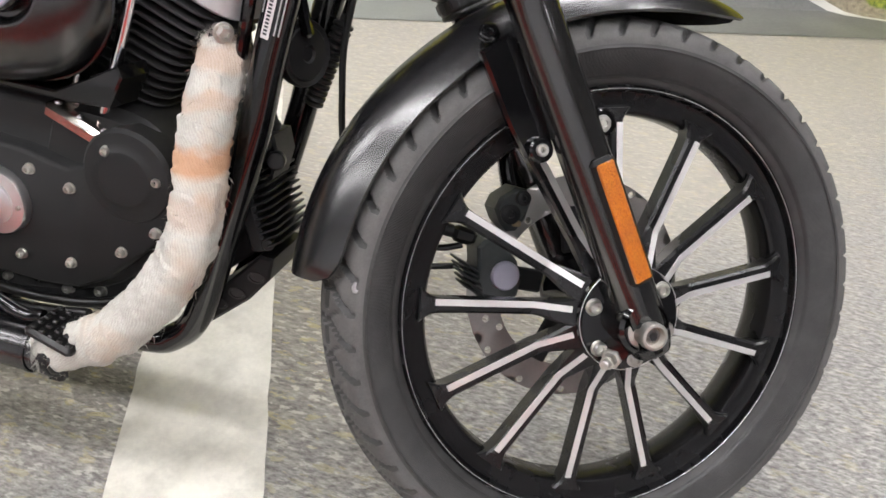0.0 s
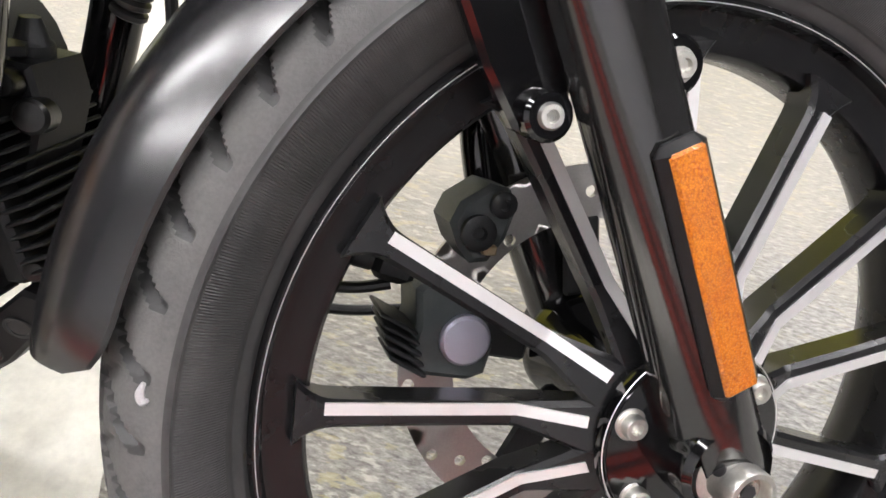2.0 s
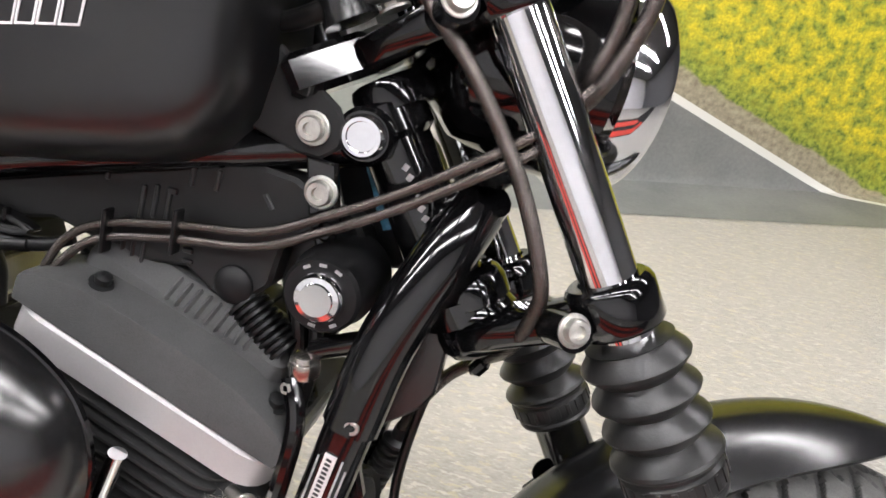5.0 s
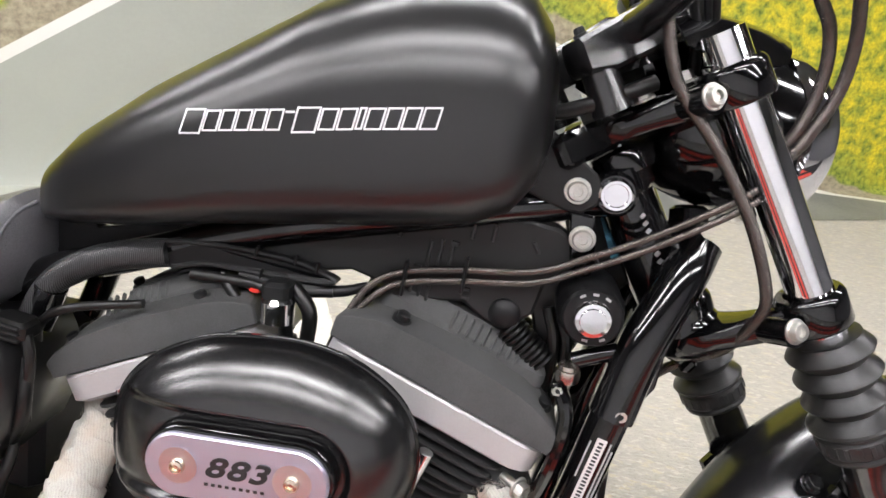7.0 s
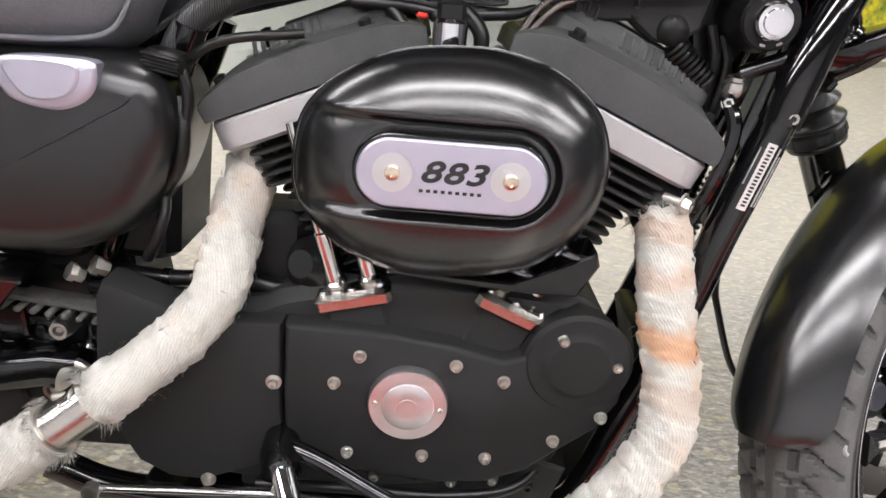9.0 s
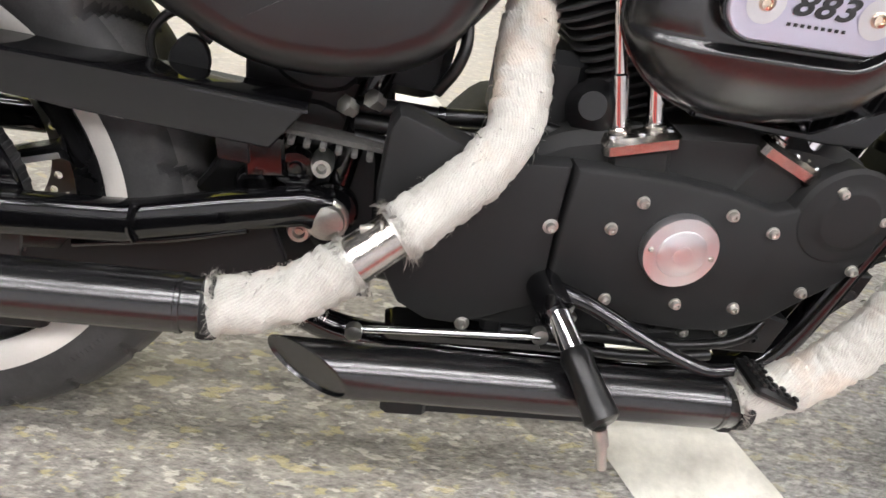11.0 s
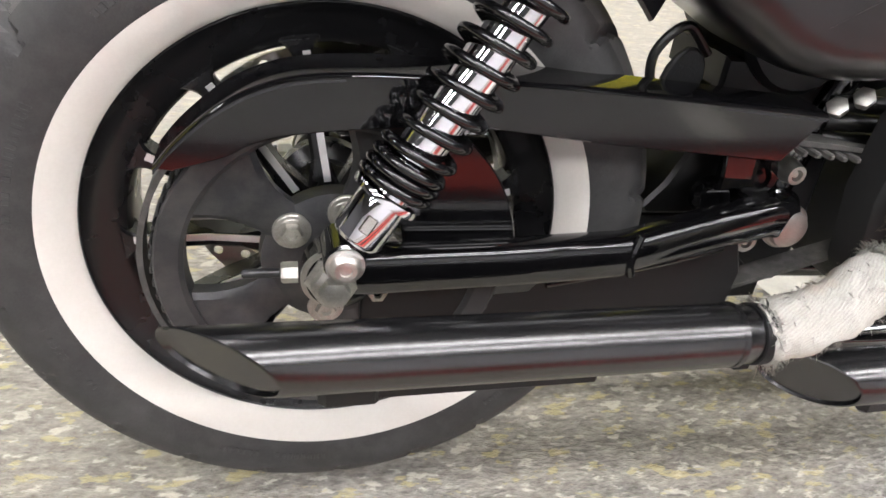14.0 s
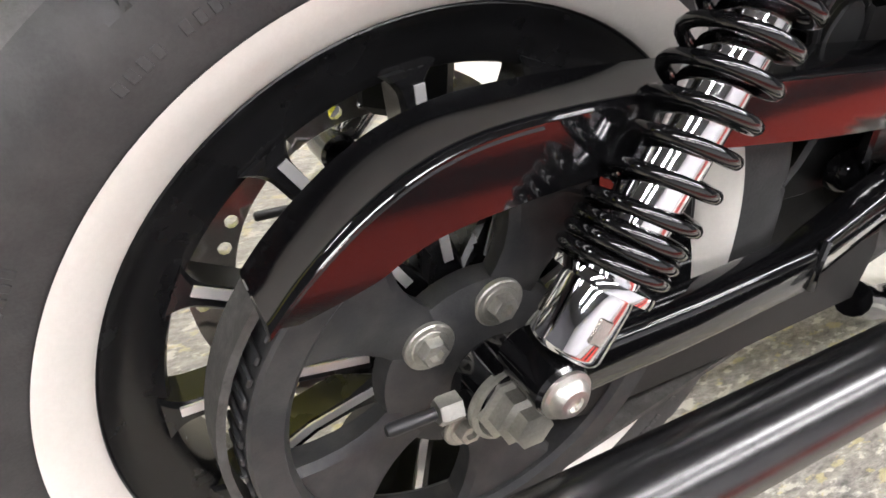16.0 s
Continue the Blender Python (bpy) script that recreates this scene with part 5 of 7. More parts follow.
# lifter blocks and chrome pushrod tubes
for front in (False, True):
    bm = B()
    cx, tilt = (.146, 23) if front else (.005, -14)
    mm = placed(cx, -.079, .4525, 6, tilt, 0)
    box(bm, .064, .052, .056, mm, .006)
    lb = part("lifter_block", bm, WRINKLE, BIKE)
    bm = B()
    box(bm, .078, .058, .020, mm @ placed(0, -.003, .0290), .005)
    lathe(bm, [(.012, .034), (.012, .042), (.010, .044)], mm @ placed(-.018, -.005, 0), 20)
    lathe(bm, [(.012, .034), (.012, .042), (.010, .044)], mm @ placed(.018, -.005, 0), 20)
    part("flange", bm, SLEEVE, lb, "dull chrome lifter flange")
    for dx, dy in ((-.034, -.02), (.034, -.02), (0, -.022)):
        bm = B()
        capscrew(bm, mm @ Vector((dx * .85, dy, .035)), mm.to_3x3() @ Vector((0, 0, 1)), .0045, .006)
        part("flange_screw", bm, CHROME, lb)
    for dx in (-.018, .018):
        bm = B()
        a = mm @ Vector((dx, -.005, .036))
        up = Vector((.050, -.006, .150)) if front else Vector((-.045, -.008, .165))
        tube(bm, [a, a + up * .35, a + up * .36, a + up], [.0088, .0088, .0068, .0068], 20, smooth=False)
        part("pushrod_tube", bm, CHROME, BIKE, "chrome pushrod tube")

# air cleaner
aco = outline([(-.0545, .625), (-.050, .584), (-.013, .543), (.040, .5225), (.103, .522), (.170, .539), (.211, .579), (.2235, .628), (.210, .677), (.171, .710), (.122, .7245), (.075, .725), (.028, .7175), (-.018, .694), (-.046, .663)], 8)
aco = [(.0845 + (x - .0845) * (.985 if x > .0845 else 1.03), .624 + (z - .624) * (1.0 if z > .624 else 1.03)) for x, z in aco]
bm = B()
shell(bm, aco, [(.050, -.055), (.046, -.095), (.020, -.102), (.008, -.106), (.001, -.1105), (0, -.113), (0, -.119), (.001, -.121)])
ac = part("air_cleaner", bm, SATIN, BIKE, "satin black oval air cleaner cover with a recessed slot", sharp=50)
bm = B()
loops = []
for i in range(47):
    e = i / 46 * .97
    lp = []
    for x, z in aco:
        mx, mz = min(.135, max(.035, x)), .625
        px, pz = x + (mx - x) * e, z + (mz - z) * e
        y = -.1205 - .0495 * (1 - (1 - e) ** 2.6) ** .62
        d = math.hypot(px - min(.131, px), pz - .629) - .0415
        w = min(1, max(0, .5 - d / .007))
        w = w * w * (3 - 2 * w)
        y += w * max(.0075 if e > .06 else .0075 * e / .06, -.1585 - y if y < -.1585 else 0)
        lp.append((px, y, pz))
    loops.append(lp)
loft(bm, loops)
part("cover_dome", bm, SATIN, ac, sharp=60)
bm = B()
shell(bm, aco, [(-.0005, -.1125), (-.0022, -.1135), (-.0022, -.1175), (-.0005, -.1185)])
part("seam_band", bm, GLOSS, ac)
plate = []
for i in range(48):
    a = 2 * math.pi * i / 48
    ca, sa = math.cos(a), math.sin(a)
    plate.append((.0815 + (.0495 if ca > 0 else -.0495) + .029 * ca, .629 + .029 * sa))
bm = B()
shell(bm, plate, [(-.004, -.160), (-.004, -.1700), (-.002, -.1730), (.001, -.1735)])
part("plate_seat", bm, GLOSS, ac)
bm = B()
shell(bm, plate, [(0, -.170), (0, -.1765), (.0015, -.178)])
pl = part("badge_plate", bm, MACHINED, ac, "brushed oval number plate")
for x in (.033, .130):
    bm = B()
    lathe(bm, [(.0165, .0004), (.0160, -.0003), (.0120, -.0012), (.0074, -.0016), (.0070, -.0010)], axis((x, -.1786, .630), (0, -1, 0)), 36)
    part("badge_dish", bm, TURNED, pl, "turned dish")
    bm = B()
    lathe(bm, [(.0066, -.001), (.0066, .0025), (.0056, .0046), (.003, .0052), (.0026, .003)], axis((x, -.1786, .630), (0, -1, 0)), 28)
    part("badge_bolt", bm, PALEGOLD, pl, "pale gold domed bolt")


def text_mesh(body, size, shear=0.0, depth=0.0006, spacing=1.0, offset=0.0):
    cu = bpy.data.curves.new("text", "FONT")
    cu.body, cu.size, cu.shear, cu.extrude, cu.align_x, cu.align_y = body, size, shear, depth, "CENTER", "CENTER"
    cu.space_character, cu.offset = spacing, offset
    ob = bpy.data.objects.new("text", cu)
    scene.collection.objects.link(ob)
    bpy.context.view_layer.update()
    me = bpy.data.meshes.new_from_object(ob.evaluated_get(bpy.context.evaluated_depsgraph_get()))
    bpy.data.objects.remove(ob)
    bm = B()
    bm.from_mesh(me)
    return bm


for ch, dx in (("8", -.0180), ("8", .0005), ("3", .0190)):
    bm = text_mesh(ch, .0290, .30, .0005, 1.0, .0007)
    bmesh.ops.transform(bm, matrix=placed(.0815 + dx, -.1785, .632, 90, 0, 0) @ Matrix.Diagonal((1.16, .86, 1, 1)), verts=bm.verts[:])
    part("figure", bm, INKBLACK, pl, "black slanted figure")
for k in range(9):
    bm = B()
    box(bm, .0034, .0008, .0028, placed(.0575 + .006 * k, -.1784, .6165), .0003)
    part("writing_bar", bm, INKBLACK, pl)

# white tank badge as plain outlined bars, following the tank side

# ---- tank, frame and the rest ----
def tank_station(x):
    keys = [(-.188, .804, .812, .024), (-.184, .792, .828, .044), (-.170, .787, .850, .062), (-.135, .787, .882, .078), (-.060, .796, .931, .095), (.020, .808, .975, .106), (.100, .817, 1.020, .113), (.18, .826, 1.042, .116), (.24, .836, 1.045, .115), (.272, .850, 1.036, .110), (.290, .875, 1.012, .098), (.300, .912, .972, .070)]
    for a, b in zip(keys, keys[1:]):
        if x <= b[0]:
            e = (x - a[0]) / (b[0] - a[0])
            return [p + (q - p) * e for p, q in zip(a[1:], b[1:])]
    return keys[-1][1:]


XS = [-.188, -.187, -.184, -.178, -.170, -.155, -.135, -.10, -.060, -.03, .007, .05, .092, .14, .18, .21, .24, .258, .272, .283, .290, .296, .300]
bm = B()
loops = []
for x in XS:
    zb, zt, hw = tank_station(x)
    lp = []
    for a in range(40):
        th = 2 * math.pi * a / 40
        ca, sa = math.cos(th), math.sin(th)
        p = .55
        zc = zb + (zt - zb) * .42
        up = (zt - zc) if sa > 0 else (zc - zb)
        q = .80 if sa > 0 else .42
        wid = math.copysign(abs(ca) ** (.82 if sa > 0 else .45), ca)
        lp.append((x, hw * wid, zc + up * math.copysign(abs(sa) ** q, sa)))
    loops.append(lp)
loft(bm, loops)
tank = part("fuel_tank", bm, DENIM, BIKE, "matte black teardrop fuel tank", sharp=60)
bm = B()
ol = []
lathe(bm, [(.030, 0), (.032, .004), (.030, .014), (.022, .018), (.001, .019)], axis((.16, 0, 1.034), (-.05, 0, 1)), 40)
part("filler_cap", bm, GLOSS, tank)


def tank_side_y(x, z):
    zb, zt, hw = tank_station(x)
    zc = zb + (zt - zb) * .42
    s = min(.999, max(0, (z - zc) / (zt - zc))) if z > zc else min(.999, (zc - z) / (zc - zb))
    s = s ** (1 / .80) if z > zc else s ** (1 / .42)
    return -hw * math.sqrt(max(0, 1 - s * s)) ** (.82 if z > zc else .45)


widths = [.020, .014, .013, .013, .012, .013, .008, .020, .014, .014, .006, .014, .013, .013, .014]
tot = sum(widths) + .0012 * 14
x0, u = -.007, 0
for i, w in enumerate(widths):
    hgt = .020 if i in (0, 7) else (.004 if i == 6 else .0165)
    xa = x0 + u / tot * .219
    wa = w / tot * .219
    u += w + .0012
    zc = .902 + (xa + .007) * .12
    bm = B()
    for k, (dx, dz, ww, hh) in enumerate(((wa / 2, hgt, wa, .0016), (wa / 2, 0, wa, .0016), (.0008, hgt / 2, .0016, hgt), (wa - .0008, hgt / 2, .0016, hgt)) if hgt > .006 else ((wa / 2, hgt / 2 + .006, wa, hgt * .5),)):
        cx = xa + dx + (dz - hgt / 2) * .22
        cz = zc + dz - hgt / 2
        yy = tank_side_y(cx, cz)
        dzs = (tank_side_y(cx, cz + .004) - tank_side_y(cx, cz - .004)) / .008
        dxs = (tank_side_y(cx + .004, cz) - tank_side_y(cx - .004, cz)) / .008
        fr = Matrix(((1, 0, .22 if ww < .002 else 0, cx), (dxs, 1, dzs, yy - .0004), (.115, 0, 1, cz), (0, 0, 0, 1)))
        box(bm, ww, .0010, hh, fr, .0002)
    part("badge_bar", bm, INKWHITE, tank)


def mirror_tube(name, pts, r, material, label="", seg=14, sides=(-1, 1), n=6):
    obs = []
    for sy in sides:
        bm = B()
        tube(bm, [(x, y * -sy, z) for x, y, z in pts], r, seg, n)
        obs.append(part(name, bm, material, BIKE, label))
    return obs


# head tube and frame tubes
bm = B()
hm = axis((.400, 0, .823), KDIR)
lathe(bm, [(.026, -.085), (.031, -.083), (.031, -.066), (.027, -.062), (.0255, .055), (.031, .060), (.031, .080), (.026, .084)], hm, 36)
neck = part("steering_head", bm, GLOSS, BIKE, "gloss black steering head")
for k in range(14):
    bm = B()
    p = hm @ Vector((0, 0, .036 - .0075 * k))
    box(bm, .0006, .0040, .0050, Matrix.Translation(p + Vector((.006, -.0262, .003))) @ placed(0, 0, 0, 0, 30, 0) @ placed(0, 0, 0, 0, 0, -75), .0002)
    part("stamp_bar", bm, INKGREY, neck)
bm = B()
ycyl(bm, (.361, .875), .020, 0, -.040, 32, .003)
part("neck_boss", bm, GLOSS, neck)
bm = B()
lathe(bm, [(.0150, 0), (.0150, .004), (.0130, .006), (.0105, .006), (.0100, .0045), (.001, .0045)], axis((.361, -.040, .875), (0, -1, 0)), 36)
part("boss_plug", bm, CHROME, neck, "bright round plug")
mirror_tube("frame_downtube", [(.440, -.028, .838), (.426, -.046, .806), (.400, -.062, .745), (.384, -.068, .680)], .0205, GLOSS, "gloss black frame tube")
dts = mirror_tube("frame_downtube", [(.386, -.067, .690), (.372, -.067, .63), (.356, -.066, .56), (.341, -.065, .485), (.304, -.065, .355), (.272, -.066, .250), (.240, -.068, .207), (.19, -.07, .192), (0, -.075, .190), (-.25, -.08, .205), (-.34, -.085, .24)], .0178, GLOSS, "gloss black lower frame tube")
for sy in (-1, 1):
    bm = B()
    bolt(bm, (.389, sy * .0835, .688), (0, sy, 0), .0055, .004, 16)
    part("frame_bolt", bm, ZINC, BIKE)
mirror_tube("backbone", [(.36, -.018, .868), (.25, -.030, .845), (.05, -.034, .800), (-.10, -.036, .755), (-.17, -.034, .735), (-.24, -.03, .70)], .0165, GLOSS)
mirror_tube("seat_post", [(-.17, -.05, .72), (-.22, -.045, .60), (-.27, -.04, .48), (-.30, -.04, .36)], .016, GLOSS)
bm = B()
shell(bm, [(.436, .748), (.430, .688), (.420, .672), (.380, .640), (.374, .652), (.388, .720), (.399, .760)], [(.002, -.012), (0, -.010), (0, .010), (.002, .012)])
part("downtube_gusset", bm, SATIN, BIKE, "black steel gusset between the downtubes")
# white label on the downtube, with bars for its print
dirv = Vector((.386, -.067, .690)) - Vector((.356, -.066, .56))
lm = axis((.3722, -.0672, .632), dirv)
out_ = lm.to_3x3().transposed() @ Vector((0, -1, 0))
side_ = math.degrees(math.atan2(out_.y, out_.x))
turn_ = 1 if (lm.to_3x3() @ Vector((-math.sin(radians(side_)), math.cos(radians(side_)), 0))).x > 0 else -1
for off_, mat_, w, h0, h1, nm in ((-6, LABELWHITE, .0052, -.036, .032, "white_label"), (22, INKGREY, .0008, -.030, .030, "label_bar"), (36, INKGREY, .0008, -.030, .022, "label_bar"), (-34, INKGREY, .0008, -.012, .026, "label_bar")):
    bm = B()
    a = radians(side_ + turn_ * off_)
    loops = []
    for h in (h0, h1):
        loops.append([lm @ Vector((r * math.cos(b), r * math.sin(b), h)) for b, r in ((a - w / .018 / 1.2, .0178), (a - w / .018 / 1.2, .0187), (a, .0190), (a + w / .018 / 1.2, .0187), (a + w / .018 / 1.2, .0178))])
    loft(bm, loops)
    lab_ = part(nm, bm, mat_, dts[0])
    if nm == "white_label":
        for k in range(17):
            bm = B()
            box(bm, .0004, .0042, .0022, lm @ Matrix.Rotation(a, 4, "Z") @ placed(.0191, 0, -.031 + .0037 * k), .0001)
            part("print_bar", bm, INKBLACK, lab_)

# finned voltage regulator, horn and lower bracket between the downtubes
bm = B()
rmx = placed(.322, 0, .392, 0, -16, 0)
box(bm, .020, .090, .118, rmx, .004)
reg = part("voltage_regulator", bm, CASTGREY, BIKE, "black finned voltage regulator")
for k in range(12):
    bm = B()
    box(bm, .028, .088, .0030, rmx @ placed(.018, 0, -.050 + .0088 * k, 0, -14, 0), .001)
    part("fin", bm, CASTGREY, reg)
bm = B()
shell(bm, [(.205, .190), (.240, .232), (.287, .276), (.340, .332), (.357, .331), (.352, .302), (.326, .268), (.278, .226), (.250, .205), (.225, .190)], [(.003, -.046), (0, -.043), (0, .043), (.003, .046)])
fbr = part("front_bracket", bm, PLASTIC, BIKE, "black lower bracket with oval holes")
# black discs on the plate for the shade inside its oval holes
for x, z in ((.286, .254), (.310, .274), (.336, .302)):
    bm = B()
    lathe(bm, [(.0085, 0), (.0085, .0012), (.0065, .0012), (.0060, .0002), (.0005, .0002)], axis((x, -.0462, z), (0, -1, 0)) @ Matrix.Diagonal((1.35, .9, 1, 1)), 24)
    part("bracket_hole_shade", bm, INKBLACK, fbr)
# black filler added for the dark between the downtubes, behind the fins
bm = B()
shell(bm, [(.285, .290), (.325, .325), (.338, .400), (.352, .455), (.346, .480), (.330, .480), (.312, .420), (.280, .325)], [(.003, -.026), (0, -.023), (0, .023), (.003, .026)])
part("fin_gap_filler", bm, PLASTIC, reg)
for x, y, z, r_ in ((.352, -.03, .452, .011), (.338, -.034, .470, .009), (.345, -.032, .345, .008)):
    bm = B()
    lathe(bm, [(r_, -.01), (r_, .008), (r_ * .8, .011), (r_ * .3, .012)], axis((x, y, z), (.3, -.9, .2)), 20)
    part("mount_plug", bm, HOSE, reg)
bm = B()
lathe(bm, [(.010, -.022), (.030, -.016), (.036, -.004), (.037, .004), (.035, .008), (.030, .006), (.028, .008), (.010, .010), (.008, .007), (.001, .007)], axis((.376, -.02, .577), (.93, -.36, .05)), 40)
horn = part("horn", bm, PLASTIC, BIKE, "round black horn")
bm = B()
box(bm, .012, .012, .05, placed(.380, -.03, .620, 0, -15, 0), .003)
part("horn_bracket", bm, GLOSS, horn)
bm = B()
lathe(bm, [(.013, 0), (.013, .012), (.010, .015), (.006, .028)], axis((.330, 0, .475), (0, 0, 1)), 24)
lathe(bm, [(.011, .012), (.011, .018)], axis((.330, -.02, .472), (0, 0, 1)), 6)
part("sender", bm, CASTGREY, BIKE)

# oil tank with its cap plate
oto = outline([(-.300, .697), (-.215, .694), (-.176, .676), (-.168, .620), (-.200, .549), (-.250, .517), (-.310, .506), (-.382, .511), (-.441, .538), (-.489, .572), (-.505, .640), (-.46, .690)], 5)
bm = B()
shell(bm, oto, [(.03, .02), (0, -.010), (0, -.095), (.003, -.112), (.010, -.122), (.022, -.130), (.034, -.132)])
oil = part("oil_tank", bm, DENIM, BIKE, "matte black side oil tank", sharp=50)
bm = B()
shell(bm, outline([(-.310, .690), (-.235, .693), (-.224, .682), (-.232, .662), (-.256, .650), (-.285, .652), (-.305, .662)], 5), [(0, -.118), (0, -.1325), (.002, -.135), (.005, -.136)])
cp = part("cap_plate", bm, MACHINED, oil, "bright oil tank cap plate")
bm = B()
shell(bm, outline([(-.300, .690), (-.245, .691), (-.238, .680), (-.247, .664), (-.266, .658), (-.288, .662)], 5), [(0, -.134), (0, -.1375), (.002, -.139)])
part("cap_lip", bm, MACHINED, cp)

# electrics tray under the tank
bm = B()
tro = [(-.046, .789), (.06, .806), (.16, .824), (.264, .840), (.290, .842), (.318, .838), (.334, .828), (.336, .806), (.312, .785), (.305, .755), (.285, .738), (.262, .741), (.24, .757), (.20, .753), (.133, .773), (.04, .757), (-.035, .757)]
shell(bm, tro, [(.003, -.010), (0, -.013), (0, -.037), (.003, -.040)])
tray = part("wiring_tray", bm, TRAY, BIKE, "black plastic wiring tray with slots")
# black strips laid on the tray for the shade in its slots
for k, (x, z, w, h, rot) in enumerate(((.205, .800, .0035, .026, 8), (.215, .802, .0035, .026, 8), (.225, .800, .0035, .024, 8), (.178, .818, .0035, .014, 12), (.243, .826, .0035, .016, 8), (.262, .826, .0035, .016, 10), (.228, .812, .008, .005, 10), (.30, .818, .0035, .012, -30), (.195, .785, .008, .005, 5), (.242, .770, .008, .004, 5), (.242, .762, .008, .004, 5), (.190, .762, .003, .022, 8), (.198, .760, .003, .022, 8), (.206, .758, .003, .022, 8))):
    bm = B()
    box(bm, w, .003, h, placed(x, -.0405, z, 0, rot, 0), .0008)
    part("slot", bm, INKBLACK, tray)
bm = B()
lathe(bm, [(.0145, 0), (.0145, .003), (.011, .007), (.004, .009)], axis((.279, -.040, .752), (0, -1, 0)), 32)
part("tray_rivet", bm, PLASTIC, tray)
bm = B()
shell(bm, outline([(-.046, .783), (.012, .785), (.077, .779), (.112, .770), (.124, .763), (.105, .7595), (.046, .761), (-.006, .7625), (-.046, .755)], 4), [(.003, -.040), (0, -.042), (0, -.050), (.003, -.053), (.005, -.0515)])
duct = part("cable_duct", bm, PLASTIC, tray)
for pts in ([(-.046, -.053, .782), (.012, -.053, .784), (.077, -.053, .7785), (.110, -.053, .770), (.122, -.053, .763)], [(-.040, -.053, .757), (-.006, -.053, .764), (.046, -.053, .762), (.105, -.053, .7605), (.122, -.053, .763)]):
    bm = B()
    tube(bm, pts, .0023, 10)
    part("duct_rim", bm, TRAY, duct)
for x, z in ((.045, .783), (.083, .779), (.104, .774), (.050, .7615)):
    bm = B()
    box(bm, .0032, .0075, .011, placed(x, -.053, z, 0, 6, 0), .0012)
    part("duct_clip", bm, PLASTIC, duct)

# tank hanger plate, strap and ignition switch
bm = B()
shell(bm, [(.276, .938), (.284, .938), (.343, .891), (.350, .878), (.347, .864), (.334, .855), (.318, .856), (.262, .876)], [(.002, -.036), (0, -.038), (0, -.042), (.002, -.044)])
hang = part("tank_hanger", bm, COVER, BIKE, "black tank mounting plate")
bm = B()
bolt(bm, (.328, -.0455, .875), (0, -1, 0), .009, .007, 20)
part("hanger_bolt", bm, ZINC, hang, "bright domed bolt")
bm = B()
shell(bm, [(.324, .856), (.346, .854), (.352, .812), (.348, .795), (.337, .794), (.330, .812)], [(.002, -.036), (0, -.038), (0, -.042), (.002, -.044)])
strap = part("strap_bracket", bm, GLOSS, BIKE)
bm = B()
bolt(bm, (.338, -.0455, .833), (0, -1, 0), .009, .007, 20)
part("strap_bolt", bm, ZINC, strap, "bright domed bolt")
bm = B()
lathe(bm, [(.007, 0), (.007, .002), (.004, .005)], axis((.344, -.044, .806), (0, -1, 0)), 20)
part("strap_rivet", bm, GLOSS, strap)
bm = B()
lathe(bm, [(.028, -.000), (.030, -.004), (.030, -.048), (.0275, -.054), (.0268, -.070), (.0245, -.073), (.001, -.073)], axis((.354, 0, .770), (0, 1, 0)), 44)
ign = part("ignition_switch", bm, PLASTIC, BIKE, "black ignition switch housing")
bm = B()
lathe(bm, [(.0175, -.072), (.0170, -.078), (.0150, -.081), (.0115, -.0815), (.0110, -.0835), (.001, -.0835)], axis((.354, 0, .770), (0, 1, 0)), 44)
part("ignition_ring", bm, CHROME, ign, "chrome lock ring")
for a in (60, 90, 120, -60, -100):
    bm = B()
    box(bm, .005, .0006, .0022, placed(.354, -.0733, .770) @ Matrix.Rotation(-radians(a), 4, "Y") @ placed(.0215, 0, 0, 0, 90, 0), .0001)
    part("switch_mark", bm, INKGREY, ign)
bm = B()
prof = []
for k in range(9):
    prof += [(.0125, .0055 * k), (.0155, .0055 * k + .0015), (.0155, .0055 * k + .004), (.0125, .0055 * k + .0052)]
lathe(bm, prof, axis((.283, -.030, .738), (.70, -.05, -.62)), 28)
part("corrugated_hose", bm, HOSE, BIKE)
bm = B()
shell(bm, outline([(.322, .866), (.352, .874), (.388, .876), (.408, .845), (.412, .815), (.384, .770), (.352, .780), (.334, .808)], 3), [(.003, .018), (0, .021), (0, .045), (.003, .048)])
part("neck_gusset", bm, PLASTIC, BIKE, "black gusset behind the steering head")
bm = B()
fm = placed(.375, -.003, .833, 0, -22, 0)
gridv = [[bm.verts.new(fm @ Vector((-.013 + .026 * a / 8, .0035 * noise.noise(Vector((a * .9, b * .7, 3.1))), -.026 + .052 * b / 16))) for a in range(9)] for b in range(17)]
for ra, rb in zip(gridv, gridv[1:]):
    for k in range(8):
        bm.faces.new((ra[k], ra[k + 1], rb[k + 1], rb[k]))
bmesh.ops.solidify(bm, geom=bm.faces[:], thickness=.002)
part("blue_wrap", bm, BLUETAPE, BIKE, "crumpled bit of blue plastic film", sharp=15)

# black filler added for the dark between tray and ignition switch
bm = B()
shell(bm, outline([(.300, .795), (.345, .815), (.366, .790), (.360, .745), (.338, .700), (.318, .705), (.305, .745)], 3), [(.003, -.016), (0, -.012), (0, .012), (.003, .016)])
part("tray_gap_filler", bm, HOSE, tray)
for pts in ([(.318, -.028, .760), (.326, -.032, .735), (.328, -.030, .705), (.322, -.028, .668)], [(.332, -.026, .752), (.340, -.030, .725), (.338, -.028, .69), (.330, -.024, .65)]):
    bm = B()
    tube(bm, pts, .0055, 10)
    part("wire", bm, HOSE, tray)

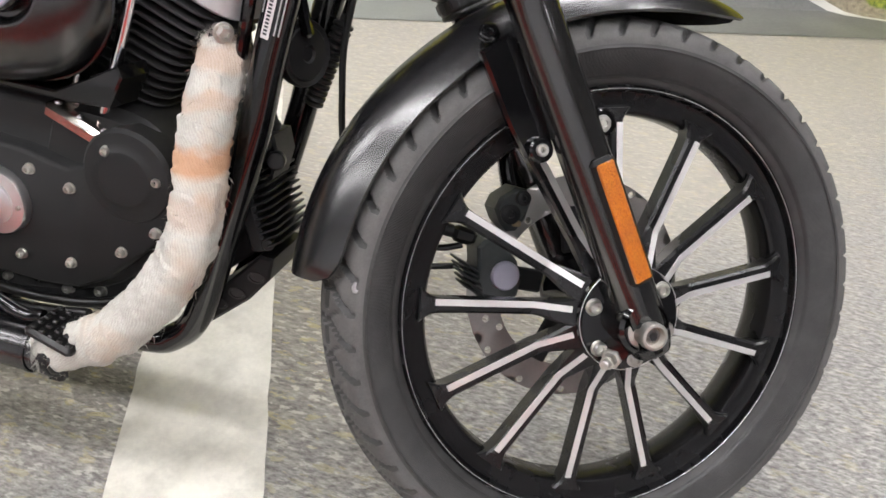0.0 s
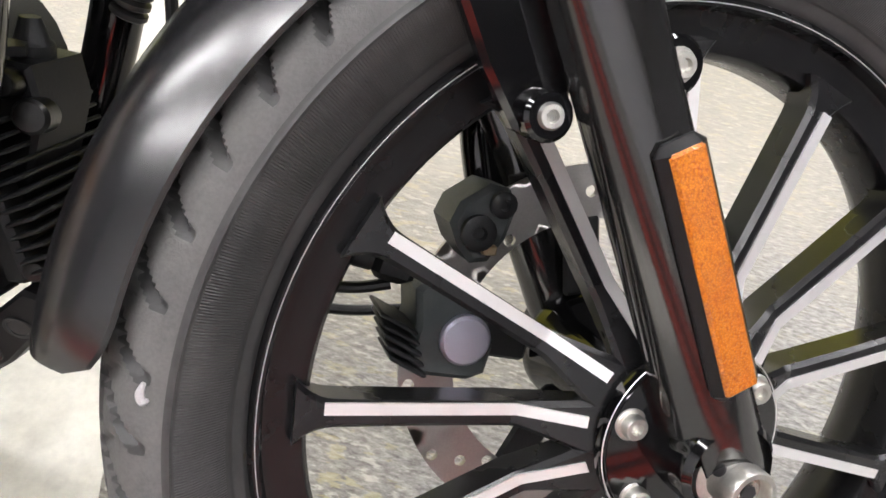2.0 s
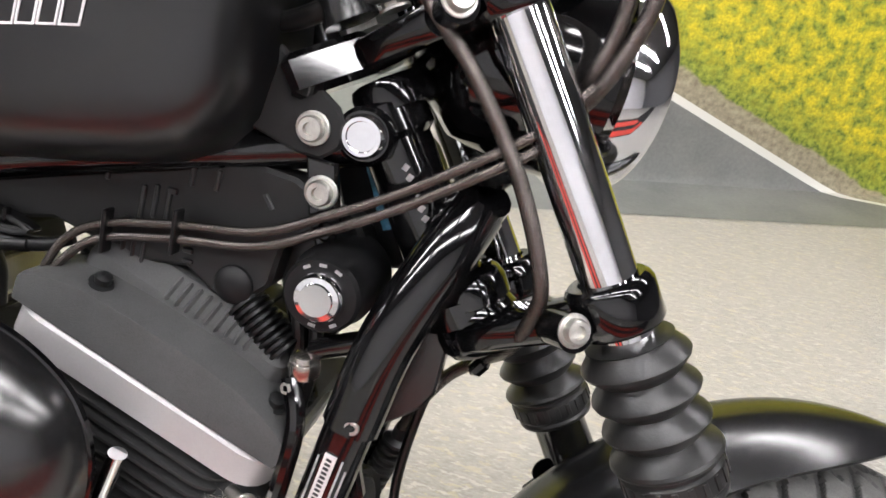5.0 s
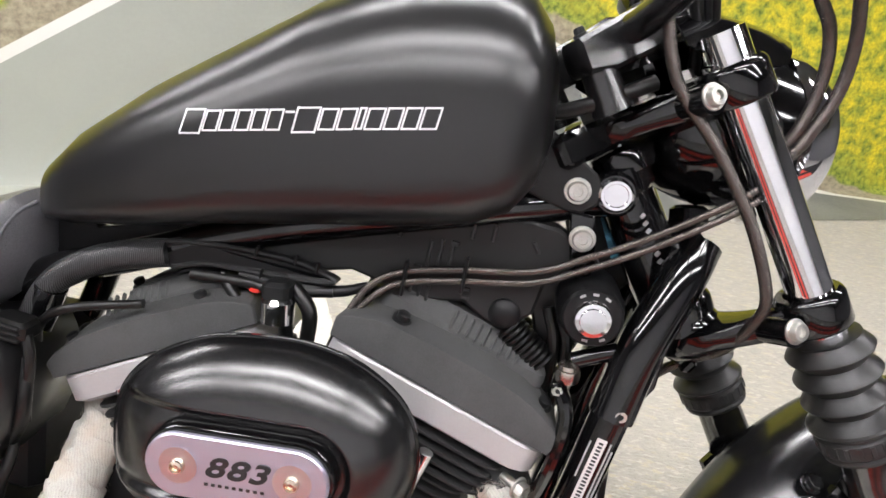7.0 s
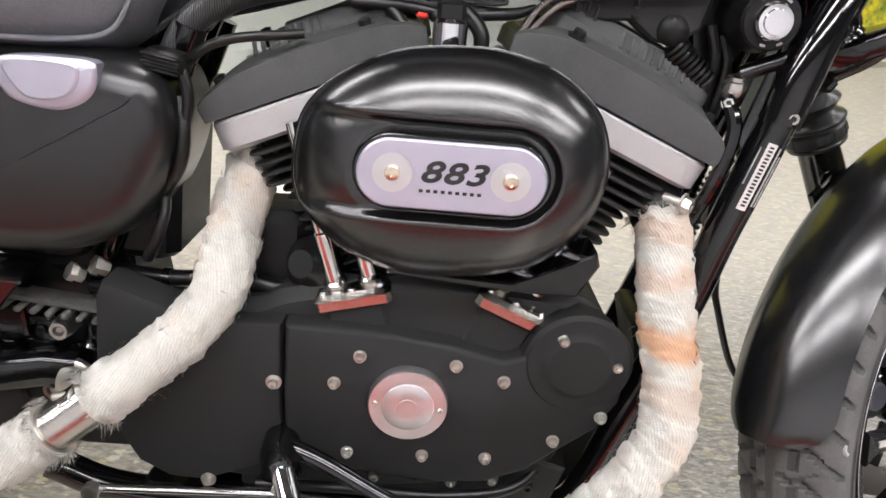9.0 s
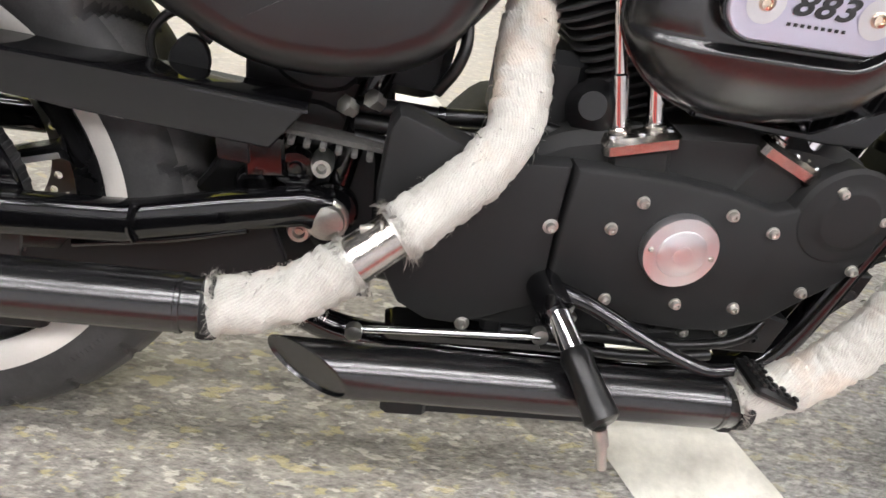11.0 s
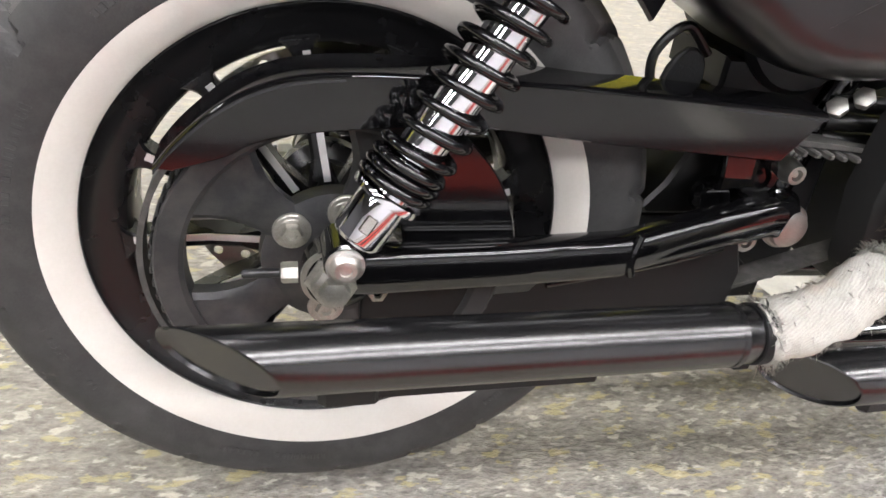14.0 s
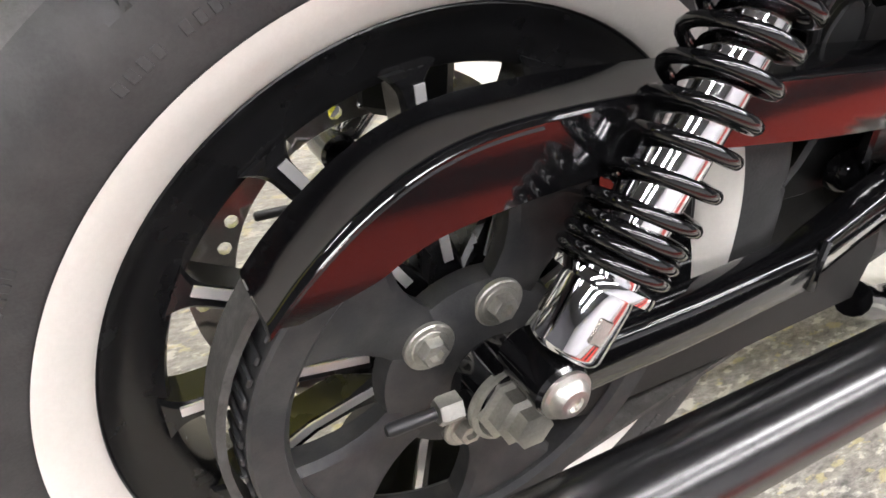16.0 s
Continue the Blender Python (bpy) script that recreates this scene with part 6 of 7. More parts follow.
# throttle cables and wiring
for off in (0, .0105):
    bm = B()
    tube(bm, [(.118, -.058, .690 - off * .2), (.130 + off * .4, -.058, .722), (.152 + off * .3, -.056, .762 - off), (.182, -.053, .781 - off), (.236, -.052, .791 - off), (.300, -.053, .799 - off), (.347, -.056, .820 - off), (.395, -.058, .846 - off), (.450, -.06, .882 - off), (.480, -.050, .905 - off), (.50, -.03, .930)], .0034, 10)
    part("throttle_cable", bm, STEELHOSE, BIKE, "smoky braided throttle cable")
for x, z in ((.186, .777), (.240, .787)):
    bm = B()
    box(bm, .003, .012, .034, placed(x, -.054, z, 0, 5, 0), .001)
    part("cable_tie", bm, PLASTIC, BIKE)
bm = B()
tube(bm, [(-.200, -.055, .655), (-.188, -.052, .694), (-.168, -.049, .725), (-.132, -.047, .748), (-.090, -.046, .761), (-.045, -.046, .769)], [.013, .0135, .0140, .0145, .0145, .0145], 24)
part("wiring_loom", bm, BRAID, BIKE, "woven black wiring loom")
for pts, r in (([(-.18, -.06, .655), (-.165, -.075, .69), (-.13, -.08, .712), (-.06, -.07, .722)], .0045), ([(.02, -.03, .765), (.05, -.05, .752), (.075, -.06, .73), (.08, -.06, .700)], .007), ([(.04, -.03, .765), (.075, -.05, .757), (.10, -.06, .735), (.10, -.06, .705)], .0075), ([(.01, -.05, .755), (.03, -.06, .735), (.045, -.06, .715)], .006), ([(-.205, -.06, .62), (-.19, -.09, .56), (-.195, -.10, .53), (-.21, -.09, .50)], .006), ([(-.17, -.09, .66), (-.165, -.10, .63), (-.17, -.10, .60), (-.19, -.09, .57)], .007)):
    bm = B()
    tube(bm, pts, r, 12)
    part("wire", bm, HOSE, BIKE)
bm = B()
lathe(bm, [(.016, 0), (.016, .02), (.013, .024)], axis((.072, -.066, .722), (0, 0, 1)), 24)
part("sensor_base", bm, CHROME, BIKE)
bm = B()
box(bm, .026, .026, .02, placed(.072, -.066, .752), .004)
part("vacuum_sensor", bm, CASTGREY, BIKE)
bm = B()
box(bm, .012, .010, .010, placed(.046, -.055, .748), .002)
part("red_plug", bm, REDPLUG, BIKE, "small red connector")
bm = B()
box(bm, .038, .030, .020, placed(-.180, -.090, .691, 0, 10, 0), .004)
relay = part("relay", bm, HOSE, BIKE, "ribbed black relay")
for k in range(3):
    bm = B()
    box(bm, .034, .006, .0035, placed(-.181, -.1055, .6845 + .0062 * k, 0, 10, 0), .0012)
    part("relay_rib", bm, HOSE, relay)
bm = B()
tube(bm, [(-.165, -.095, .685), (-.160, -.098, .66), (-.168, -.095, .625), (-.178, -.085, .59)], .0055, 10)
part("relay_lead", bm, HOSE, relay)
for k in range(3):
    bm = B()
    tube(bm, [(-.285, -.055, .468 - .017 * k), (-.25, -.062, .470 - .019 * k), (-.20, -.068, .470 - .019 * k), (-.13, -.072, .474 - .019 * k), (-.07, -.07, .466 - .018 * k)], .0085, 14)
    h = part("oil_hose", bm, HOSE, BIKE, "black rubber oil hose")
    bm = B()
    tube(bm, [(-.204, -.068, .470 - .019 * k), (-.196, -.0685, .470 - .019 * k)], .0098, 16, smooth=False)
    part("hose_clamp", bm, ZINC if k == 1 else GLOSS, h)
for x, z in ((-.288, .466), (-.262, .475)):
    bm = B()
    lathe(bm, [(.008, 0), (.008, .008), (.010, .009), (.010, .016), (.007, .017)], axis((x, -.07, z), (-.6, -.5, .5)), 6)
    part("hose_fitting", bm, ZINC, BIKE)
bm = B()
lathe(bm, [(.028, 0), (.028, .03), (.022, .036), (.014, .05)], axis((-.04, -.05, .49), (-.3, -.8, .3)), 28)
part("starter_end", bm, PLASTIC, BIKE)
bm = B()
box(bm, .09, .08, .09, placed(-.10, -.02, .50), .012)
part("starter_body", bm, CASTGREY, BIKE)
bm = B()
shell(bm, outline([(-.470, .472), (-.468, .498), (-.452, .516), (-.436, .510), (-.430, .49), (-.440, .470)], 2), [(.002, -.048), (0, -.05), (0, -.054), (.002, -.056)])
part("fender_plate", bm, CASTGREY, BIKE)
bm = B()
tube(bm, [(-.43, -.05, .51), (-.46, -.055, .535), (-.485, -.055, .51), (-.478, -.055, .475), (-.455, -.05, .455)], .0045, 10)
part("wire", bm, HOSE, BIKE)

# black filler added in the dark gap between oil tank and rear wheel
bm = B()
shell(bm, outline([(-.395, .52), (-.345, .475), (-.285, .49), (-.275, .60), (-.30, .67), (-.41, .67), (-.432, .60)], 4), [(.006, -.050), (0, -.044), (0, .060), (.006, .066)])
part("tank_gap_filler", bm, PLASTIC, BIKE)

# second black filler, added for the dark below that gap
bm = B()
shell(bm, [(-.40, .505), (-.25, .505), (-.245, .445), (-.30, .440), (-.36, .455), (-.40, .475)], [(.004, -.040), (0, -.036), (0, .060), (.004, .064)])
part("engine_gap_filler", bm, PLASTIC, BIKE)

# thin black plate added for the darkness under the tank
bm = B()
shell(bm, [(-.19, .700), (-.20, .800), (-.168, .800), (-.146, .7745), (-.097, .7830), (-.050, .7940), (0, .812), (.30, .862), (.33, .850), (.20, .815), (0, .772), (-.060, .762), (-.105, .752), (-.147, .738), (-.168, .712)], [(.001, -.007), (0, -.006), (0, .006), (.001, .007)])
part("tank_underside_dark", bm, PLASTIC, BIKE)

# added black filler box between the frame rails; a smooth sheath beside the loom
bm = B()
box(bm, .150, .120, .190, placed(-.265, .010, .575, 0, 4, 0), .012)
part("rail_gap_filler", bm, PLASTIC, BIKE, "plain black box added to fill a dark gap")
bm = B()
tube(bm, [(.028, -.050, .757), (.060, -.052, .754), (.095, -.050, .752), (.128, -.046, .753), (.150, -.040, .760)], [.0050, .0060, .0060, .0055, .004], 16)
part("cable_sheath", bm, PLASTIC, BIKE, "smooth black cable sheath")
bm = B()
tube(bm, [(-.02, -.052, .752), (.03, -.055, .752), (.07, -.054, .748), (.12, -.050, .752)], .0055, 12)
part("wire", bm, HOSE, BIKE)

# gearbox tail and swingarm mounts behind the sprocket cover
bm = B()
shell(bm, outline([(-.255, .44), (-.29, .43), (-.325, .41), (-.345, .39), (-.35, .355), (-.33, .31), (-.29, .27), (-.25, .27)], 4), [(.01, -.050), (0, -.042), (0, .08), (.01, .09)])
gb_ = part("gearbox_tail", bm, CASTGREY, BIKE)
for x, y, z, r, h in ((-.386, -.062, .372, .020, .016), (-.343, -.064, .395, .024, .014), (-.360, -.060, .43, .018, .02), (-.335, -.062, .325, .014, .02), (-.315, -.062, .405, .012, .03)):
    bm = B()
    lathe(bm, [(r, 0), (r, h * .6), (r * .8, h), (r * .5, h), (r * .45, h * .6), (r * .3, h * .6), (r * .28, h * .9)], axis((x, y + .01, z), (0, -1, 0)), 24)
    part("mount_boss", bm, GLOSS if r > .015 else ZINC, gb_)
bm = B()
shell(bm, [(-.395, .435), (-.355, .432), (-.352, .388), (-.392, .385)], [(.003, -.062), (0, -.065), (0, -.072), (.003, -.075)])
part("mount_plate", bm, GLOSS, gb_)
# black filler added for the dark between swingarm and guard
bm = B()
shell(bm, outline([(-.445, .345), (-.30, .355), (-.285, .40), (-.30, .455), (-.375, .462), (-.405, .43), (-.43, .38)], 3), [(.004, -.044), (0, -.040), (0, .040), (.004, .044)])
part("guard_gap_filler", bm, HOSE, gb_)

# carburettor body behind the air cleaner, and its choke fittings
bm = B()
box(bm, .07, .08, .08, placed(.088, -.04, .64), .012)
part("throttle_body", bm, CASTGREY, BIKE)
bm = B()
shell(bm, [(.03, .524), (.10, .519), (.150, .517), (.190, .536), (.225, .554), (.229, .541), (.212, .508), (.170, .507), (.10, .511), (.03, .517)], [(.002, -.076), (0, -.078), (0, -.124), (.002, -.126)])
part("air_cleaner_bracket", bm, GLOSS, BIKE)

# front brace hardware beside the front cylinder
bm = B()
lathe(bm, [(.009, -.011), (.0112, -.010), (.0116, -.003), (.0105, .0015), (.0090, .0025), (.0082, .006), (.005, .008), (.001, .0083)], axis((.342, -.055, .712), (0, -.15, 1)), 28)
iso = part("engine_mount_bolt", bm, SLEEVE, BIKE, "grey domed engine mount bolt")
bm = B()
tube(bm, [(.347, -.05, .72), (.365, -.055, .73), (.385, -.06, .74)], .008, 12)
part("mount_arm", bm, GLOSS, iso)
bm = B()
tube(bm, [(.335, -.06, .70), (.345, -.07, .67), (.338, -.07, .62), (.325, -.06, .57)], .007, 10)
part("mount_strap", bm, GLOSS, iso)
bm = B()
bolt(bm, (.336, -.064, .694), (-.3, -1, .2), .005, .005, 6)
part("mount_screw", bm, ZINC, iso)

# clutch cable with bellows, and a long cable loop
bm = B()
tube(bm, [(.362, -.085, 1.085), (.371, -.068, 1.042), (.390, -.065, .977), (.431, -.064, .926), (.468, -.066, .868), (.491, -.068, .809), (.489, -.055, .779), (.478, -.030, .745), (.458, .004, .717), (.434, .022, .690), (.412, .040, .650), (.397, .052, .613)], .0052, 12)
cc = part("clutch_cable", bm, STEELHOSE, BIKE, "long smoky brown control cable")
bm = B()
box(bm, .012, .022, .018, placed(.458, .004, .714, 0, 35, 0), .004)
part("cable_clip", bm, GLOSS, cc)
bm = B()
prof = []
for k in range(14):
    prof += [(.0085, .0078 * k), (.0122, .0078 * k + .002), (.0122, .0078 * k + .0052), (.0085, .0078 * k + .0070)]
lathe(bm, prof + [(.0066, .110), (.0066, .122)], axis((.361, .052, .503), (.32, .0, .95)), 24)
part("cable_bellows", bm, BOOTRUB, cc)
bm = B()
tube(bm, [(.448, .012, .708), (.428, .024, .684), (.416, .030, .655), (.405, .030, .587), (.405, .030, .531), (.409, .030, .470), (.418, .030, .440), (.452, .031, .364), (.485, .034, .333), (.525, .045, .322), (.58, .06, .33)], .0042, 10)
part("brake_line", bm, HOSE, BIKE)

# ---- exhaust ----
def wrapped(name, pts, r, seed):
    rg = random.Random(seed)
    path = crom(pts, 40)
    edges, L = [], 0.0
    while L < 0.8:
        edges.append((L, rg.uniform(.0008, .0032)))
        L += rg.uniform(.014, .024)
    dist = [0.0]
    for a, b in zip(path, path[1:]):
        dist.append(dist[-1] + (b - a).length)

    def lift(s_):
        for (e0, h), (e1, _) in zip(edges, edges[1:]):
            if e0 <= s_ < e1:
                f = (s_ - e0) / (e1 - e0)
                return h * (1 - f) * min(1, f / .10)
        return 0

    u = (path[1] - path[0]).orthogonal().normalized()
    bm = B()
    loops, frames = [], []
    for i, p in enumerate(path):
        t2 = (path[min(i + 1, len(path) - 1)] - path[max(i - 1, 0)]).normalized()
        u = (u - t2 * u.dot(t2)).normalized()
        w = t2.cross(u)
        frames.append((p, t2, u, w))
        lp = []
        for k in range(73):
            a = 2 * math.pi * k / 72
            c, s_ = math.cos(a), math.sin(a)
            q = p + r * (c * u + s_ * w)
            wob = noise.noise(q * 45 + Vector((seed, 0, 0)))
            rr = r + lift(dist[i] + .009 * math.sin(a + .6) + .005 * wob) + .0034 * wob + .0018 * noise.noise(q * 130)
            lp.append(p + rr * (c * u + s_ * w))
        loops.append(lp)
    uvl = bm.loops.layers.uv.new("UVMap")
    rings = [[bm.verts.new(v) for v in lp[:72]] for lp in loops]
    for i in range(len(rings) - 1):
        for k in range(72):
            k2 = (k + 1) % 72
            fc = bm.faces.new((rings[i][k], rings[i][k2], rings[i + 1][k2], rings[i + 1][k]))
            for lq, (ku, iv) in zip(fc.loops, ((k, i), (k + 1, i), (k + 1, i + 1), (k, i + 1))):
                lq[uvl].uv = (2 * math.pi * r * ku / 72, dist[iv])
    bm.faces.new(rings[0])
    bm.faces.new(rings[-1])
    ob = part(name, bm, WRAP, BIKE, "exhaust pipe bound in frayed white heat wrap", sharp=80)
    # loose threads, thickest at the ends and along the lapped edges
    bm = B()
    n = len(frames)
    for k in range(2400):
        end = rg.random() < .45
        i = rg.choice((rg.randrange(0, 5), rg.randrange(n - 6, n - 1))) if end else rg.randrange(1, n - 1)
        p, t2, u, w = frames[i]
        a = rg.uniform(0, 2 * math.pi)
        d = math.cos(a) * u + math.sin(a) * w
        side = t2.cross(d)
        q = p + d * (r + .0018)
        ln = rg.uniform(.006, .016) if end else rg.uniform(.003, .012)
        out = rg.uniform(.1, .9) if end or rg.random() < .25 else rg.uniform(.02, .3)
        run = t2 * rg.uniform(-.7, .7) + side * rg.uniform(-1, 1)
        m1 = q + (run * .5 + d * out) * ln * .55
        e = q + (run + d * out * .9 + Vector((0, 0, -.3))) * ln
        wd = rg.uniform(.00015, .00035)
        pts_ = [bm.verts.new(v) for v in (q - side * wd, q + side * wd, m1 + side * wd, e, m1 - side * wd)]
        bm.faces.new(pts_)
    fz = part("fraying", bm, WRAP, ob)
    tagged(fz, kind="stuff")
    return ob


fpipe = wrapped("front_exhaust_pipe", [(.300, -.045, .574), (.303, -.060, .557), (.305, -.088, .520), (.308, -.114, .473), (.315, -.137, .426), (.311, -.154, .378), (.284, -.165, .328), (.240, -.172, .276), (.190, -.176, .245), (.150, -.178, .232)], .0265, 3)
rpipe = wrapped("rear_exhaust_pipe", [(-.116, -.018, .596), (-.122, -.034, .572), (-.127, -.058, .545), (-.128, -.090, .511), (-.140, -.121, .468), (-.188, -.148, .420), (-.238, -.172, .388)], .0265, 5)
rpipe2 = wrapped("rear_exhaust_pipe", [(-.272, -.183, .361), (-.305, -.188, .338), (-.345, -.191, .318), (-.398, -.1925, .307)], .0265, 7)
for pts in ([(.255, -.005, .610), (.285, -.026, .595), (.301, -.046, .572)], [(-.098, .0, .62), (-.112, -.014, .603), (-.118, -.024, .588)]):
    bm = B()
    tube(bm, pts, .0285, 24)
    part("exhaust_flange", bm, CASTGREY, BIKE)
bm = B()
tube(bm, [(-.228, -.168, .394), (-.285, -.187, .353)], .0235, 32, smooth=False)
sl = part("pipe_sleeve", bm, SLEEVE, BIKE, "bare dull chrome pipe joint")
for e in (.12, .84):
    bm = B()
    p = Vector((-.228, -.168, .394)).lerp(Vector((-.285, -.187, .353)), e)
    lathe(bm, [(.0238, -.003), (.0270, -.003), (.0270, .003), (.0238, .003)], axis(p, (-.057, -.019, -.041)), 32, closed=True)
    part("band_clamp", bm, ZINC, sl)
bm = B()
lathe(bm, [(.0042, -.012), (.0042, .010)], axis((-.258, -.180, .396), (1, 0, .2)), 12)
bolt(bm, (-.250, -.182, .397), (1, 0, .2), .0062, .006, 6)
part("clamp_bolt", bm, DULLZINC, sl)


def muffler(name, a, b, r, slope, label):
    a, b = Vector(a), Vector(b)
    bm = B()
    loops = []
    n = 44
    d = (b - a).normalized()
    yv = Vector((0, 1, 0))
    yv = (yv - d * yv.dot(d)).normalized()
    zv = yv.cross(d)
    if zv.z < 0:
        zv = -zv
    ring = [(math.cos(2 * math.pi * k / n), math.sin(2 * math.pi * k / n)) for k in range(n)]
    for s, rr in ((0, r * .90), (.002, r * .93), (.030, r * .93), (.034, r * .99), (.040, r)):
        loops.append([a + d * s + yv * (c * rr) + zv * (q * rr) for c, q in ring])
    L = (b - a).length
    for s in (.12, .25, L - .10):
        loops.append([a + d * s + yv * (c * r) + zv * (q * r) for c, q in ring])
    for rr, dd_ in ((r, 0), (r * .955, .0015), (r * .94, -.004)):
        loops.append([a + d * (L + dd_ + slope * (c * .92 + q * .25) * rr) + yv * (c * rr) + zv * (q * rr) for c, q in ring])
    loft(bm, loops)
    ob = part(name, bm, SATIN, BIKE, label, sharp=30)
    bm = B()
    lathe(bm, [(r * 1.0, -.003), (r * 1.03, -.002), (r * 1.03, .002), (r, .003)], axis(a + d * .034, d), 44, closed=True)
    part("seam", bm, SATIN, ob)
    bm = B()
    lathe(bm, [(r * .90, .002), (r * .985, .003), (r * .985, .014), (r * .90, .015)], axis(a, d), 44, closed=True)
    box(bm, .020, .014, .012, Matrix.Translation(a + d * .012 - zv * (r + .004)), .003)
    part("muffler_clamp", bm, CASTGREY, ob)
    bm = B()
    c0 = a + d * (L * .55) - zv * (r + .006)
    box(bm, .20, .014, .016, Matrix.Translation(c0), .004)
    box(bm, .05, .018, .026, Matrix.Translation(c0 + d * .11 - zv * .002), .006)
    part("hanger_rail", bm, CASTGREY, ob)
    return ob


muffler("rear_muffler", (-.392, -.1925, .307), (-.850, -.198, .3145), .0278, 1.72, "satin black slash-cut muffler")
muffler("front_muffler", (.168, -.178, .226), (-.308, -.186, .239), .0285, 1.60, "satin black slash-cut lower muffler")

# ---- foot controls ----
bm = B()
tube(bm, [(-.068, -.118, .318), (-.066, -.150, .318), (-.060, -.165, .312)], .0195, 24, smooth=False)
peg = part("footpeg", bm, GLOSS, BIKE, "black rubber footpeg on a chrome clevis")
bm = B()
tube(bm, [(-.060, -.160, .312), (-.045, -.192, .290)], .0125, 20, smooth=False)
part("clevis", bm, CHROME, peg)
bm = B()
tube(bm, [(-.046, -.190, .291), (-.042, -.198, .286), (-.036, -.210, .277), (-.028, -.226, .266), (-.022, -.238, .257), (-.018, -.247, .250), (-.016, -.251, .248)], [.0115, .0165, .0150, .0160, .0175, .0180, .013], 20, smooth=False)
part("peg_rubber", bm, HOSE, peg)
bm = B()
tube(bm, [(-.018, -.247, .240), (-.012, -.251, .222), (-.012, -.251, .221), (-.006, -.255, .196)], [.0075, .0075, .0055, .0050], 14, smooth=False)
part("feeler", bm, ZINC, peg)
bm = B()
tube(bm, [(-.066, -.140, .328), (-.02, -.150, .315), (.05, -.165, .285), (.11, -.172, .264), (.142, -.174, .268)], [.010, .009, .008, .008, .007], 16, squash=.7)
ped = part("brake_pedal", bm, GLOSS, BIKE, "black brake pedal lever")
bm = B()
box(bm, .058, .055, .012, placed(.176, -.185, .262, 0, 20, 0), .004)
pad = part("pedal_pad", bm, HOSE, ped, "ribbed rubber pedal pad")
bm = B()
for i in range(5):
    for j in range(5):
        box(bm, .0065, .0065, .004, placed(.176, -.185, .262, 0, 20, 0) @ placed(-.022 + .011 * i, -.021 + .0105 * j, .0075), .0012)
part("pad_studs", bm, HOSE, pad)
bm = B()
tube(bm, [(-.265, -.140, .256), (-.066, -.148, .270)], .0038, 12, smooth=False)
rod = part("brake_rod", bm, CHROME, BIKE, "thin polished brake rod")
for x, z in ((-.265, .256), (-.066, .270)):
    bm = B()
    lathe(bm, [(.009, -.005), (.009, .005), (.006, .006)], axis((x, -.145, z), (0, -1, 0)), 20)
    part("rod_eye", bm, ZINC, rod)
bm = B()
box(bm, .26, .05, .02, placed(-.10, -.085, .228), .006)
part("lower_plate", bm, GLOSS, BIKE)
bm = B()
tube(bm, [(-.08, .10, .24), (-.10, .16, .16), (-.12, .225, .052)], .011, 14)
part("side_stand", bm, GLOSS, BIKE, "black side stand")

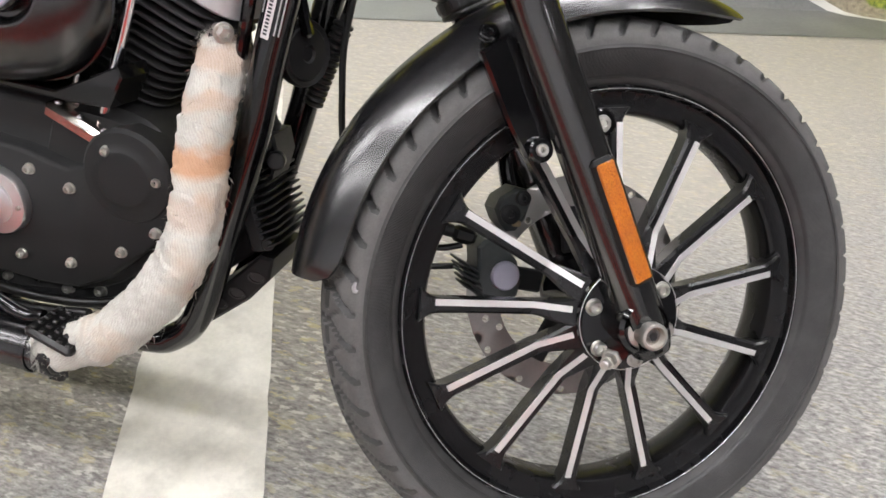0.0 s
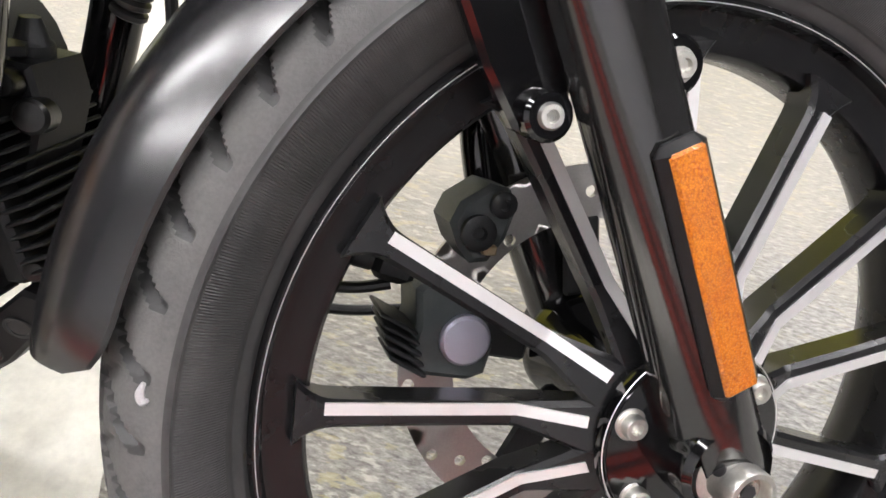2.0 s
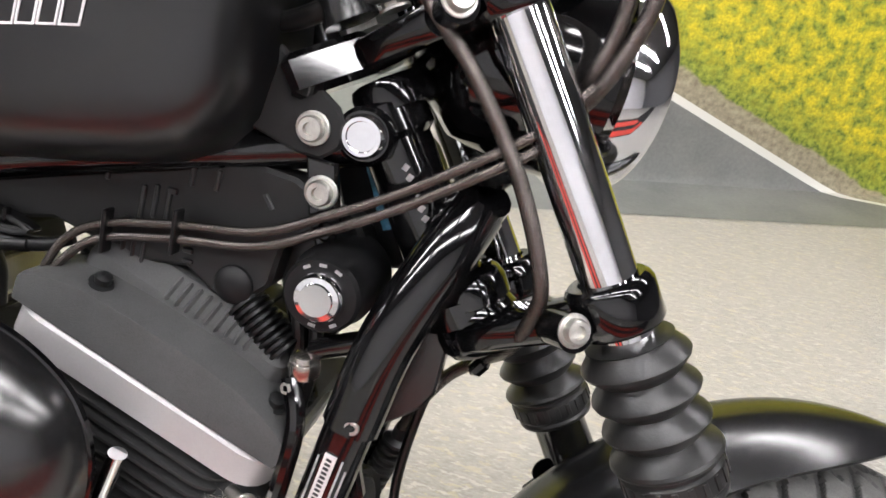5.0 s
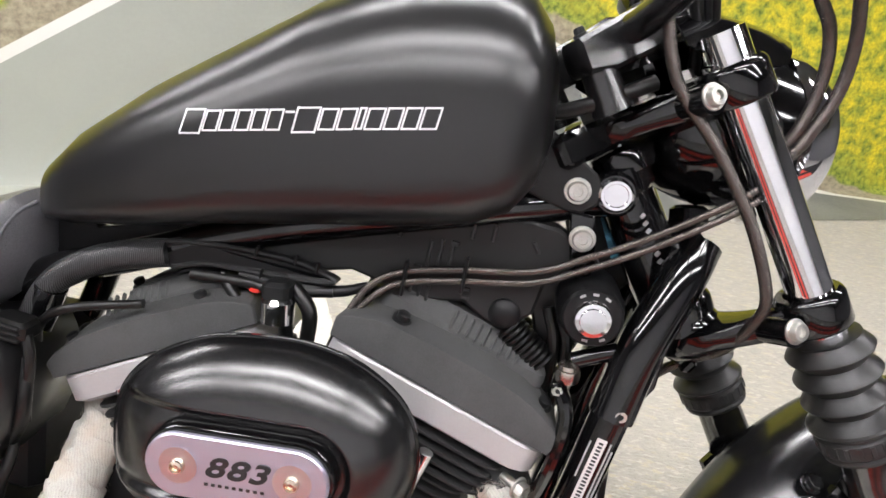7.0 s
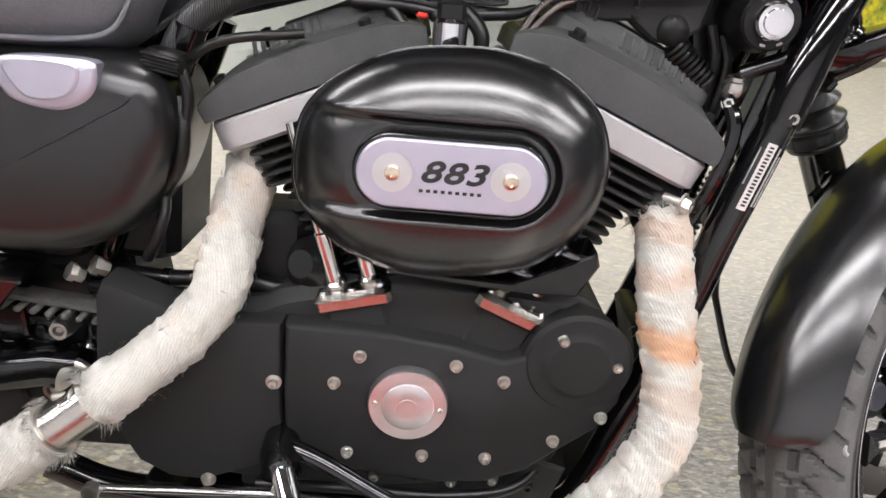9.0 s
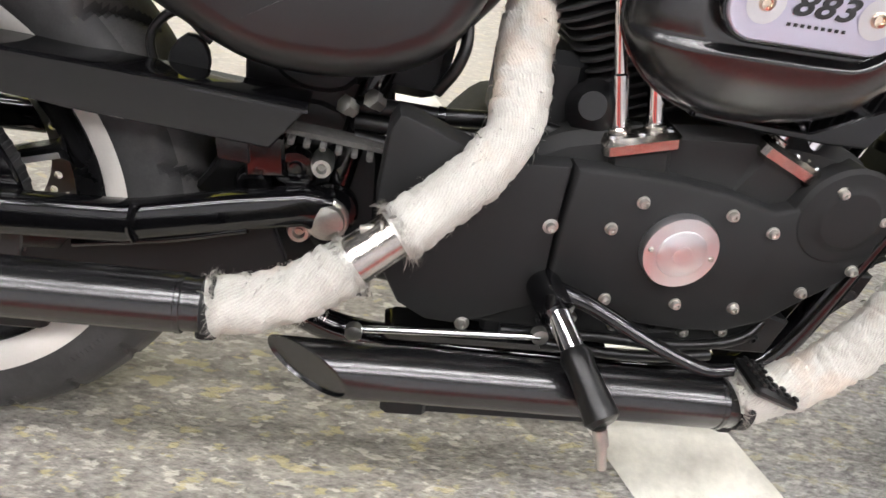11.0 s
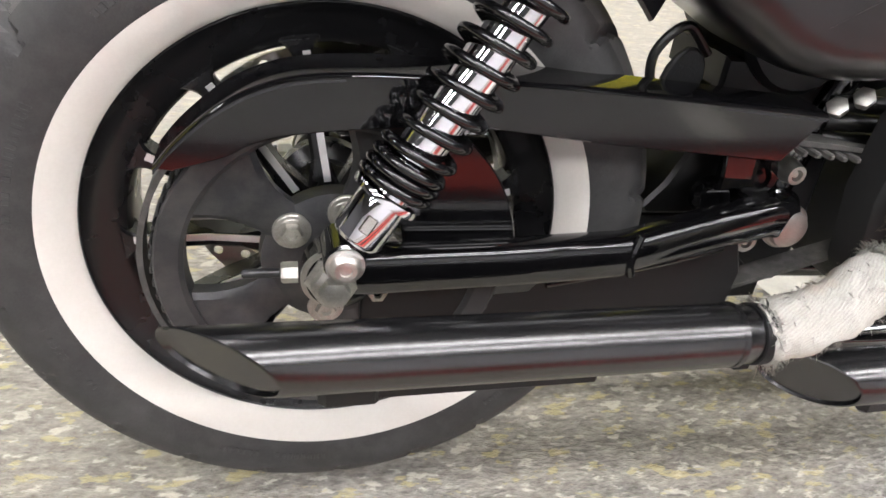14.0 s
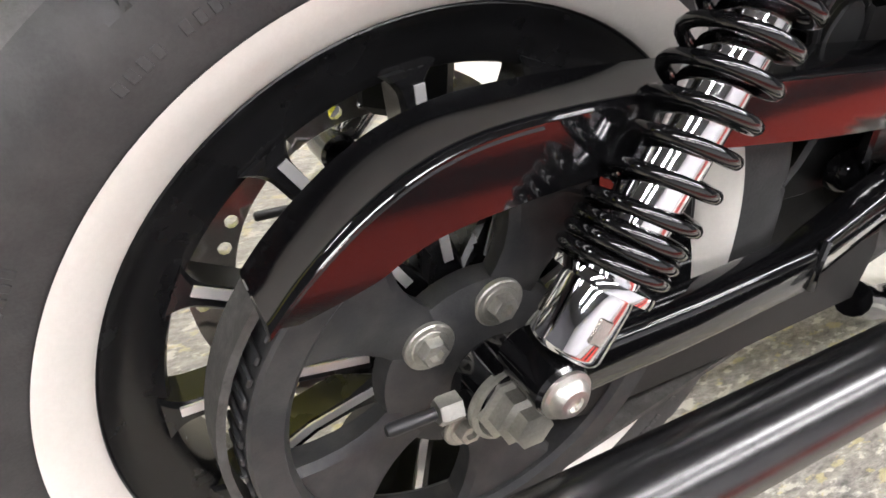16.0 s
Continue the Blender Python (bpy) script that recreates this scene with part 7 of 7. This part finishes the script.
# ---- handlebar, risers, hoses ----
for y in (-.045, .045):
    bm = B()
    a = along(.733, -.088, y)
    tube(bm, [a, a + KDIR * .012, a + KDIR * .036], [.0185, .0165, .0155], 20, smooth=False)
    ris = fp("riser", bm, SATIN, "black handlebar riser")
    bm = B()
    loops = []
    for o, hw, h0, h1 in ((-.108, .012, .776, .792), (-.104, .017, .770, .800), (-.080, .018, .765, .803), (-.040, .018, .766, .806), (-.006, .018, .772, .812), (.006, .014, .780, .810)):
        loops.append([along(h, o, y + w) for w, h in ((-hw, h0 + .004), (-hw, h1 - .004), (-hw + .004, h1), (hw - .004, h1), (hw, h1 - .004), (hw, h0 + .004), (hw - .004, h0), (-hw + .004, h0))])
    loft(bm, loops)
    part("riser_clamp", bm, SATIN, ris)
    for o in (-.092, -.030):
        bm = B()
        capscrew(bm, along(.803, o, y), KDIR, .005, .006)
        part("riser_screw", bm, CASTGREY, ris)
bm = B()
bc = along(.792, -.055)
tube(bm, [bc + Vector((-.14, -.37, .03)), bc + Vector((-.09, -.30, .035)), bc + Vector((-.015, -.18, .02)), bc + Vector((0, -.08, 0)), bc, bc + Vector((0, .08, 0)), bc + Vector((-.015, .18, .02)), bc + Vector((-.09, .30, .035)), bc + Vector((-.14, .37, .03))], .0128, 18)
hb = fp("handlebar", bm, SATIN, "low black handlebar")
for sy in (-1, 1):
    bm = B()
    tube(bm, [bc + Vector((-.09, sy * .30, .035)), bc + Vector((-.15, sy * .385, .028))], .0165, 18, smooth=False)
    part("grip", bm, HOSE, hb)
for pts in ([(-.40, -.20, .735), (-.333, -.157, .699), (-.311, -.142, .689), (-.285, -.128, .676), (-.272, -.116, .650), (-.270, -.102, .618), (-.275, -.086, .590), (-.274, -.060, .570)], [(-.36, -.21, .735), (-.305, -.171, .706), (-.285, -.155, .692), (-.264, -.135, .664), (-.258, -.118, .630), (-.265, -.099, .597), (-.272, -.084, .578), (-.276, -.055, .562)]):
    bm = B()
    tube(bm, pts, .0056, 12)
    fp("control_cable", bm, STEELHOSE, "smoky brown control cable")
for k in range(3):
    bm = B()
    tube(bm, [along(.83, -.02 + .012 * k, -.11), along(.79, .004 + .010 * k, -.075), along(.745, .010 + .008 * k, -.045), along(.69, -.02, -.03)], .0058, 12)
    fp("control_cable", bm, HOSE, "black control cable")
bm = B()
tube(bm, [along(.775, -.150, .01), along(.752, -.125, -.015), along(.745, -.09, -.05), along(.742, -.05, -.06)], .007, 12)
fp("wire", bm, HOSE)
bm = B()
lathe(bm, [(.040, 0), (.043, .008), (.043, .040), (.040, .046), (.001, .046)], axis(along(.775, .045, .01), Vector((-.45, 0, .9))), 40)
gauge = fp("speedometer", bm, GLOSS, "round speedometer")
bm = B()
box(bm, .045, .085, .022, axis(along(.752, .020, 0), KDIR), .006)
part("gauge_bracket", bm, GLOSS, gauge)
